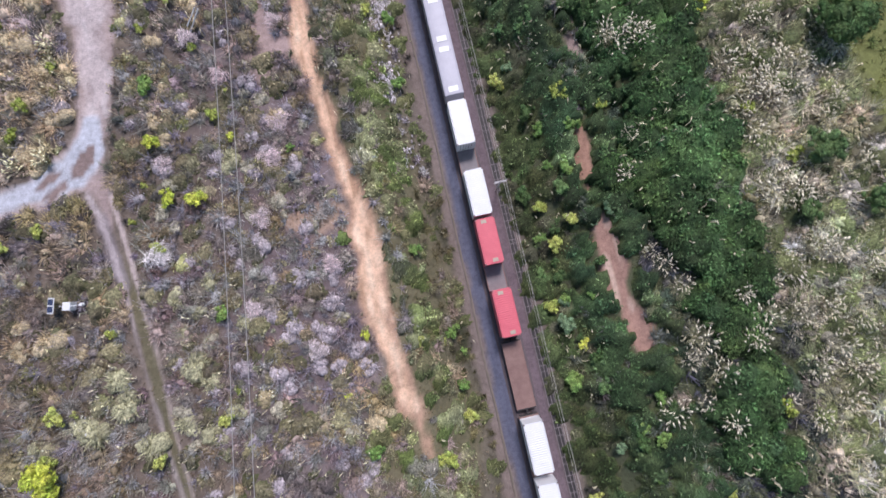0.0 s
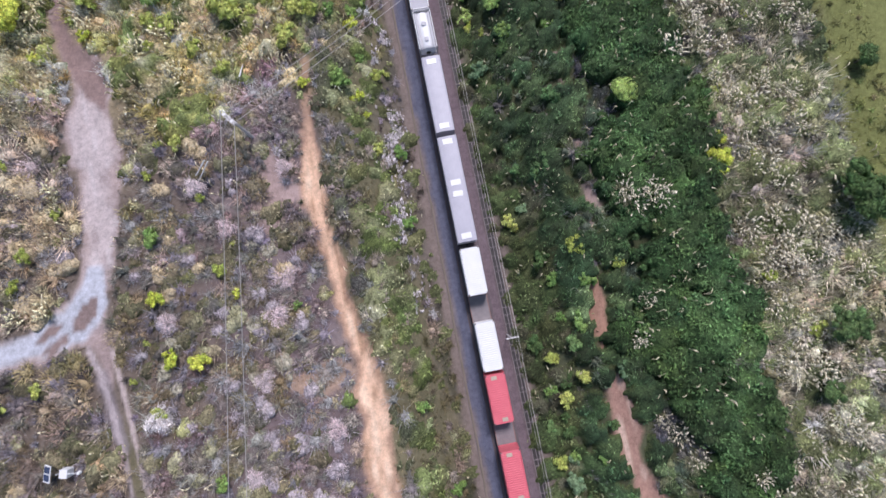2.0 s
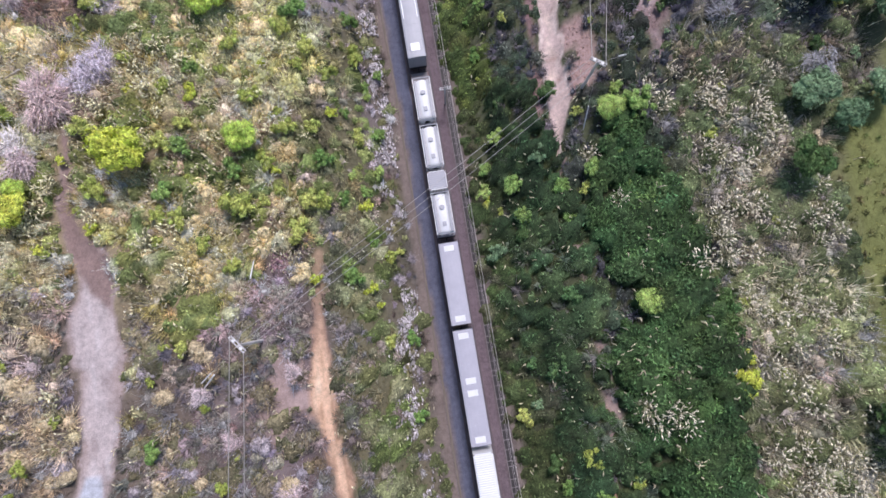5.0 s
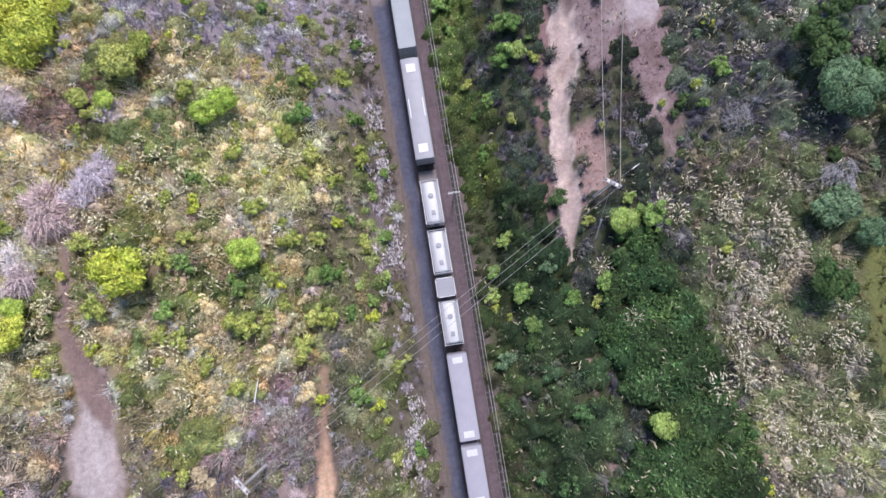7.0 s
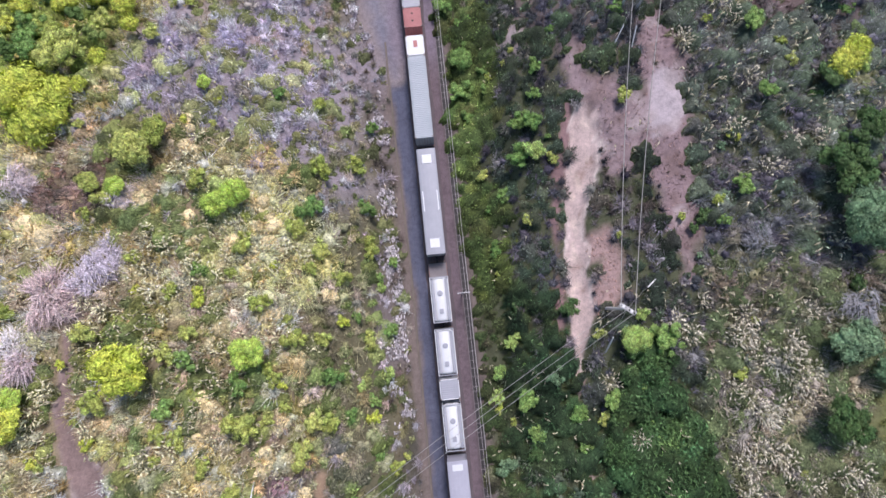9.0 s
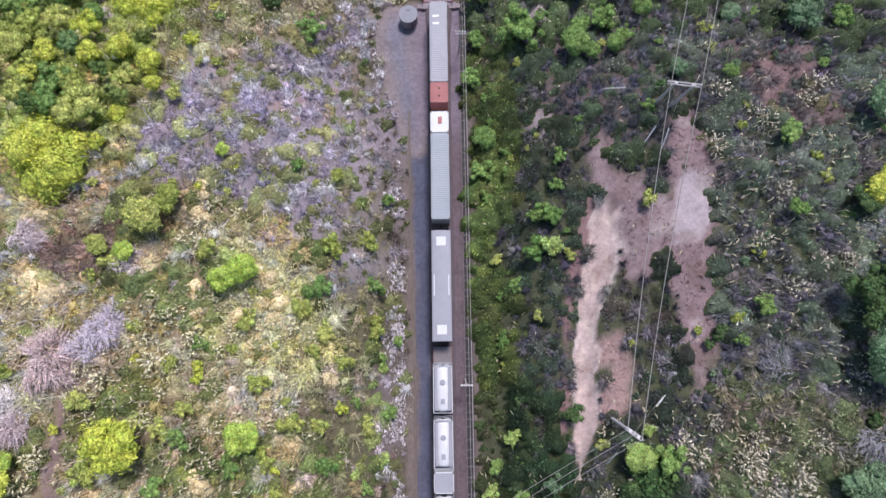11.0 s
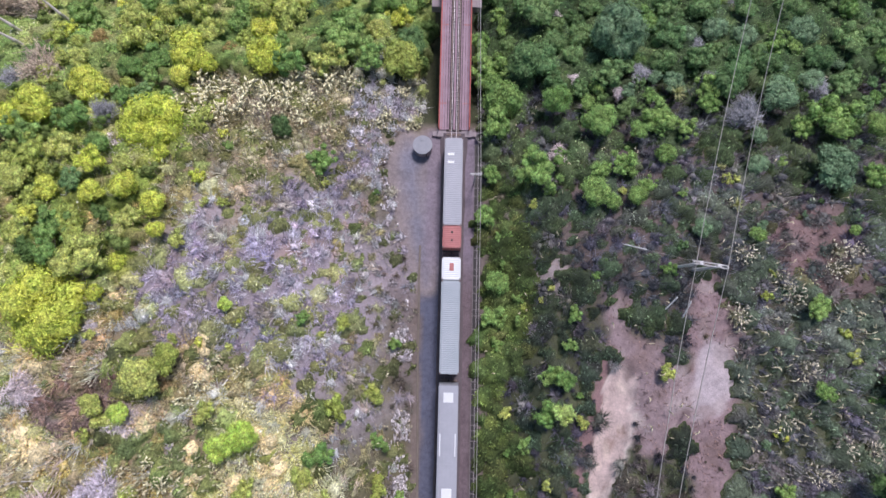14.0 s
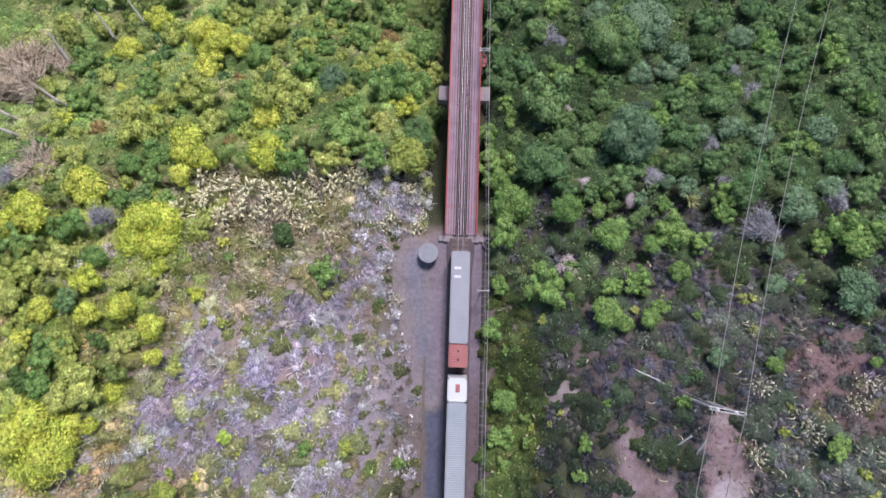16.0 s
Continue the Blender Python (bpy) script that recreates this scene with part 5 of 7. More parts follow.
RAVINE_EAST = [(22.9, 148.3, 5.2), (12.6, 138, 4.6), (11.3, 126.6, 3.4), (37.9, 123.3, 3.1), (14.9, 130.7, 2.2), (18.7, 131.7, 2.3), (32.5, 138.1, 2.6), (41.6, 127.5, 2.4), (35.2, 127.3, 2.4), (52.2, 138.7, 2.9), (59.4, 142.2, 2.6), (61.1, 152, 3.3), (54.4, 153.3, 3.2), (47.4, 142.9, 2.5), (58.8, 131.8, 2.8), (53, 128, 2.2), (55.5, 123.6, 2.3), (39.9, 154.1, 2.8), (47.7, 156.6, 2.6), (29.9, 127.4, 2.1), (22.1, 124.2, 2.4), (17.1, 127.9, 1.9), (7.7, 158.5, 2.6), (11.9, 151.6, 2.4), (32.9, 156.5, 2.7), (6.5, 142.7, 3.2), (10, 145.2, 2.4), (20.7, 137.9, 2.1)]
RUST_TREES = [(-37.6, 142.8, 1.3), (-35, 129.9, 1.5), (-13.2, 153, 2), (-55.8, 131.2, 1.6), (-66.9, 132.8, 1.1)]
WOOD_DEAD = [(-48.4, 116.1, 2), (-65.2, 122.1, 2.1), (14.4, 151, 2.5), (44.3, 140, 2.6), (37.2, 124.7, 1.4), (23.6, 121.7, 1.1), (17.2, 124.2, 1.1), (39.9, 117.8, 2.7), (51.6, 122.9, 2.1), (26.8, 125.3, 1.9), (42.4, 144.1, 1.8), (39.9, 153.8, 1.5), (52.8, 117.9, 1.7), (15.8, 136.4, 1.2), (36.4, 130.3, 1.7), (6, 157.6, 1.5)]
LIME_LABEL = "sunlit yellow-green bushy tree with a rounded crown"
for x, y, r in LIME_TREES:
    plant("tree", x, y, r, M_LIME, LIME_LABEL, "tree", "yellow-green trees", rise=1.2 if r > 5 else None)
for x, y, r in GREEN_TREES:
    plant("tree", x, y, r, M_GREEN, "bright green rounded bushy tree among scrub", "tree", "green trees")
for x, y, r in FRESH_TREES:
    plant("tree", x, y, r, M_FRESH if x > 0 else M_SPRING, "small round fresh green tree with a tight crown", "tree", "fresh green trees")
for x, y, r in DEEP_TREES:
    plant("tree", x, y, r, M_DEEP, "dark green dense tree among pale grasses", "tree", "dark trees")
for x, y, r in BLUE_TREES:
    plant("tree", x, y, r, M_BLUE, "blue-green broad tree with a domed crown", "tree", "blue-green trees")
WOOD_TREES = (
    (WOOD_LIME, M_LIME, "yellow-green bushy tree of the wood's sunlit slope", "yellow-green trees"),
    (WOOD_OLIVE, M_OLIVE, "dull olive tree with a loose uneven crown", "olive trees"),
    (WOOD_BLUE, M_BLUE, "blue-green broad tree with a domed crown", "blue-green trees"),
    (WOOD_GREEN, M_GREEN, "bright green rounded bushy tree among scrub", "green trees"),
    (RAVINE_GREEN, M_GREEN, "bright green tree of the wood beside the bridge", "green trees"),
    (RAVINE_WEST, M_GREEN, "leafy green tree of the dense ravine wood", "ravine trees"),
    (RAVINE_EAST, M_FOREST, "leafy green tree of the dense ravine wood", "ravine trees"),
    (RUST_TREES, M_RUSTLEAF, "small tree with withered orange-brown leaves", "withered trees"))
for rows, mat, label, group in WOOD_TREES:
    for x, y, r in rows:
        deep_in = y > 112 and abs(x) > 3
        plant("tree", x, y, r, mat, label, "tree", group, rise=r * 0.75 + (plant_rng.uniform(0.9, 1.7) if deep_in else 0.5))
for x, y, r in WOOD_DEAD:
    plant("dead", x, y, 0.85 * r, M_GREYTWIG if r > 1.2 else M_DEAD, "dead grey tree crown of bare twigs among green trees", "dead bush", "dead bushes", rise=1.9 if y > 112 else 0.8)
for x, y, r in ((-61.1, 124.4, 3.0), (-70.4, 139.0, 3.4), (-73.5, 143.5, 4.0), (-68.5, 144.5, 3.0), (-74.5, 138.0, 3.4)):
    plant("dead", x, y, r, M_STRAW, "withered tree crown of dry straw-brown twigs", "dead bush", "dead bushes", rise=2.4)
LIME_SHRUBS = [(22.6, 47.5, 1.3), (31.3, 19.5, 1.6), (31.6, 21.5, 1.2), (-36.2, 22.3, 1.0), (-36.5, 15.5, 0.9), (-27.6, 14.3, 0.5), (-21.2, 11.7, 0.5), (-35.6, 8.4, 0.9), (-32.5, 7.6, 1.0), (-31.8, -5.9, 0.8), (-16.9, -11.9, 0.7), (-20.1, -18.1, 0.4), (-18.2, -24.6, 0.8),
               (-52.5, -19.4, 2.0), (-11.9, 59.3, 0.9), (-10.5, 59.6, 0.8), (-9.6, 47.2, 1.1), (-10.4, 36.6, 1.1), (-7.4, 85.6, 1.2), (-26.9, 90.4, 0.8), (-25.4, 88.6, 0.6), (8.0, -13.3, 0.9), (8.9, -19.2, 0.9), (31.0, 18.3, 1.3), (38.2, 87.1, 0.6), (38.2, 77.3, 0.9), (-9.6, 34.5, 0.7), (-9.2, 42.5, 0.9), (6.4, 46.6, 0.9)]
for k, (x, y, r) in enumerate(LIME_SHRUBS):
    r *= 1.3 if x < -18 and y < 40 else 1.0
    plant("shrub", x, y, r, M_LIME if k % 3 else M_GREEN, "small fresh yellow-green shrub on the dry heath" if x < 0 else "small fresh green shrub among darker scrub", "shrub", "fresh shrubs")
for x, y, r in ((-45.7, 66.8, 2.5), (-44.1, 65, 2.5), (-46.1, 64.4, 2.3), (-41.3, 66.9, 2.1), (-39.8, 68.5, 2.2), (-38.5, 70.2, 1.9), (-49.8, 80.0, 2.2), (-37.3, 76.6, 1.9), (-28.5, -6.2, 1.0), (-49.1, 57.9, 2.3), (39.2, 63.8, 1.9), (-60.8, 124.1, 2.6), (44.0, 140.2, 2.2), (37.1, 125.1, 1.5), (23.8, 121.6, 1.4), (-45.8, 111.8, 1.9), (43.9, 111.5, 1.0), (14.2, 112.0, 1.6), (-54, 57, 2.2), (33.5, 126.5, 1.8), (49, 55, 2.5)):
    pink = 60 < y < 74 and x < -43
    plant("dead", x, y, r, M_DEADPINK if pink else M_GREYTWIG if x > 30 else M_DEADLILAC if 64 < y < 74 else M_DEAD, "dead bush with bare pinkish twigs" if pink else "dead bush with bare pale grey twigs", "dead bush", "dead bushes")

for x, y, r in ((-23.9, 10.8, 1.3), (-35.5, 12.6, 1.1), (-21.9, 15.3, 1.4), (-18.9, -3.1, 1.2), (-20.2, 28.4, 1.0), (-27.5, 22.0, 1.2), (-22.5, -12.5, 1.3), (-26.0, 4.0, 1.2), (-30.5, 27.5, 1.2)):
    plant("dead", x, y, r, M_DEAD, "half-dead grey bush of bare twigs on the heath", "dead bush", "grey heath bushes")
plant("dead", -37.9, 2.0, 1.45, M_BLEACHED, "bleached white dead bush on the dark heath", "dead bush", "bleached bushes")
plant("dead", -50.2, 60.2, 2.3, M_BLEACHED, "bleached white dead bush beside the earth track", "dead bush", "bleached bushes")

BANK_SHRUBS = [(-9.4, 49.2, 1), (-7.6, 63.1, 1), (-11.8, 38.4, 1.6), (-7.5, 51.9, 1.2), (-11.8, 48.3, 1.1), (-10.6, 51.3, 0.8), (12.7, 82.7, 1.8), (14.1, 78.6, 1.9), (15.1, 86.4, 1.1), (8.8, 54.5, 1.3), (9.5, 51.9, 1), (6, 47.4, 1.2), (15.6, 41.5, 1), (23.8, 56.4, 1.1), (23.3, 44.8, 1.1), (55, 84.6, 1.4)]
TUFT_SHRUBS = [(-29.5, 86.1, 0.8), (-28.3, 63.5, 1.1), (-28.6, 64.6, 0.8), (-47, 62.5, 0.5), (-44.4, 57.7, 0.8), (-47.7, 47.1, 0.9), (-35.8, 65.5, 0.7), (-19.6, 66.9, 0.7), (-41.1, 48.7, 0.9), (-16.3, 38.8, 0.9), (-19.4, 52.7, 0.7)]
OLIVE_SHRUBS = [(-23.9, 48.7, 2.2), (-29.6, 56.8, 1.7), (-17.4, 44.8, 1.7), (-15.8, 48.4, 1.6), (-24.3, 53.4, 1.4), (-17.6, 57.8, 1.5), (-14.3, 57.3, 1.3), (-13.4, 53.2, 1.5), (-11.8, 64.6, 1.4), (-8.5, 68.4, 1.6), (-8.6, 73.8, 1.5), (-9.6, 79.5, 1.7), (-13.2, 78.6, 1.7), (-14.8, 73.4, 1.7), (-13.9, 68.3, 1.5), (-31.3, 64.9, 1.3), (-28, 67.2, 1.3), (-41, 60.9, 1.7), (-40, 53.1, 1.7), (-32.4, 51.5, 1.5), (-30.9, 48.1, 1.4), (-13.8, 88.5, 1.4), (-18.1, 89.2, 1.2), (-29.7, 60, 1.2), (-9.3, 56.6, 1.3), (-6.9, 57.7, 1.2)]
for rows, mats, label in ((BANK_SHRUBS, (M_GREEN, M_FRESH), "leafy green shrub on the bank beside the line"), (TUFT_SHRUBS, (M_LIME, M_LIME), "small yellow-green shrub among dry grass"),
                          (OLIVE_SHRUBS, (M_OLIVE, M_GREEN, M_OLIVE), "olive shrub with a soft uneven crown among dry grass")):
    for k, (x, y, r) in enumerate(rows):
        plant("shrub", x, y, r, mats[k % len(mats)], label, "shrub", "fresh shrubs" if rows is not OLIVE_SHRUBS else "olive shrubs")

# woods in the ravine and on the far left slope
taken = [(x, y, r) for L in (LIME_TREES, GREEN_TREES, FRESH_TREES, DEEP_TREES, BLUE_TREES, BANK_SHRUBS, OLIVE_SHRUBS, *(w[0] for w in WOOD_TREES)) for x, y, r in L]


def free_spot(x, y, r):
    return all((x - a) ** 2 + (y - b) ** 2 > (0.72 * (r + c)) ** 2 for a, b, c in taken)


wood_rng = random.Random(11)
single, joined = 0, []
for attempt in range(12000):
    x, y = wood_rng.uniform(-98, 84), wood_rng.uniform(76, 190)
    edge = 119 + 5 * math.sin(x * 0.21) + (0 if x < 0 else 1.5)
    slope = -33 - 3 * math.sin(y * 0.3)
    if not (y > edge or (x < slope and y > 95)) or (-38 < x < 0 and y < 126.5):
        continue
    r = wood_rng.choice((1.3, 1.5, 1.8, 2.1, 2.6))
    if x > 0 and y < 128:
        r *= 0.75
    if abs(x) < 3.2 + 0.85 * r or not free_spot(x, y, r):
        continue
    taken.append((x, y, r))
    roll = wood_rng.random()
    if x < 0:
        mat = M_LIME if roll < 0.12 else M_OLIVE if roll < 0.6 else M_FOREST if roll < 0.72 else M_GREEN
    else:
        mat = M_FOREST if roll < 0.55 else M_DEEP if roll < 0.7 else M_BLUE if roll < 0.86 else M_GREEN
    rise = r * 0.75 + wood_rng.uniform(0.8, 2.0)
    if wood_rng.random() < 0.04:
        plant("dead", x, y, r * 0.8, M_DEAD, "dead bush with bare pale grey twigs", "dead bush", "dead bushes")
    elif y > 176 or abs(x) > 62 + 0.25 * max(0, y - 110):
        continue
    elif single < 180 and y < 158 and abs(x) < 66:
        single += 1
        plant("tree", x, y, r, mat, "leafy green tree of the dense ravine wood", "tree", "ravine trees", rise=rise)
    else:
        joined.append((x, y, r, rise, wood_rng.random(), wood_rng.randrange(6)))


def far_wood():
    """The wood's further crowns, one leafy mass."""
    vs, fs, tints, base = [], [], [], 0
    for x, y, r, rise, shade, which in joined:
        src = FAR_CROWNS[which % 3]
        co = np.empty(len(src.vertices) * 3, np.float32)
        src.vertices.foreach_get("co", co)
        co = co.reshape(-1, 3)
        corner = np.empty(len(src.loops), np.int32)
        src.loops.foreach_get("vertex_index", corner)
        a = shade * math.tau
        m = np.array([[math.cos(a), -math.sin(a), 0], [math.sin(a), math.cos(a), 0], [0, 0, 1]])
        vs.append((co @ m.T) * (r / 2.5) + np.array([x, y, ground_at(x, y) + rise]))
        fs.append(corner.reshape(-1, 3) + base)
        base += len(co)
        col = np.array([0.11, 0.19, 0.055]) * (1 - shade) + (np.array([0.25, 0.30, 0.085]) if x < 0 else np.array([0.18, 0.27, 0.10])) * shade
        tints.append(np.ones((len(co), 1)) * col)
    if vs:
        me = array_mesh("far_wood", np.concatenate(vs), np.concatenate(fs), np.concatenate(tints))
        me.shade_smooth()
        tagged(link_mesh("far_wood", me, M_SCRUB), "dense green tree crowns far along the ravine", "wood", kind="stuff")


far_wood()

# scattered scrub shrubs
shrubs = 0
for attempt in range(2600):
    if shrubs >= 275:
        break
    x, y = wood_rng.uniform(-64, 62), wood_rng.uniform(-44, 122)
    r = wood_rng.uniform(0.5, 1.2)
    if bool(keep_clear(x, y)) or abs(x) < 6 or float(strip_gap(x, y, SCAR)) < r or float(strip_gap(x, y, ROAD)) < r or not free_spot(x, y, r) or (x > 43 and y < 48):
        continue
    dense = 0.06
    mat = M_OLIVE
    if x < -12 and 40 < y < 82:
        r *= 1.35
        dense, mat = 0.22, M_OLIVE
    elif -13 < x < 0:
        dense, mat = 0.35 if y < 70 else 0.12, wood_rng.choice((M_GREEN, M_OLIVE))
    elif 6 < x < 17:
        dense, mat = 0.85, wood_rng.choice((M_GREEN, M_DEEP, M_FOREST, M_BLUE, M_OLIVE) if y < 60 else (M_GREEN, M_OLIVE, M_GREEN))
        r *= 1.35 if y < 60 else 1.0
    elif 30 < x and y > 55:
        dense, mat = 0.4, wood_rng.choice((M_BLUE, M_OLIVE, M_DEEP, M_GREEN))
    elif x > 12 and y > 95:
        dense, mat = 0.5, wood_rng.choice((M_GREEN, M_OLIVE, M_FOREST))
    elif x < -30 and y > 93:
        r *= 1.4
        dense, mat = 0.7, wood_rng.choice((M_OLIVE, M_LIME, M_GREEN, M_OLIVE))
    elif x < -30:
        dense = 0.16
    if wood_rng.random() > dense:
        continue
    taken.append((x, y, r))
    shrubs += 1
    plant("shrub", x, y, r, mat, "low scrubby shrub with small dull leaves", "shrub", "scrub shrubs")


# ---- plumed grass tussocks ----
def in_thicket(x, y):
    """Within the ragged outline of the thicket, with holes in it."""
    rag = 6.0 * (vnoise(x, y, 6, 13) - 0.5) + 3.2 * (vnoise(x, y, 2.5, 20) - 0.5)
    return (strip_gap(x, y, THICKET) + rag < 0) & (vnoise(x, y, 4.5, 23) > 0.03 + 0.22 * sm(36, 52, y))


def tussock_meshes(seed, plume=1.0, pale=(0.73, 0.66, 0.52)):
    g = np.random.default_rng(seed)
    n = 110
    a, e = g.uniform(0, math.tau, n), g.uniform(0.25, 1.25, n)
    d = np.stack([np.cos(a) * np.cos(e), np.sin(a) * np.cos(e), np.sin(e)], 1)
    root = np.stack([np.cos(a), np.sin(a), np.zeros(n)], 1) * g.uniform(0, 0.18, (n, 1))
    vs, fs = blade_tris(root, root + d * g.uniform(0.8, 1.35, (n, 1)), 0.05, g)
    base = np.array([0.45, 0.44, 0.29]) * g.uniform(0.6, 1.15, (n, 1))
    blades = array_mesh("blades", vs, fs, np.repeat(base, 3, 0))
    m = int(40 / plume ** 1.2)
    a, e = g.uniform(0, math.tau, m), g.uniform(0.45, 1.45, m)
    d = np.stack([np.cos(a) * np.cos(e), np.sin(a) * np.cos(e), np.sin(e)], 1)
    p = d * g.uniform(0.85, 1.6, (m, 1))
    bend = a + g.normal(scale=0.5, size=m)
    out = np.stack([np.cos(bend), np.sin(bend), 0.35 + 0 * a], 1)
    side = np.cross(out, [0, 0, 1])
    side /= np.linalg.norm(side, axis=1, keepdims=True)
    vs, fs = [], []
    for k in range(m):
        l_, w = plume * g.uniform(0.28, 0.5), plume * g.uniform(0.04, 0.07)
        q = len(vs)
        vs += [p[k] - out[k] * l_ / 2, p[k] + side[k] * w + [0, 0, w], p[k] + out[k] * l_ / 2, p[k] - side[k] * w + [0, 0, w], p[k] - [0, 0, w]]
        fs += [(q, q + 1, q + 3), (q + 1, q + 2, q + 3), (q, q + 4, q + 1), (q + 1, q + 4, q + 2), (q + 2, q + 4, q + 3), (q + 3, q + 4, q)]
    tint = np.array(pale) * np.ones((len(vs), 1))
    plumes = array_mesh("plumes", np.array(vs), np.array(fs), tint)
    return blades, plumes


TUSSOCKS = [tussock_meshes(600 + k) for k in range(4)]
GREAT_TUSSOCKS = [tussock_meshes(610 + k, 1.6, (0.78, 0.72, 0.48)) for k in range(3)]
for b_, p_ in TUSSOCKS + GREAT_TUSSOCKS:
    b_.materials.append(M_BLADE)
    p_.materials.append(M_BLADE)
tus_rng = random.Random(21)
PLUMES_SOUTH = [(32.4, -5.4, 1.8), (35.8, -7.4, 1.7), (29.6, -4.1, 1.3), (19.7, -11.4, 1.7), (20.9, -14.3, 1.4), (18.4, -9.8, 1.3), (21, -20.8, 2.1), (22.4, -24.8, 1.9), (19.4, -23.2, 1.7), (26.3, -16.6, 1.4), (28, -19.5, 1.8), (26.2, -21.7, 1.7), (32.3, -20.4, 1.6), (35.3, -20.3, 1.8), (35.3, -24.7, 1.9), (37.1, -27.6, 1.9), (32.3, -26.6, 1.8), (35, -30.9, 1.7), (16.2, -28.4, 2.1), (21.6, -30.3, 1.8), (19.9, -28.3, 1.5), (30.7, -31.8, 1.7), (28.3, -29.5, 1.4), (30.3, -16.1, 1.4), (33.5, -14.2, 1.3), (38.8, -22.3, 1.5)]
PLUMES_MIDDLE = [(19.5, 17.8, 1.7), (22.4, 17, 1.8), (34.2, 20.4, 1.8), (36.2, 17.7, 2), (37.7, 15.2, 1.8), (32.3, 10.6, 1.9), (35.9, 11.3, 1.9), (38.9, 9.9, 1.9), (41.2, 8.6, 1.7), (33.9, 6.7, 1.9), (36.2, 5.5, 1.7), (39.8, 6.1, 1.7), (43.6, 3.2, 1.7), (43.5, 6.8, 1.5), (33.1, 1.3, 1.9), (35.8, -1.3, 1.7), (42, 1.5, 1.3), (32.7, 4.2, 1.5), (19.1, 4.7, 1.2), (17.5, 0.2, 1.5), (28.5, 33.6, 2), (32, 33.7, 1.7), (35.5, 33.1, 1.6), (38.6, 27.7, 1.7), (41.5, 25.8, 1.7), (33.7, 29.3, 1.7), (34.9, 26.3, 1.6), (37.6, 21.8, 1.7), (20.3, 16.2, 2), (23.1, 15.8, 1.7), (43.8, 33.7, 1.3)]
PLUMES_NORTH = [(27.4, 55.1, 1.8), (34.7, 52.9, 2), (40.1, 51.9, 1.8), (41.4, 48.6, 1.7), (32.6, 47.3, 1.7), (36, 43.8, 1.8), (36.9, 39.2, 1.9), (32.6, 38.6, 1.8), (39.7, 35.9, 1.5), (21.4, 42.4, 1.3), (44.8, 40.6, 1.6), (45.2, 36.9, 1.5), (29.1, 53.6, 1.6), (36.9, 50.6, 1.6), (42.7, 55.2, 1.5), (40.1, 50.2, 1.7), (34.5, 45.7, 1.8), (37.6, 44.7, 1.8), (31.8, 36, 1.8), (42.1, 72.9, 1.5), (45.4, 76, 1.5), (38.9, 78.4, 1.4), (41, 44.9, 1.4), (34.8, 39.9, 1.7), (37.5, 37.7, 1.5), (19.3, 48.8, 1.5)]
PLUMES_WEST = [(-34.5, 68.1, 1.3), (-29.4, 66.7, 1.3), (-39.3, 63.3, 1.5), (-33.2, 65.2, 1.6), (-28.6, 68, 1.4), (-42.6, 61.1, 1.3), (-35.1, 69.5, 1.2), (-19.7, 58, 1.2), (-28.5, 81.4, 1.4), (-27.7, 83.6, 1.3), (-24.8, 68.2, 1.2), (-41.1, 50, 1.3), (-44.2, 60.6, 0.9), (-32.2, 61.7, 1.2), (-26.2, 66.3, 1.5), (-26.7, 57.7, 1.1), (-27.4, 47.5, 1)]
PLUMES_FAR = [(-36.9, 120.8, 1.9), (-34.2, 122.3, 2.1), (-30.6, 121.5, 2.3), (-27.3, 121.2, 2.1), (-24.4, 122.7, 2.1), (-30.5, 118.3, 2.1), (-27.2, 118, 2), (-24.4, 118.6, 1.7), (-21.5, 120.1, 1.9), (-33.4, 117.7, 1.9), (-18.7, 122.9, 2.1), (-16.3, 123.9, 1.8), (-21.6, 124.8, 1.7), (-36.7, 117.7, 1.6), (-21.5, 116.5, 1.7), (-18.3, 115.1, 1.4), (-27.7, 113.8, 1.4), (-4.2, 119.4, 1.5)]


def pampas(x, y, s):
    if bool(keep_clear(x, y)) or abs(x) < 4.1:
        return
    up = 1.0 if bool(in_thicket(np.array([x]), np.array([y]))[0]) else 0.0
    t = thing("pampas_tussock", (x, y, ground_at(x, y) + up), "pale plumed grass tussock with arching dry blades", "grass tussock", "plumed tussocks", rz=tus_rng.uniform(0, 360))
    b_, p_ = tus_rng.choice(GREAT_TUSSOCKS if x < 0 else TUSSOCKS)
    t.scale = (s, s, s * tus_rng.uniform(0.85, 1.1))
    part_of("leaf_tuft", b_, M_BLADE, t)
    tagged(part_of("plume_head", p_, M_BLADE, t, "cream feathery plumes"), kind="stuff")


for rows in (PLUMES_SOUTH, PLUMES_MIDDLE, PLUMES_NORTH, PLUMES_WEST, PLUMES_FAR):
    for x, y, r in rows:
        pampas(x, y, r / 1.25)
REGIONS = ((16, 31, 45, -40, 30, 1.3), (6, 31, 46, 28, 60, 1.2), (16, -50, -14, 42, 74, 1.0), (8, -40, -15, 116, 127, 1.4), (14, -60, -46, 14, 60, 1.0), (8, -12, -5, 114, 124, 0.8), (14, 34, 58, 60, 100, 1.0), (8, -34, -20, 68, 84, 1.0))
for count, x0, x1, y0, y1, size in REGIONS:
    for k in range(count):
        pampas(tus_rng.uniform(x0, x1), tus_rng.uniform(y0, y1), size * tus_rng.uniform(0.75, 1.3))


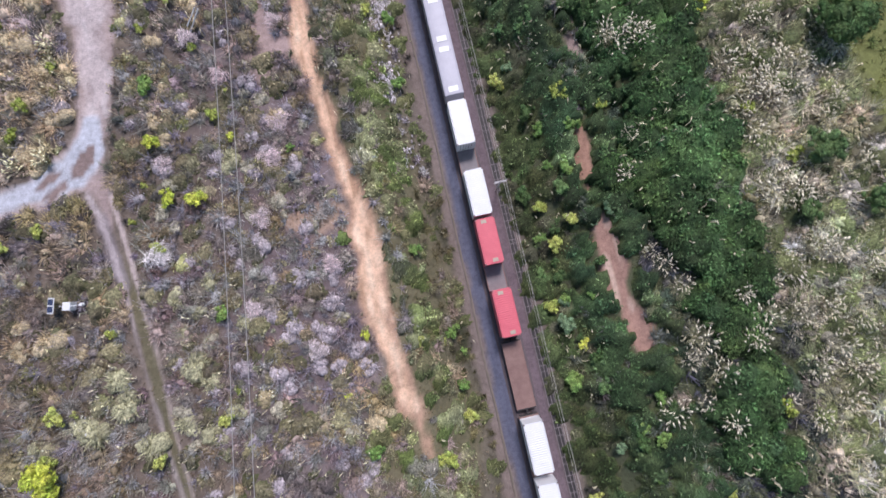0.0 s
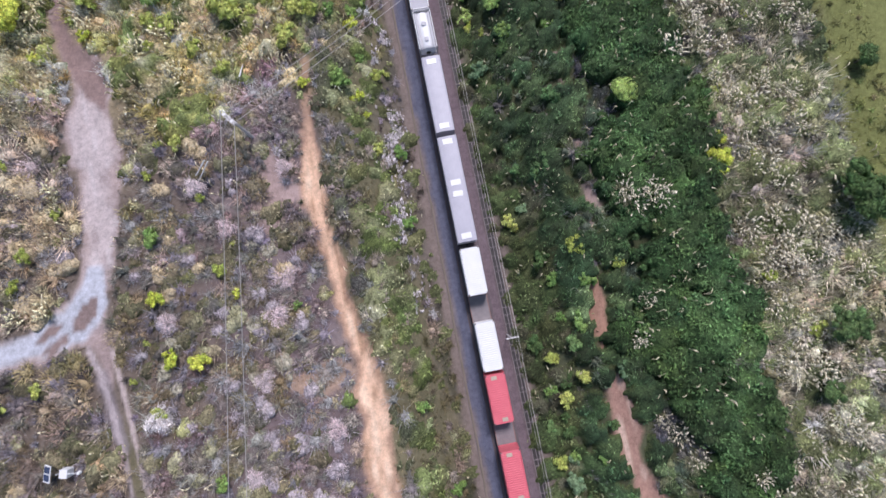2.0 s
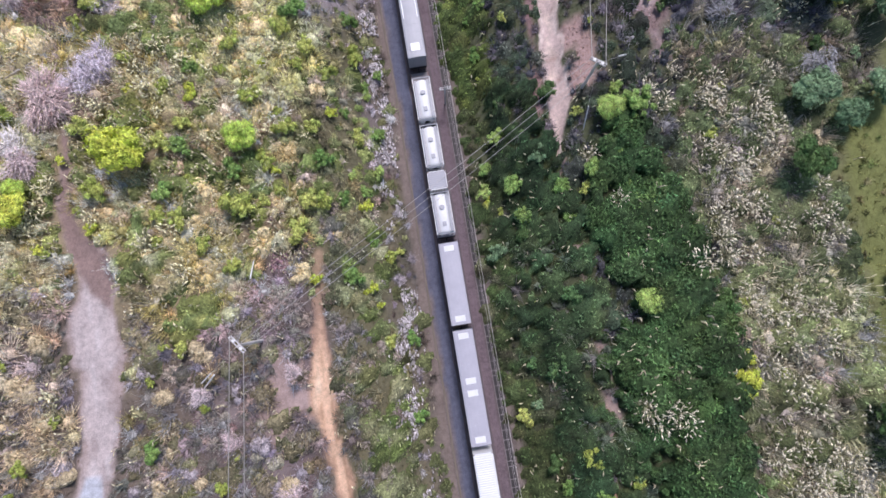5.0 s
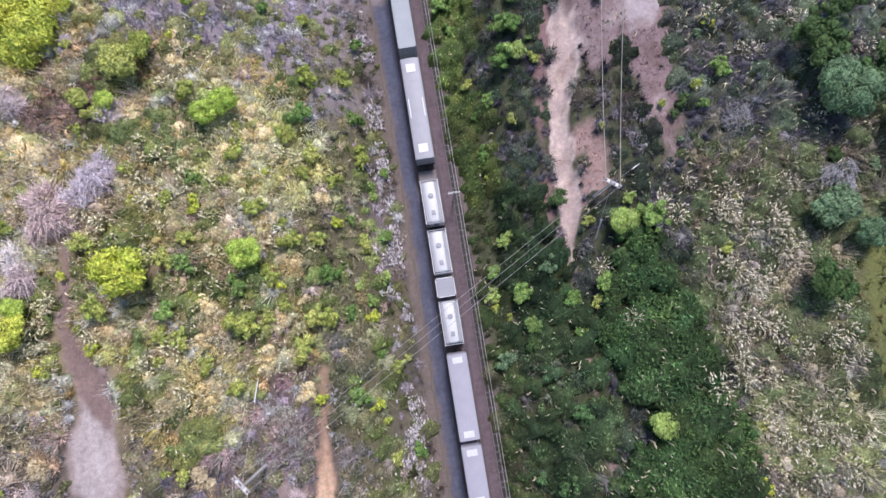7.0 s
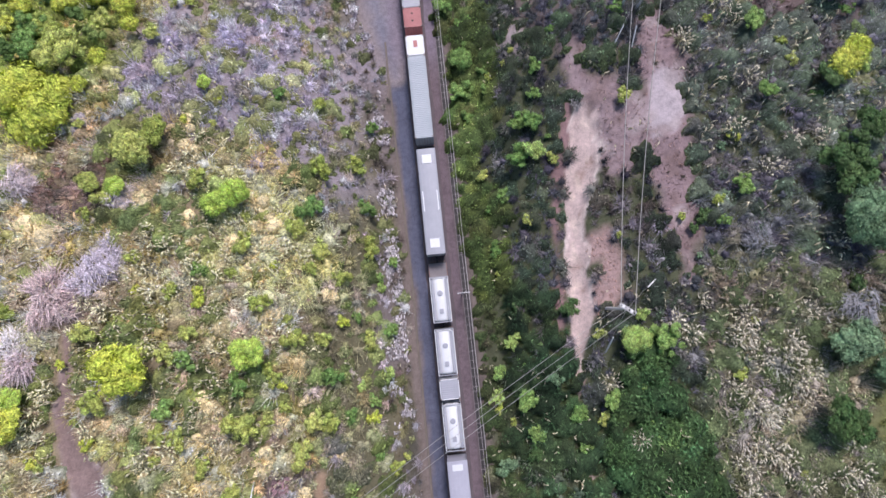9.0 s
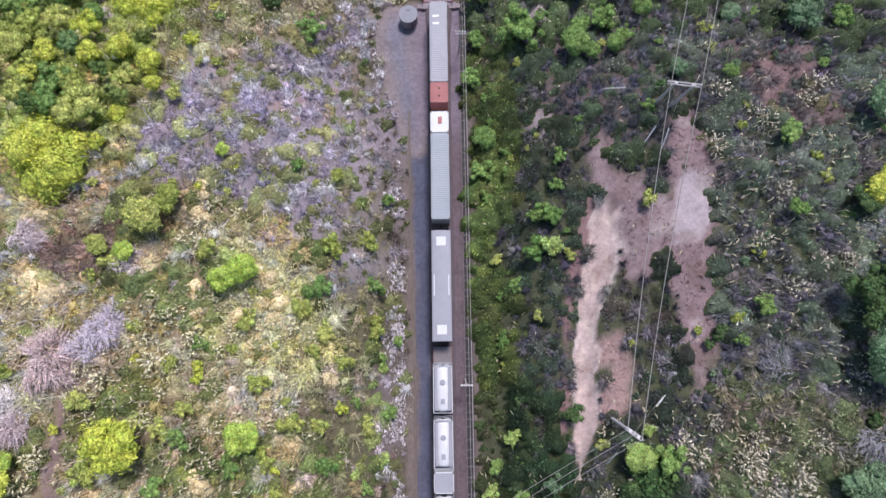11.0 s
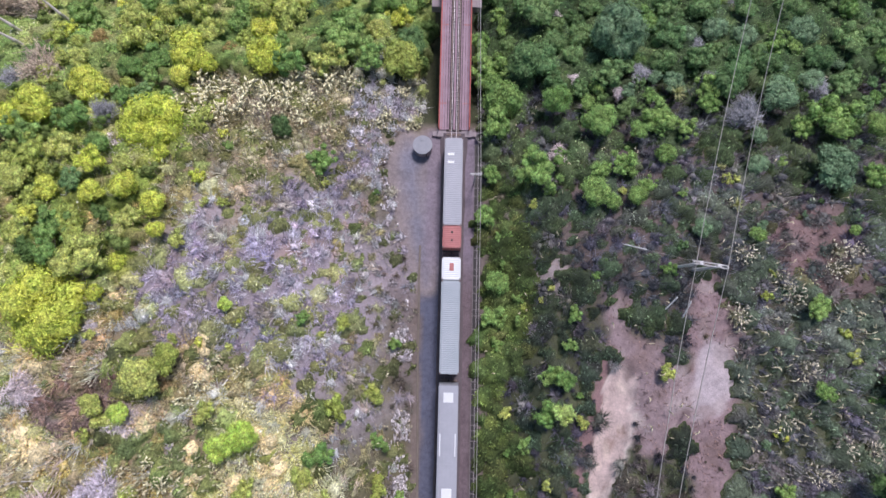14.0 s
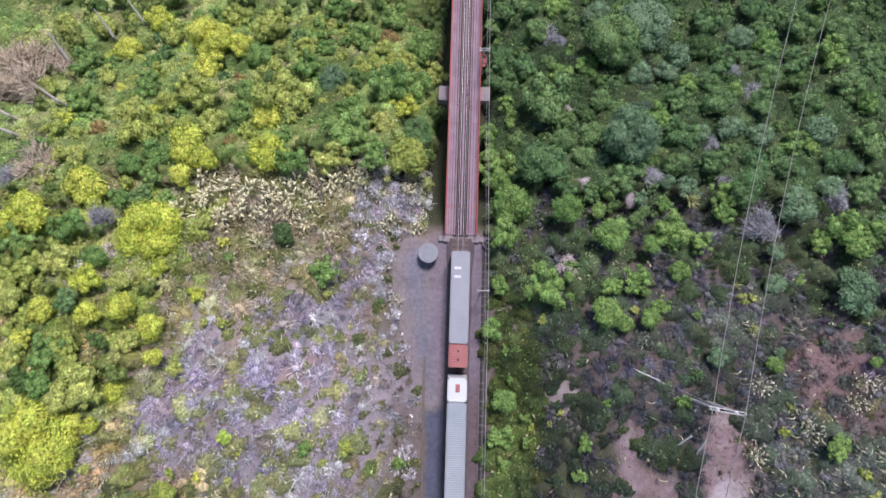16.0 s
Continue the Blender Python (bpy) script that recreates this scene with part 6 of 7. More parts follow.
def rosette_mesh(seed):
    """A rosette of stiff pointed leaves, one metre in radius."""
    g = np.random.default_rng(seed)
    n = 46
    a, e = g.uniform(0, math.tau, n), g.uniform(0.05, 1.3, n)
    d = np.stack([np.cos(a) * np.cos(e), np.sin(a) * np.cos(e), np.sin(e)], 1)
    vs, fs = blade_tris(d * 0.12, d * g.uniform(0.75, 1.05, (n, 1)), 0.06, g)
    return array_mesh("leaf_rosette", vs, fs, np.repeat(np.array([0.46, 0.47, 0.22]) * g.uniform(0.7, 1.2, (n, 1)), 3, 0))


ROSETTES = [rosette_mesh(660 + k) for k in range(2)]
for x, y, r, up in ((31.4, 121.6, 1.7, 2.6), (36.0, 104.6, 1.2, 1.1), (35.2, 109.8, 1.0, 1.1), (-64.7, 141.7, 1.5, 3.6), (-5.4, 117.6, 1.2, 0.9)):
    t = thing("cabbage_tree", (x, y, ground_at(x, y)), "slim tree with a pale green rosette of pointed leaves", "tree", "rosette trees", rz=tus_rng.uniform(0, 360))
    part("trunk", rod((0, 0, -0.3), (0, 0, up), 0.12, 0.09, 8), M_BARK, t)
    crown = part_of("leaf_rosette", tus_rng.choice(ROSETTES), M_BLADE, t)
    crown.location, crown.scale = (0, 0, up), (r, r, r)

# soft rounded tufts of dry grass and heather
CREAM_TUFTS = [(-21.5, 74.8, 1.9), (-20.7, 71.9, 1.8), (-19.9, 69.7, 1.5), (-36.3, 76.2, 1.9), (-48.8, 84, 2.1), (-48.2, 73.2, 2.6), (-24.6, 69.6, 1.4), (-29.1, 70.1, 1.5), (-29.6, 73, 1.4), (-28.1, 51.5, 1.7), (-29.1, 47.5, 1.5), (-22, 44.2, 1.8), (-17.1, 49.8, 1.2), (-17.3, 55, 0.9), (-35.3, 43.9, 1.8), (-28.9, 42.2, 1.3), (-26.6, 41.7, 1.2), (-33, 46.5, 1.3), (-18, 39.8, 1.3), (-35.9, 68.9, 1.1), (-20.7, 60.9, 1.4), (-16.8, 49.1, 1.1), (-19.7, 48.9, 1.3), (-13.7, 44.1, 1.1), (-22.1, 67.9, 1.5), (-26.7, 59, 0.8), (-13.2, 62.6, 1), (-29.2, 85.5, 1.5), (-29.2, 82.2, 1.6), (-49.8, 82, 1.7)]
SAGE_TUFTS = [(-36.8, -3.5, 1.3), (-34.9, -5.3, 0.9), (-33, -2, 1.1), (-36.7, -7, 1.1), (-35.8, -11.2, 2.1), (-34.3, -13, 1.6), (-44.4, -10.6, 1.7), (-43.8, -13.8, 2.2), (-47.9, -15.9, 2.1), (-37.9, -16.8, 1.5), (-34.7, -18.9, 1.6), (-28.1, 11.9, 1.4), (-29.8, -7.5, 1.1), (-32.1, 8.6, 1), (-31.6, -4, 0.6), (-32.1, -16.9, 1.2), (-41.8, -18.4, 1.8), (-54.2, -16, 1.2), (-31.1, -20.7, 1.1), (-53.9, 2.6, 1)]
TAN_TUFTS = [(-51.6, -4.8, 1.8), (-47.8, -6.9, 1.2), (-55.1, -5.4, 1.3), (-36.3, 18.4, 1.1), (-31.6, 18.1, 0.9), (-34.4, 22, 1.0), (-35.8, 15.5, 1.1), (-22.3, 15.6, 1.7), (-17.9, -22, 1.6), (-51.8, -11.1, 0.9), (-48.4, 36.4, 2), (-50.7, 31.9, 2), (-48.5, 27.2, 1.7), (-51.7, 17.4, 1.6), (-50.6, 15.8, 1.3), (-47.3, 21.3, 1.5), (-51.3, 24.1, 1.6), (-30.3, 32.1, 1.6), (-35, 28, 1.3), (-54.5, -2.4, 1.1), (-23.1, -20.9, 0.9), (-16.4, -20.6, 1)]
LILAC_TUFTS = [(-23.6, 11.7, 1.3), (-21.4, 9.6, 1.3), (-30, 13, 1.1), (-35.8, 12.4, 1.3), (-19, -3.4, 1.2), (-23, -3.8, 1.3), (-24.5, -9.3, 1.4), (-21.3, -10.7, 1.2), (-17.3, -15.4, 1.3), (-25.5, 9.7, 1.2), (-26.6, 0.8, 1.3), (-34.8, 0.6, 1), (-26, -3.2, 1), (-18.2, -13.3, 1.3), (-22.9, -14.2, 1.1), (-26.7, -6.9, 1.2), (-29.4, -1.2, 1), (-21.4, 1.8, 1.2), (-26.5, 27.2, 1.2), (-24.8, 21.1, 1.4), (-20.4, -14.7, 1), (-27.1, -14.3, 1.2), (-30.4, -12.3, 1.2), (-46.6, 21.9, 1.2), (-36.7, 31.3, 1.2), (-31.4, 74.1, 1.4), (-42.2, 87, 1.5)]


def tuft_mesh(seed, colour):
    """A soft cushion of fine blades round a leafy body, one metre in radius."""
    g = np.random.default_rng(seed)
    n = 210
    a, e = g.uniform(0, math.tau, n), g.uniform(0.1, 1.45, n)
    d = np.stack([np.cos(a) * np.cos(e), np.sin(a) * np.cos(e), 0.8 * np.sin(e)], 1)
    root = d * g.uniform(0.25, 0.7, (n, 1))
    tip = root + (d + g.normal(scale=0.28, size=d.shape)) * g.uniform(0.25, 0.5, (n, 1))
    vs, fs = blade_tris(root, tip, 0.05 * g.uniform(0.6, 1.4, n), g)
    tint = np.repeat(np.array(colour) * np.exp(g.normal(0, 0.2, (n, 1))), 3, 0)
    bv, bf = bodies(MOUND, np.zeros((5, 3)) + g.normal(scale=(0.3, 0.3, 0.05), size=(5, 3)), np.ones((5, 1)) * np.array([0.55, 0.55, 0.55]) * g.uniform(0.8, 1.15, (5, 1)), g, 0.12)
    bt = np.array(colour) * 0.88 * np.exp(g.normal(0, 0.12, (len(bv), 1)))
    return array_mesh("blades", np.concatenate([vs, bv]), np.concatenate([fs, bf + len(vs)]), np.concatenate([tint, bt]))


for seed, rows, colour, label in ((620, CREAM_TUFTS, (0.74, 0.62, 0.37), "cream and straw tuft of soft dry grass"), (630, SAGE_TUFTS, (0.36, 0.35, 0.22), "grey-green rounded cushion of dry heath grass"),
                                  (640, TAN_TUFTS, (0.52, 0.43, 0.28), "tan tuft of soft dry grass on the heath"), (650, LILAC_TUFTS, (0.42, 0.375, 0.40), "lilac-grey tuft of withered heather on the heath")):
    forms = [tuft_mesh(seed + k, colour) for k in range(3)]
    for x, y, r in rows:
        if bool(keep_clear(x, y)):
            continue
        t = thing("grass_tuft", (x, y, ground_at(x, y)), label, "grass tuft", "soft grass tufts", rz=tus_rng.uniform(0, 360))
        t.scale = (r * tus_rng.uniform(0.9, 1.15), r * tus_rng.uniform(0.9, 1.15), r * tus_rng.uniform(0.7, 1.0))
        part_of("blade_cushion", tus_rng.choice(forms), M_BLADE, t)

# pale heather cushions all over the heath
HEATH = ((forms, "lilac-grey tuft of withered heather on the heath", 30), ([tuft_mesh(670 + k, (0.40, 0.375, 0.29)) for k in range(3)], "pale sage cushion of dry heath grass", 30))
for shapes, label, count in HEATH:
    for k in range(count):
        x, y, r = tus_rng.uniform(-39.5, -18.5), tus_rng.uniform(-28, 24), tus_rng.uniform(0.75, 1.35)
        if bool(keep_clear(x, y)) or float(strip_gap(x, y, SCAR)) < r or not free_spot(x, y, r):
            continue
        taken.append((x, y, r))
        t = thing("grass_tuft", (x, y, ground_at(x, y)), label, "grass tuft", "soft grass tufts", rz=tus_rng.uniform(0, 360))
        t.scale = (r, r * tus_rng.uniform(0.8, 1.1), r * 0.8)
        part_of("blade_cushion", tus_rng.choice(shapes), M_BLADE, t)

# bleached branches fallen beside the dead bushes
log = thing("fallen_branch", (-48.9, 69.9, ground_at(-48.9, 69.9) + 0.35), "bleached white forked branch fallen on the heath", "branch")
part("bough", rod((-2.6, -0.9, 0), (0.2, 0.2, 0.35), 0.17, 0.12, 8), M_PALEWOOD, log)
for dx, dy, dz in ((2.5, 0.3, 0.5), (2.1, 1.0, 0.4), (1.5, -0.6, 0.45)):
    part("limb", rod((0.1, 0.15, 0.33), (dx, dy, dz), 0.1, 0.04, 7), M_PALEWOOD, log)

# ---- low scrub that covers the ground ----
def scrub():
    g = np.random.default_rng(31)
    step = 1.16
    gx, gy = np.meshgrid(np.arange(-94, 76, step), np.arange(-46, 184, step))
    x = (gx + g.uniform(-0.8, 0.8, gx.shape)).ravel()
    y = (gy + g.uniform(-0.8, 0.8, gy.shape)).ravel()
    ok = ~keep_clear(x, y) & (x > -61 - 0.9 * np.maximum(y - 95, 0)) & (x < 54 + 0.3 * np.clip(y - 50, 0, 24) + 0.3 * np.maximum(y - 110, 0))
    x, y = x[ok], y[ok]
    n = len(x)
    xn = x + 5 * (vnoise(x, y, 8, 13) - 0.5) + 3 * (vnoise(x, y, 3.5, 20) - 0.5)
    yn = y + 6 * (vnoise(x, y, 8, 14) - 0.5) + 8 * (vnoise(x, y, 17, 21) - 0.5)
    yh = y + 13 * (vnoise(x, y, 10, 92) - 0.5) + 6 * (vnoise(x, y, 3, 93) - 0.5)
    tone, spot = vnoise(x, y, 3.0, 51), g.random(n)
    col, keep, blade = np.zeros((n, 3)), np.zeros(n), np.zeros(n)
    rad, tall, lift = np.full(n, 0.55), np.full(n, 0.45), np.zeros(n)

    def zone(mask, density, size, high, options, raise_by=0.0):
        """options: share, colour, whether bladed."""
        keep[mask], rad[mask], tall[mask], lift[mask] = density, size, high, raise_by
        idx = np.where(mask)[0]
        shares = np.array([o[0] for o in options], float)
        pick = np.searchsorted(np.cumsum(shares / shares.sum()), np.clip(0.55 * spot[idx] + 0.45 * (np.argsort(np.argsort(tone[idx])) / max(1, len(idx))), 0, 0.999))
        for k, o in enumerate(options):
            m = idx[pick == k]
            col[m], blade[m] = o[1], o[2]

    left, right = x < 0, x >= 0
    zone(left & (yh < 38), 0.93, 0.86, 0.6, ((2.2, (0.16, 0.14, 0.13), 0), (3.6, (0.50, 0.46, 0.41), 1), (1.6, (0.275, 0.25, 0.15), 0), (3.2, (0.58, 0.53, 0.60), 1), (1.8, (0.506, 0.429, 0.32), 1), (0.8, (0.297, 0.292, 0.123), 0)))
    zone(left & (yh >= 38) & (yn < 84), 0.86, 0.92, 0.85, ((1.4, (0.44, 0.418, 0.165), 0), (1.2, (0.297, 0.341, 0.121), 0), (2.6, (0.726, 0.66, 0.407), 1), (2, (0.572, 0.484, 0.275), 0), (2.2, (0.726, 0.671, 0.528), 1), (1.0, (0.187, 0.237, 0.088), 0), (1.0, (0.506, 0.418, 0.363), 1)))
    zone(left & (yn >= 84), 0.9, 0.85, 0.7, ((2, (0.429, 0.396, 0.167), 0), (1.6, (0.286, 0.308, 0.113), 0), (2.4, (0.66, 0.6, 0.499), 1), (1.4, (0.602, 0.498, 0.287), 0)))
    zone(left & (xn > -18) & (yn < 74), 0.95, 0.85, 0.8, ((2.4, (0.31, 0.34, 0.15), 0), (3.6, (0.50, 0.48, 0.28), 1), (1.3, (0.23, 0.29, 0.095), 0), (1.8, (0.62, 0.54, 0.42), 1), (0.8, (0.42, 0.34, 0.22), 0)))
    bank = x + 3.2 * (vnoise(x, y, 6, 94) - 0.5)
    zone(left & (bank > -15) & (y < 46), 0.97, 0.85, 0.7, ((2.4, (0.25, 0.235, 0.20), 0), (2.4, (0.46, 0.43, 0.42), 1), (1.6, (0.17, 0.18, 0.11), 0), (1.2, (0.36, 0.36, 0.20), 1)))
    zone(left & (bank > -12.4) & (y < 46), 1.0, 0.95, 0.9, ((3, (0.27, 0.32, 0.13), 0), (2.2, (0.40, 0.42, 0.22), 0), (1.6, (0.20, 0.26, 0.085), 0), (1.6, (0.52, 0.50, 0.31), 1), (1.0, (0.30, 0.28, 0.18), 0)))
    patch = vnoise(x, y, 7.5, 87) + 0.35 * (vnoise(x, y, 2.5, 88) - 0.5)
    zone(left & (yh >= 38) & (yn < 88) & (patch > 0.66), 0.97, 0.95, 0.95, ((2.4, (0.20, 0.25, 0.09), 0), (2, (0.30, 0.33, 0.11), 0), (1.2, (0.15, 0.19, 0.08), 0), (0.8, (0.46, 0.43, 0.25), 1)))
    zone(left & (np.hypot((xn + 20) / 16, (yn - 94) / 15) + 0.4 * (vnoise(x, y, 3.0, 19) - 0.5) + 1.0 * (vnoise(x, y, 5.5, 89) - 0.5) < 0.92), 0.97, 0.9, 0.6, ((3.0, (0.52, 0.47, 0.56), 1), (2.0, (0.41, 0.37, 0.43), 1), (2.6, (0.33, 0.35, 0.15), 0), (1.4, (0.546, 0.544, 0.598), 1), (1.0, (0.348, 0.337, 0.208), 1)))
    zone(left & (xn > -13) & (yn > 74) & (yn < 118), 0.92, 0.78, 0.6, ((2, (0.21, 0.235, 0.10), 0), (2.6, (0.54, 0.52, 0.54), 1), (2, (0.30, 0.29, 0.17), 1), (1, (0.15, 0.19, 0.065), 0)))
    zone(right, 0.95, 0.75, 0.7, ((2, (0.0968, 0.107, 0.0915), 0), (2, (0.18, 0.18, 0.21), 1), (2, (0.0701, 0.10, 0.0649), 0), (1.4, (0.165, 0.155, 0.195), 1), (1, (0.13, 0.148, 0.0915), 0)))
    zone(right & (yn > 86), 0.98, 0.9, 0.8, ((2, (0.134, 0.149, 0.113), 0), (2.8, (0.25, 0.25, 0.285), 1), (2.2, (0.0982, 0.14, 0.08), 0), (1.4, (0.192, 0.188, 0.246), 1), (1.4, (0.124, 0.175, 0.08), 0)))
    zone(right & (xn < 10), 0.97, 0.78, 0.75, ((2.4, (0.119, 0.146, 0.0605), 0), (2, (0.0892, 0.129, 0.0492), 0), (1.5, (0.162, 0.163, 0.0986), 0), (1, (0.197, 0.204, 0.167), 1)))
    zone(right & (xn < 10) & (yn > 58), 0.98, 0.92, 1.0, ((3, (0.15, 0.20, 0.055), 0), (2.4, (0.105, 0.155, 0.05), 0), (1.5, (0.20, 0.225, 0.075), 0)))
    zone(right & (xn >= 9) & (xn < 18) & (yn < 60), 1.0, 0.95, 1.2, ((3, (0.048, 0.092, 0.042), 0), (2.4, (0.08, 0.135, 0.058), 0), (0.9, (0.30, 0.36, 0.26), 1), (1.5, (0.14, 0.205, 0.09), 0), (0.5, (0.36, 0.34, 0.34), 1)), 0.3)
    zone(right & in_thicket(x, y), 1.0, 0.95, 0.75, ((4, (0.052, 0.102, 0.039), 0), (3, (0.067, 0.122, 0.044), 0), (1.4, (0.094, 0.155, 0.05), 0), (0.4, (0.288, 0.288, 0.196), 1)), 1.05)
    zone(right & (xn >= 31) & (yn < 60), 0.95, 0.9, 0.8, ((2.2, (0.58, 0.524, 0.4), 1), (2.2, (0.317, 0.359, 0.166), 0), (2.0, (0.662, 0.607, 0.469), 1), (1.8, (0.207, 0.262, 0.11), 0)))
    zone(right & (xn >= 31) & (yn >= 31) & (yn < 60), 0.95, 0.9, 0.8, ((2.0, (0.41, 0.385, 0.36), 1), (2.4, (0.22, 0.27, 0.125), 0), (1.6, (0.50, 0.47, 0.42), 1), (2.2, (0.165, 0.215, 0.10), 0)))
    zone(right & (xn >= 32) & (yn >= 60) & (yn < 112), 0.97, 0.85, 0.95, ((3, (0.22, 0.25, 0.2), 0), (2.2, (0.374, 0.369, 0.431), 1), (2, (0.159, 0.208, 0.138), 0), (1.4, (0.319, 0.304, 0.386), 1), (0.6, (0.394, 0.393, 0.262), 0)))
    zone(right & (strip_gap(x, y, MEADOW) < 1.0), 0.5, 0.5, 0.2, ((3, (0.30, 0.35, 0.12), 1), (2, (0.37, 0.40, 0.15), 1), (1.4, (0.42, 0.38, 0.19), 1)))
    zone(right & (np.hypot((xn - 45) / 7, (yn - 99) / 6) < 0.9), 0.75, 0.6, 0.4, ((3, (0.27, 0.20, 0.20), 1), (1, (0.21, 0.20, 0.10), 0), (1, (0.36, 0.31, 0.28), 1)))
    zone(left & (np.hypot((xn + 20) / 7, (yn - 72) / 10) < 0.9), 0.97, 0.85, 0.8, ((4, (0.78, 0.67, 0.34), 1), (1.8, (0.60, 0.53, 0.21), 0), (0.8, (0.36, 0.38, 0.11), 0)))
    zone(left & (np.hypot((xn + 32) / 8, (yn - 72) / 4.5) < 0.9), 0.97, 0.9, 0.8, ((3, (0.17, 0.21, 0.085), 0), (2, (0.24, 0.27, 0.10), 0), (1, (0.40, 0.37, 0.24), 1)))
    zone(left & (np.hypot((xn + 44) / 7, (yn - 78) / 3.5) < 1), 0.9, 0.8, 0.6, ((2, (0.30, 0.20, 0.17), 1), (1.4, (0.24, 0.18, 0.15), 0), (1, (0.40, 0.31, 0.30), 1)))
    dead = np.minimum(np.hypot(x + 45, y - 65.4) / 3.6, np.hypot((x + 39.8) / 2.6, (y - 68.5) / 2.8))
    zone(left & (dead < 1), 0.6, 0.55, 0.3, ((2, (0.20, 0.155, 0.16), 0), (1, (0.30, 0.25, 0.24), 1)))
    zone(left & (x > -16 + 0.7 * np.maximum(114 - y, 0)) & (y > 105) & (y < 124), 0.97, 0.75, 0.5, ((3, (0.74, 0.71, 0.76), 1), (2, (0.58, 0.55, 0.60), 1), (1, (0.30, 0.31, 0.18), 1), (0.8, (0.24, 0.28, 0.12), 0)))
    foot = left & (x > -7.6 - 1.3 * vnoise(x, y, 5, 24) - 1.6 * sm(78, 108, y)) & (y < 118)
    zone(foot & (y > 6), 0.84, 0.6, 0.4, ((2.6, (0.40, 0.36, 0.40), 1), (2.4, (0.26, 0.22, 0.19), 1), (2.2, (0.19, 0.21, 0.095), 0), (1.2, (0.58, 0.54, 0.58), 1), (1.2, (0.27, 0.28, 0.13), 0)))
    zone(foot & (y <= 6), 0.8, 0.6, 0.4, ((3, (0.30, 0.27, 0.15), 1), (2, (0.20, 0.21, 0.095), 0), (1, (0.38, 0.33, 0.24), 1)))
    bare = np.minimum(np.minimum(strip_gap(x, y, BARE), strip_gap(x, y, BARE_TOP)), strip_gap(x, y, CREAM_SIDE)) < 0.6 * (vnoise(x, y, 2.5, 55) - 0.6)
    zone(bare, 0.08, 0.36, 0.2, ((2, (0.28, 0.23, 0.19), 1), (1, (0.18, 0.165, 0.10), 0)))
    zone((np.hypot((xn - 24.3) / 4.6, (y - 70.6) / 5.0) < 0.95) | (np.hypot(x - 19.2, y - 62.9) < 1.5) | (np.hypot(x - 20.6, y - 80.6) < 0.6), 0.97, 0.7, 0.5, ((2, (0.15, 0.13, 0.105), 0), (2.2, (0.30, 0.255, 0.245), 1)))
    zone(left & (yn > np.where(x > -40, 126, 120)), 0.92, 1.2, 1.5, ((3, (0.179, 0.28, 0.084), 0), (2.2, (0.269, 0.358, 0.106), 0), (1.6, (0.37, 0.403, 0.146), 0), (1.0, (0.336, 0.314, 0.157), 0), (0.4, (0.412, 0.403, 0.38), 1)), 1.5)
    zone(right & (yn > 107) & (yn <= 124), 1.0, 1.0, 1.15, ((2.4, (0.15, 0.20, 0.095), 0), (2.2, (0.30, 0.29, 0.31), 1), (2, (0.115, 0.17, 0.075), 0), (1.2, (0.24, 0.23, 0.27), 1), (1.4, (0.19, 0.24, 0.11), 0)), 0.3)
    zone(right & (yn > 124), 0.97, 1.2, 1.5, ((3, (0.0978, 0.174, 0.068), 0), (2, (0.136, 0.221, 0.085), 0), (1.4, (0.178, 0.238, 0.0978), 0), (1.2, (0.123, 0.183, 0.111), 0), (0.5, (0.255, 0.255, 0.281), 1)), 1.5)
    zone(left & (xn < -36) & (yn > 93) & (yn < 118), 0.97, 1.15, 1.3, ((3, (0.253, 0.331, 0.082), 0), (2, (0.394, 0.464, 0.112), 0), (1.4, (0.535, 0.514, 0.224), 0), (0.8, (0.562, 0.525, 0.383), 1)), 0.3)
    mass = in_thicket(x, y) & right & (lift > 1) & (y < 62)
    gapn = vnoise(x, y, 1.9, 52)
    sel = g.random(n) < keep * np.where((keep > 0.85) & (keep < 1.0) | (lift > 1), 1.0, 0.5 + 0.8 * gapn)
    x, y, col, blade, rad, tall, lift, mass = x[sel], y[sel], col[sel], blade[sel], rad[sel], tall[sel], lift[sel], mass[sel]
    size = np.clip(1.1 * np.exp(g.normal(scale=0.42, size=len(x))), 0.4, 2.3) * (0.75 + 0.5 * vnoise(x, y, 2.4, 53))
    rad, tall = np.minimum(rad * size, 1.7), np.minimum(tall * size, 1.8)
    gap = np.min([strip_gap(x, y, line) for line in (ROAD, SCAR, CREAM, PALE, JUNCTION, JUNCTION_ARM, RIGHT_SCAR, RIGHT_SCAR_2, RUT_WEST, RUT_EAST)], 0)
    off = (gap > 0.7 * rad - 0.25) | (lift > 1)
    x, y, col, blade, rad, tall, lift, mass = x[off], y[off], col[off], blade[off], rad[off], tall[off], lift[off], mass[off]
    z = height(x, y) + lift
    col = np.clip(np.exp(0.8 * (vnoise(x, y, 7.0, 86) - 0.47))[:, None] * col * np.exp(g.normal(0.0, 0.26, (len(x), 1))) * (1 + g.normal(scale=0.035, size=(len(x), 3))), 0.02, 0.7)

    def canopy(q, st=0.42):
        """The closed leafy surface of the bushes q, where they grow into one another, on a grid of step st."""
        x0, y0 = x[q].min() - 3, y[q].min() - 3
        nx, ny = int((x[q].max() - x0 + 3) / st) + 1, int((y[q].max() - y0 + 3) / st) + 1
        top, weight, shade = np.zeros((ny, nx)), np.zeros((ny, nx)), np.zeros((ny, nx, 3))
        turn, turn_2 = g.uniform(0, math.tau, len(q)), g.uniform(0, math.tau, len(q))
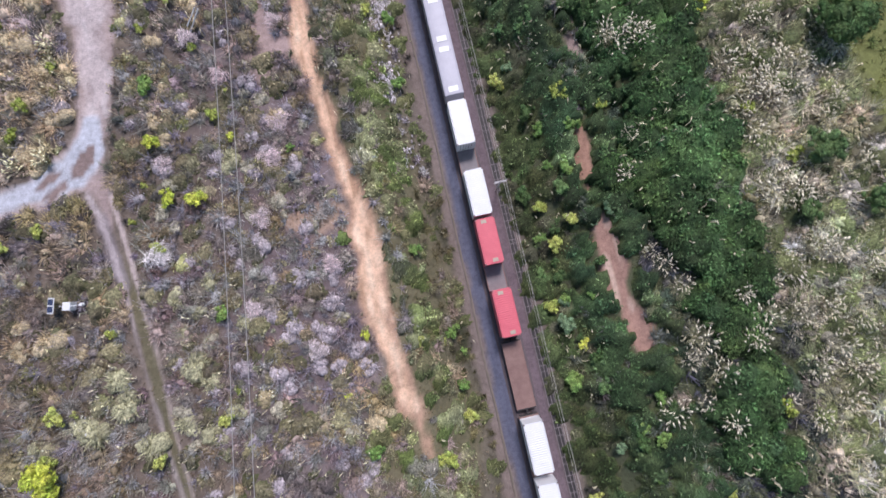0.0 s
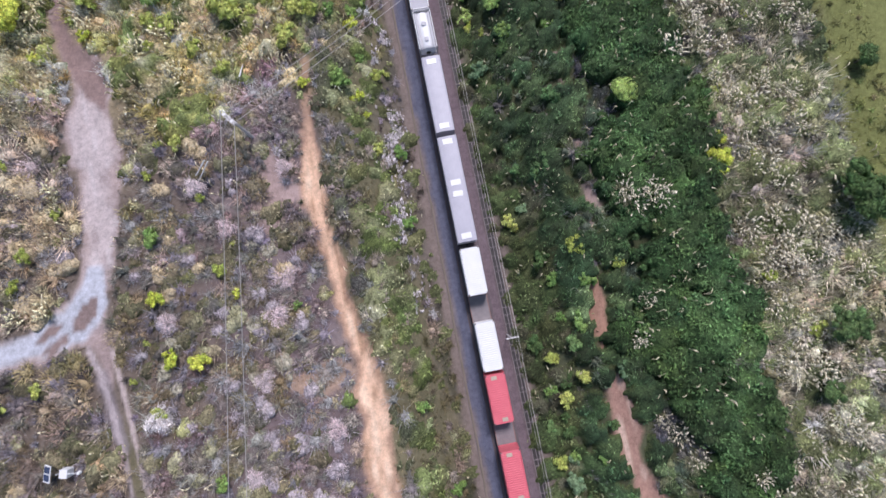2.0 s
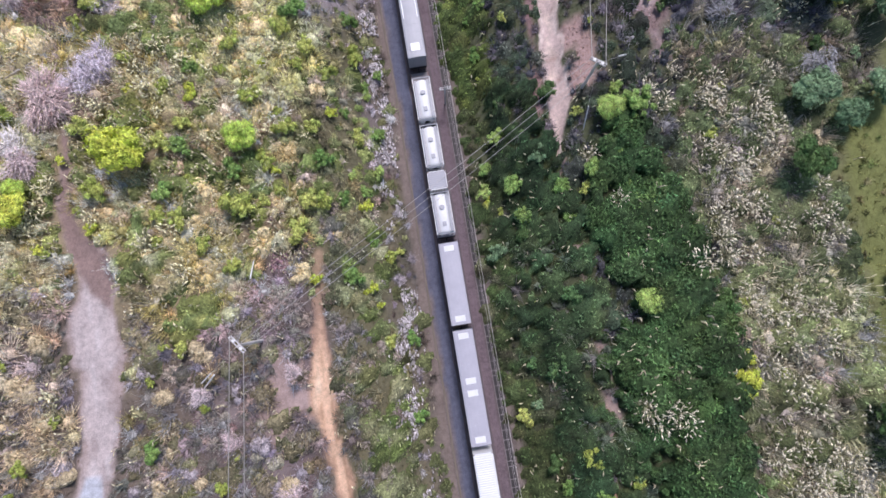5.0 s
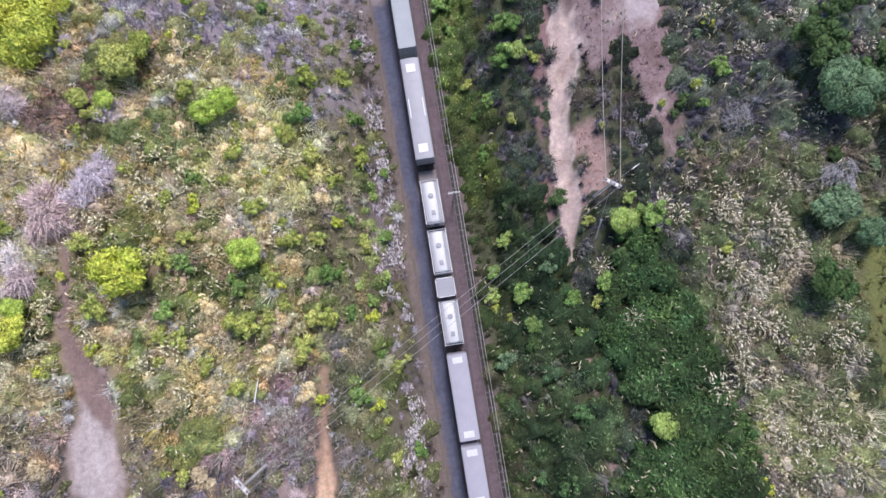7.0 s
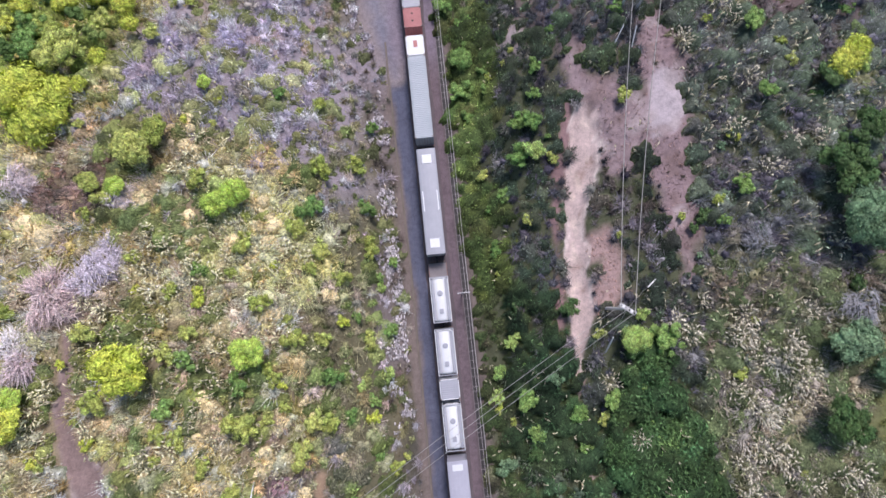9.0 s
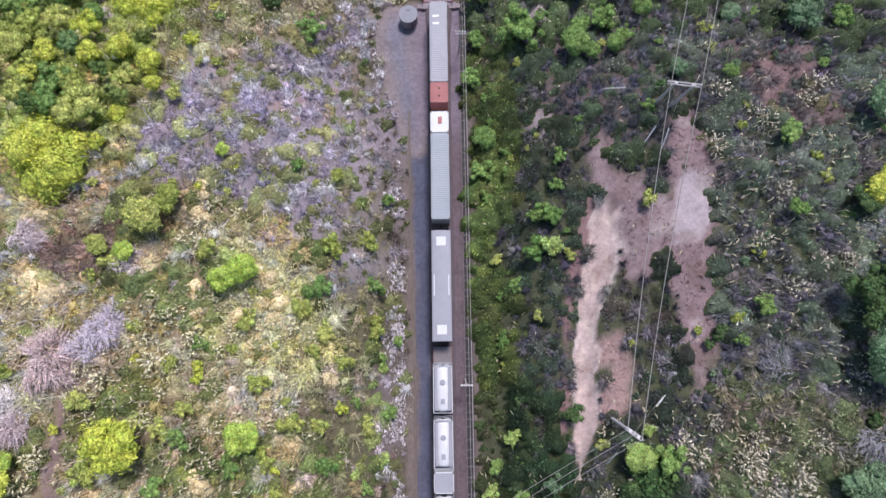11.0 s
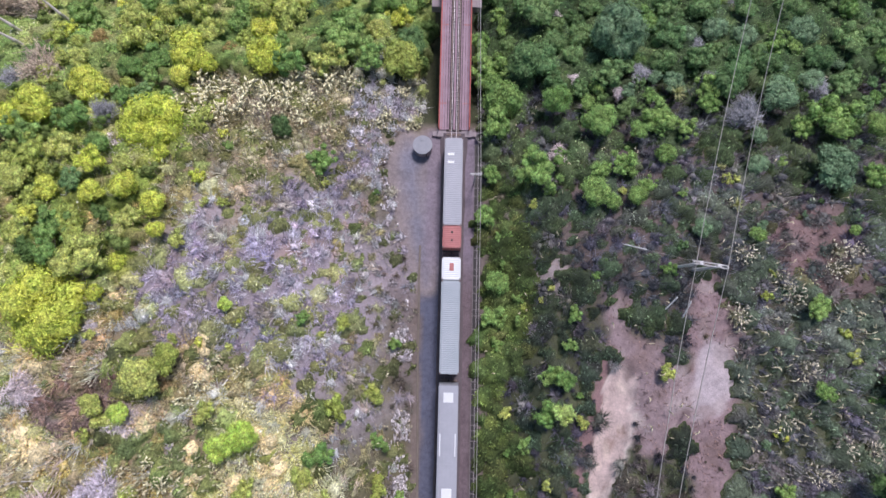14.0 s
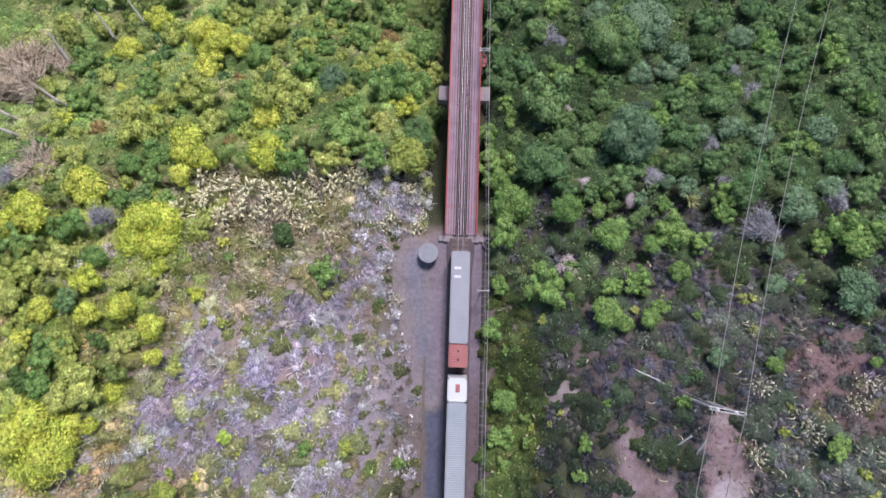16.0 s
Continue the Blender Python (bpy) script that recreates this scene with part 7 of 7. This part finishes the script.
        for k, p in enumerate(q):
            r = rad[p] * (0.86 if lift[p] > 0.5 else 0.8 if x[p] > 0 else 0.66)
            i0, i1 = int((x[p] - 1.35 * r - x0) / st), int((x[p] + 1.35 * r - x0) / st) + 2
            j0, j1 = int((y[p] - 1.35 * r - y0) / st), int((y[p] + 1.35 * r - y0) / st) + 2
            dx, dy = (x0 + st * np.arange(i0, i1) - x[p])[None], (y0 + st * np.arange(j0, j1) - y[p])[:, None]
            ang = np.arctan2(dy, dx)
            lobed = r * (1 + 0.2 * np.sin(3 * ang + turn[k]) + 0.14 * np.sin(5 * ang + turn_2[k]))
            u = np.clip(1 - (dx * dx + dy * dy) / (lobed * lobed), 0, 1)
            up = np.where(u > 0, lift[p] + tall[p] * (0.1 + 0.55 * np.sqrt(u)), 0)
            cut = np.s_[j0:j1, i0:i1]
            top[cut] = np.maximum(top[cut], up)
            w = u ** 0.8 * np.exp(1.6 * up)
            weight[cut] += w
            shade[cut] += w[..., None] * col[p]
        gx, gy = np.meshgrid(x0 + st * np.arange(nx), y0 + st * np.arange(ny))
        on = top > 0
        gx, gy = gx + g.uniform(-0.1, 0.1, gx.shape), gy + g.uniform(-0.1, 0.1, gy.shape)
        rough = (0.8 * (vnoise(gx, gy, 0.9, 57) - 0.5) + g.normal(scale=0.13, size=gx.shape)) * np.minimum(top, 1.0)
        gz = height(gx, gy) + np.where(on, top + rough, -0.12)
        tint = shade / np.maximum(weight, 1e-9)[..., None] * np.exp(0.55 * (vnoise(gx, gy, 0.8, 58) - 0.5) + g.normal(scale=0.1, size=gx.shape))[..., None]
        i = (np.arange(ny - 1)[:, None] * nx + np.arange(nx - 1)[None])
        keep_cell = (on[:-1, :-1] | on[1:, :-1] | on[:-1, 1:] | on[1:, 1:])
        i = i[keep_cell]
        f = np.concatenate([np.stack([i, i + 1, i + nx + 1], 1), np.stack([i, i + nx + 1, i + nx], 1)])
        used, f = np.unique(f, return_inverse=True)
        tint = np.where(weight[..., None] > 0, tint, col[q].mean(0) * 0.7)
        # Tint cut to 0.58 puts the shade under the leaves into the colour.
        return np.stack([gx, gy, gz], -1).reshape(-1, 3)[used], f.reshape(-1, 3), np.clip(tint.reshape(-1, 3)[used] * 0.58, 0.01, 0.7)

    def leaves(m, per, leaf, name, label):
        k = np.repeat(np.where(m)[0], per)
        d = g.normal(size=(len(k), 3))
        d[:, 2] = np.abs(d[:, 2])
        d /= np.linalg.norm(d, axis=1, keepdims=True)
        pos = np.stack([x[k], y[k], z[k]], 1) + d * np.stack([rad[k], rad[k], tall[k]], 1) * g.uniform(0.5, 1.15, (len(k), 1))
        nm = d + g.normal(scale=0.5, size=d.shape) + np.array([0, 0, 0.3])
        vs, fs = leaf_quads(pos, nm, leaf * g.uniform(0.65, 1.35, len(k)) * (0.8 + 0.35 * rad[k]), g)
        vs = vs.reshape(-1, 4, 3)[:, :3].reshape(-1, 3)
        fs = np.arange(len(vs)).reshape(-1, 3)
        tint = np.minimum(col[k] * np.exp(g.normal(0.14, 0.3, (len(k), 1))), 0.72)
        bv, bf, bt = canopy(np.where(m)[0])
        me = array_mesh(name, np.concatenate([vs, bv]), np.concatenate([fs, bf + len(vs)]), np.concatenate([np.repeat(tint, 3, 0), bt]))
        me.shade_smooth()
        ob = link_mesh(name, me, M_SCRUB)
        tagged(ob, label, "scrub", kind="stuff")

    def blades_(m, per, name, label):
        k = np.repeat(np.where(m)[0], per)
        a, e = g.uniform(0, math.tau, len(k)), g.uniform(0.15, 1.3, len(k))
        d = np.stack([np.cos(a) * np.cos(e), np.sin(a) * np.cos(e), np.sin(e)], 1)
        base = np.stack([x[k], y[k], z[k]], 1)
        root = base + d * rad[k, None] * g.uniform(0.0, 0.35, (len(k), 1))
        tip = root + (d + g.normal(scale=0.18, size=d.shape)) * np.stack([rad[k], rad[k], tall[k] * 1.3], 1) * g.uniform(0.7, 1.25, (len(k), 1))
        vs, fs = blade_tris(root, tip, 0.032 * g.uniform(0.6, 1.5, len(k)), g)
        gain = np.where(x < 0, 0.52 + 0.36 * sm(24, 52, y), 0.55)[:, None]
        tint = np.minimum((col * gain)[k] * g.uniform(0.75, 1.25, (len(k), 1)), 0.7)
        q = np.where(m)[0]
        bv, bf = bodies(DOME, base[::per], np.stack([rad[q] * g.uniform(0.3, 0.55, len(q)), rad[q] * g.uniform(0.3, 0.5, len(q)), tall[q] * 0.5], 1), g, 0.25)
        bf = np.concatenate([bf[:, :3], bf[:, [0, 2, 3]]]) + len(vs)
        tints = np.concatenate([np.repeat(tint, 3, 0), np.repeat((col * gain)[q] * 0.8, len(DOME[0]), 0)])
        ob = link_mesh(name, array_mesh(name, np.concatenate([vs, bv]), np.concatenate([fs, bf]), tints), M_BLADE)
        tagged(ob, label, "dry grass", kind="stuff")

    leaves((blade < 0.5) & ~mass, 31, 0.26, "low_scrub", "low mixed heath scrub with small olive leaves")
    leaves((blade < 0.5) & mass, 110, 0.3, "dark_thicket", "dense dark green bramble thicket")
    blades_(blade > 0.5, 50, "dry_grass", "dry tan and grey tufted grass and twigs")


scrub()


def outer_scrub():
    """Low bushes on the land further out."""
    g = np.random.default_rng(39)
    n = 5200
    x, y = g.uniform(-150, 140, n), g.uniform(-110, 190, n)
    ok = ((x < -61 - 0.9 * np.maximum(y - 95, 0)) | (x > 55 + 0.4 * np.maximum(y - 100, 0)) | (y < -46)) & ~keep_clear(x, y) & (strip_gap(x, y, MEADOW) > 0)
    x, y = x[ok], y[ok]
    n = len(x)
    r = g.uniform(0.45, 1.6, n)
    vs, fs = bodies(DOME, np.stack([x, y, height(x, y)], 1), np.stack([r, r * g.uniform(0.7, 1.0, n), r * 0.6], 1), g, 0.3)
    cols = np.array([(0.20, 0.23, 0.10), (0.25, 0.25, 0.13), (0.13, 0.18, 0.07), (0.28, 0.26, 0.17)])[g.integers(0, 4, n)]
    me = array_mesh("outer_scrub", vs, fs, np.repeat(cols, len(DOME[0]), 0))
    me.shade_smooth()
    tagged(link_mesh("outer_scrub", me, M_SCRUB), "low dull bushes on the land further out", "scrub", kind="stuff")


outer_scrub()


def dry_tussocks():
    """Broad fountains of pale dry blades and twigs, and the short grass between them."""
    g = np.random.default_rng(33)
    step = 2.05
    gx, gy = np.meshgrid(np.arange(-60, 56, step), np.arange(-44, 126, step))
    x = (gx + g.uniform(-0.95, 0.95, gx.shape)).ravel()
    y = (gy + g.uniform(-0.95, 0.95, gy.shape)).ravel()
    ok = ~keep_clear(x, y) & (np.abs(x) > 6.2)
    x, y = x[ok], y[ok]
    n = len(x)
    xn, yn = x + 5 * (vnoise(x, y, 8, 13) - 0.5), y + 6 * (vnoise(x, y, 8, 14) - 0.5)
    yh = y + 13 * (vnoise(x, y, 10, 92) - 0.5) + 6 * (vnoise(x, y, 3, 93) - 0.5)
    tone = vnoise(x, y, 5.0, 81)
    share, lo, hi, col, up = np.zeros(n), np.ones(n), np.ones(n), np.zeros((n, 3)), np.zeros(n)

    def zone(mask, part_of_all, small, large, colours):
        share[mask], lo[mask], hi[mask] = part_of_all, small, large
        q = np.where(mask)[0]
        pick = (np.clip(0.6 * g.random(len(q)) + 0.55 * tone[q] - 0.08, 0, 0.999) * len(colours)).astype(int)
        col[q] = np.array(colours)[pick]

    left, right = x < 0, x >= 0
    zone(left & (yh < 38), 0.55, 0.75, 1.6, [(0.545, 0.449, 0.464), (0.482, 0.37, 0.361), (0.609, 0.497, 0.433), (0.545, 0.419, 0.278), (0.44, 0.37, 0.206)])
    zone(left & (yh < 38) & (x < -45), 0.8, 0.9, 1.8, [(0.545, 0.449, 0.433), (0.609, 0.487, 0.392), (0.587, 0.468, 0.31), (0.462, 0.39, 0.206)])
    zone(left & (yh >= 38), 0.9, 1.1, 2.1, [(0.535, 0.419, 0.327), (0.449, 0.409, 0.163), (0.685, 0.546, 0.37), (0.706, 0.546, 0.292), (0.599, 0.478, 0.189)])
    patch = vnoise(x, y, 7.5, 87) + 0.35 * (vnoise(x, y, 2.5, 88) - 0.5)
    share[left & (yh >= 38) & (patch > 0.66)] = 0.2
    col[left & (yh >= 38) & (patch < 0.42)] *= 1.22
    zone(left & (yn > 106), 0.85, 1.1, 1.9, [(0.514, 0.419, 0.292), (0.663, 0.517, 0.327), (0.428, 0.38, 0.172), (0.578, 0.449, 0.258)])
    lilac = np.hypot((xn + 22) / 12.5, (yn - 95) / 13) + 1.1 * (vnoise(x, y, 5.5, 89) - 0.5)
    zone(left & (lilac < 0.9), 0.8, 0.9, 1.7, [(0.564, 0.502, 0.612), (0.496, 0.439, 0.526), (0.643, 0.593, 0.685), (0.474, 0.422, 0.379)])
    zone(left & (lilac > 0.9) & (yn > 107), 0.9, 1.1, 2.0, [(0.62, 0.54, 0.40), (0.72, 0.62, 0.42), (0.42, 0.42, 0.2), (0.66, 0.57, 0.38)])
    zone(left & (xn > -16), 0.6, 0.7, 1.4, [(0.492, 0.409, 0.301), (0.396, 0.351, 0.189), (0.578, 0.478, 0.43), (0.449, 0.37, 0.215)])
    zone(left & (np.hypot((xn + 20) / 7.5, (yn - 71) / 11) < 1), 1.0, 1.3, 2.2, [(0.72, 0.56, 0.26), (0.75, 0.61, 0.32), (0.66, 0.52, 0.25)])
    zone(left & (np.hypot((xn + 44) / 7, (yn - 78) / 3.5) < 1), 0.9, 1.0, 1.7, [(0.364, 0.224, 0.172), (0.449, 0.322, 0.284), (0.407, 0.273, 0.215)])
    zone(left & (x > -9.6) & (y > 6) & (y < 112) & (vnoise(x, y, 6, 90) > 0.35), 0.75, 0.5, 0.95, [(0.70, 0.64, 0.72), (0.74, 0.70, 0.74), (0.56, 0.50, 0.52), (0.44, 0.42, 0.28)])
    zone(left & (x > -15.5 + 0.7 * np.maximum(114 - y, 0)) & (y > 105) & (y < 124), 0.95, 0.7, 1.2, [(0.74, 0.69, 0.74), (0.66, 0.60, 0.66), (0.60, 0.54, 0.42)])
    zone(right, 0.4, 0.8, 1.5, [(0.319, 0.296, 0.302), (0.26, 0.261, 0.233), (0.361, 0.322, 0.37)])
    zone(right & (xn < 10), 0.12, 0.6, 1.1, [(0.336, 0.313, 0.232)])
    zone(right & (xn >= 32) & (yn >= 60), 0.6, 1.0, 1.8, [(0.42, 0.409, 0.418), (0.344, 0.365, 0.35), (0.47, 0.426, 0.418), (0.412, 0.374, 0.467)])
    zone(right & (xn >= 31) & (yn < 60), 0.8, 1.3, 2.2, [(0.42, 0.383, 0.344), (0.504, 0.444, 0.327), (0.353, 0.348, 0.206), (0.554, 0.5, 0.378)])
    zone(right & (y < -14) & (x > 17), 0.85, 1.1, 2.0, [(0.44, 0.42, 0.33), (0.36, 0.38, 0.22), (0.52, 0.46, 0.36)])
    zone(right & in_thicket(x, y), 0.0, 1.0, 1.0, [(0.336, 0.313, 0.258)])
    zone(strip_gap(x, y, MEADOW) < 2.0, 0.0, 1.0, 1.0, [(0.3, 0.3, 0.1)])
    share[np.minimum(np.hypot(x + 45, y - 65.4) / 3.6, np.hypot((x + 39.8) / 2.6, (y - 68.5) / 2.8)) < 1] = 0.0
    share[left & (np.hypot((xn + 32) / 8, (yn - 72) / 4.5) < 0.9)] = 0.15
    bare = np.minimum(np.minimum(strip_gap(x, y, BARE), strip_gap(x, y, BARE_TOP)), strip_gap(x, y, CREAM_SIDE)) < 0.3
    share[bare] = 0.02
    edge = np.minimum(np.minimum(strip_gap(x, y, ROAD), strip_gap(x, y, SCAR)), strip_gap(x, y, RUTS) - 0.6)
    share[edge < 0.7] = 0.0
    sel = g.random(n) < share
    x, y, col = x[sel], y[sel], col[sel]
    r = g.uniform(lo[sel], hi[sel])
    z = height(x, y) + 0.1
    col[(np.hypot((x + 20) / 15, (y - 94) / 13) < 1)] *= 0.95
    col[(np.hypot((x + 19.5) / 7, (y - 70) / 11) < 1)] *= 1.3
    col[(x < -45) & (y > 16) & (y < 62)] *= 1.3
    drift = np.exp(0.75 * (vnoise(x, y, 9.0, 84) - 0.45) + 0.5 * (vnoise(x, y, 4.0, 85) - 0.5))[:, None]
    gain = np.where(x < 0, 0.54 + 0.3 * sm(24, 52, y), 0.52 + 0.45 * sm(30, 34, x) * sm(44, 28, y) + 0.1 * sm(30, 34, x) * sm(62, 54, y))[:, None]
    col = np.clip(gain * drift * col * np.exp(g.normal(0, 0.16, (len(x), 1))) * (1 + g.normal(scale=0.04, size=col.shape)), 0.03, 0.74)
    per = 122
    k = np.repeat(np.arange(len(x)), per)
    m = len(k)
    a, e = g.uniform(0, math.tau, m), g.uniform(0.05, 1.15, m)
    lean = g.normal(scale=0.25, size=(len(x), 2))
    d = np.stack([np.cos(a) * np.cos(e) + lean[k, 0], np.sin(a) * np.cos(e) + lean[k, 1], np.sin(e) * 0.8], 1)
    root = np.stack([x[k], y[k], z[k]], 1) + np.stack([np.cos(a), np.sin(a), 0.3 + 0 * a], 1) * (r[k] * np.sqrt(g.uniform(0.0, 0.36, m)))[:, None]
    tip = root + (d + g.normal(scale=0.3, size=d.shape)) * (r[k] * g.uniform(0.3, 0.75, m))[:, None]
    vs, fs = blade_tris(root, tip, 0.026 * (1 + 0.5 * r[k]) * g.uniform(0.6, 1.5, m), g)
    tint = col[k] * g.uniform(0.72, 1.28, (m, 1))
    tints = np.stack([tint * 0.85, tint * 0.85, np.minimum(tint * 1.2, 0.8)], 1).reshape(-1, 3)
    bv, bf = bodies(DOME, np.stack([x, y, z], 1), np.stack([r * g.uniform(0.3, 0.5, len(x)), r * g.uniform(0.3, 0.5, len(x)), r * g.uniform(0.3, 0.42, len(x))], 1), g, 0.25)
    bf = np.concatenate([bf[:, :3], bf[:, [0, 2, 3]]]) + len(vs)
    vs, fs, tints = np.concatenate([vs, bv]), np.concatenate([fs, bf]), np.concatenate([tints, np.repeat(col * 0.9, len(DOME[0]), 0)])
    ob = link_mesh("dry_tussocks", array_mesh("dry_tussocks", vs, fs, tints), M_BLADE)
    tagged(ob, "broad fountains of pale straw and grey dry grass", "dry grass", kind="stuff")
    n = 112000
    x, y = g.uniform(-60, 54, n), g.uniform(-44, 122, n)
    ok = ~keep_clear(x, y) & (np.abs(x) > 5.0) & (g.random(n) < 0.25 + 0.9 * vnoise(x, y, 2.2, 83))
    x, y = x[ok], y[ok]
    n = len(x)
    soil = soil_tint(x, y) * g.uniform(0.4, 1.35, (n, 1)) * np.array([1.04, 0.95, 0.82])
    root = np.stack([x, y, height(x, y)], 1)
    a = g.uniform(0, math.tau, n)
    tip = root + np.stack([np.cos(a), np.sin(a), g.uniform(0.3, 1.2, n)], 1) * g.uniform(0.2, 0.6, (n, 1))
    vs, fs = blade_tris(root, tip, 0.05 * g.uniform(0.6, 1.5, n), g)
    ob = link_mesh("short_grass", array_mesh("short_grass", vs, fs, np.repeat(np.clip(soil, 0.02, 0.6), 3, 0)), M_BLADE)
    tagged(ob, "short dry grass and twigs between the scrub", "dry grass", kind="stuff")


dry_tussocks()


def seed_heads():
    """Cream seed heads and bleached flower stalks that stand singly over the scrub."""
    g = np.random.default_rng(36)
    n = 36000
    x, y = g.uniform(-62, 60, n), g.uniform(-44, 126, n)
    patch = vnoise(x, y, 5.0, 71)
    share = 0.05 + 0 * x
    share = np.where((x < -16) & (y > 40) & (y < 74), 0.95, share)
    share = np.where((x < -14) & (x > -40) & (y > 107), 2.2, share)
    share = np.where((x < -46) & (y > 14) & (y < 62), 0.6, share)
    share = np.where((x > 31) & (x < 46) & (y < 60), 0.35, share)
    share = np.where((x > 5) & (x < 31) & (y < 60), 0.16, share)
    share = np.where((x > 33) & (y > 60) & (y < 100), 0.3, share)
    share = np.where((x < -16) & (y < 40), 0.1, share)
    ok = (g.random(n) < share * sm(0.25, 0.75, patch) * 1.3) & ~keep_clear(x, y)
    x, y = x[ok], y[ok]
    up = 0.9 + g.uniform(0, 0.7, len(x)) + 1.05 * in_thicket(x, y)
    c = np.stack([x, y, height(x, y) + up], 1)
    d = np.stack([g.normal(size=len(x)), g.normal(size=len(x)), 0.45 + 0 * x], 1)
    d /= np.linalg.norm(d, axis=1, keepdims=True)
    side = np.cross(d, [0, 0, 1.0])
    side /= np.maximum(np.linalg.norm(side, axis=1, keepdims=True), 1e-6)
    l_, w = g.uniform(0.22, 0.42, (len(x), 1)), g.uniform(0.05, 0.1, (len(x), 1))
    third = np.cross(d, side)
    vs = np.stack([c - d * l_, c + side * w, c - side * 0.5 * w + third * w, c - side * 0.5 * w - third * w, c + d * l_, c - d * l_ - np.array([0, 0, 0.8]) * up[:, None]], 1)
    f = np.array([(0, 1, 2), (0, 2, 3), (0, 3, 1), (4, 2, 1), (4, 3, 2), (4, 1, 3), (0, 5, 1)])
    fs = (f[None] + 6 * np.arange(len(x))[:, None, None]).reshape(-1, 3)
    tint = np.repeat(np.array([0.78, 0.70, 0.50]) * g.uniform(0.75, 1.1, (len(x), 1)), 6, 0)
    tagged(link_mesh("seed_heads", array_mesh("seed_heads", vs.reshape(-1, 3), fs, tint), M_BLADE), "single cream seed heads standing over the scrub", "seed heads", kind="stuff")


seed_heads()


def stones():
    """Pale loose stones and lichen-white rubble along the foot of the bank."""
    g = np.random.default_rng(41)
    n = 7000
    y = g.uniform(8, 124, n)
    x = -8.2 + 2.1 * sm(18, 42, y) + g.normal(scale=0.75, size=n) - 2.6 * sm(78, 108, y)
    far = y > 106
    x[far] = g.uniform(-15, -5.5, far.sum())
    ok = (x < -5.0) & (vnoise(x, y, 5, 61) + 0.7 * vnoise(x, y, 1.5, 62) > np.where(y > 106, 0.66, 0.88)) & ~keep_clear(x, y)
    x, y = x[ok], y[ok]
    k = len(x)
    s = g.uniform(0.04, 0.15, (k, 1, 1)) * np.array([0.8, 1.4, 0.8])
    corners = np.array([(-1, -1, -0.6), (1, -1, -0.6), (1, 1, -0.6), (-1, 1, -0.6), (-0.6, -0.6, 0.6), (0.7, -0.5, 0.7), (0.5, 0.7, 0.5), (-0.6, 0.6, 0.75)])
    v = corners[None] * s * (1 + 0.3 * g.normal(size=(k, 8, 3))) + np.stack([x, y, height(x, y) + 0.25], 1)[:, None]
    f = np.array([(4, 5, 6, 7), (0, 1, 5, 4), (1, 2, 6, 5), (2, 3, 7, 6), (3, 0, 4, 7)])
    faces = (f[None] + 8 * np.arange(k)[:, None, None]).reshape(-1, 4)
    tint = np.repeat(np.array([0.57, 0.53, 0.55]) * g.uniform(0.5, 1.25, (k, 1)), 8, 0)
    tagged(link_mesh("loose_stones", array_mesh("loose_stones", v.reshape(-1, 3), faces, tint), M_STONE), "pale loose stones along the foot of the bank", "stones", kind="stuff")


stones()

# bleached fallen trunks at the wood's edge
for x, y, a, l_ in ((-69.6, 132.8, 150, 3.5), (-67.3, 129.6, 160, 3.0), (-63.7, 135.9, 140, 3.2), (-66.5, 144.5, 110, 4.0), (-61.5, 150.5, 115, 4.2), (-57.5, 154.5, 120, 3.6)):
    z = ground_at(x, y) + 3.0
    d = Vector((math.cos(radians(a)), math.sin(radians(a)), 0.5)) * l_ / 2
    lg = thing("dead_tree", (x, y, ground_at(x, y)), "bleached bare dead tree trunk leaning among trees", "dead tree", "dead trunks")
    part("trunk", rod((0, 0, -0.5), (d.x * 0.4, d.y * 0.4, 3.6), 0.32, 0.26, 8), M_PALEWOOD, lg)
    part("limb", rod((d.x * 0.4, d.y * 0.4, 3.5), (d.x * 2, d.y * 2, 4.4 + d.z * 2), 0.26, 0.09, 7), M_PALEWOOD, lg)
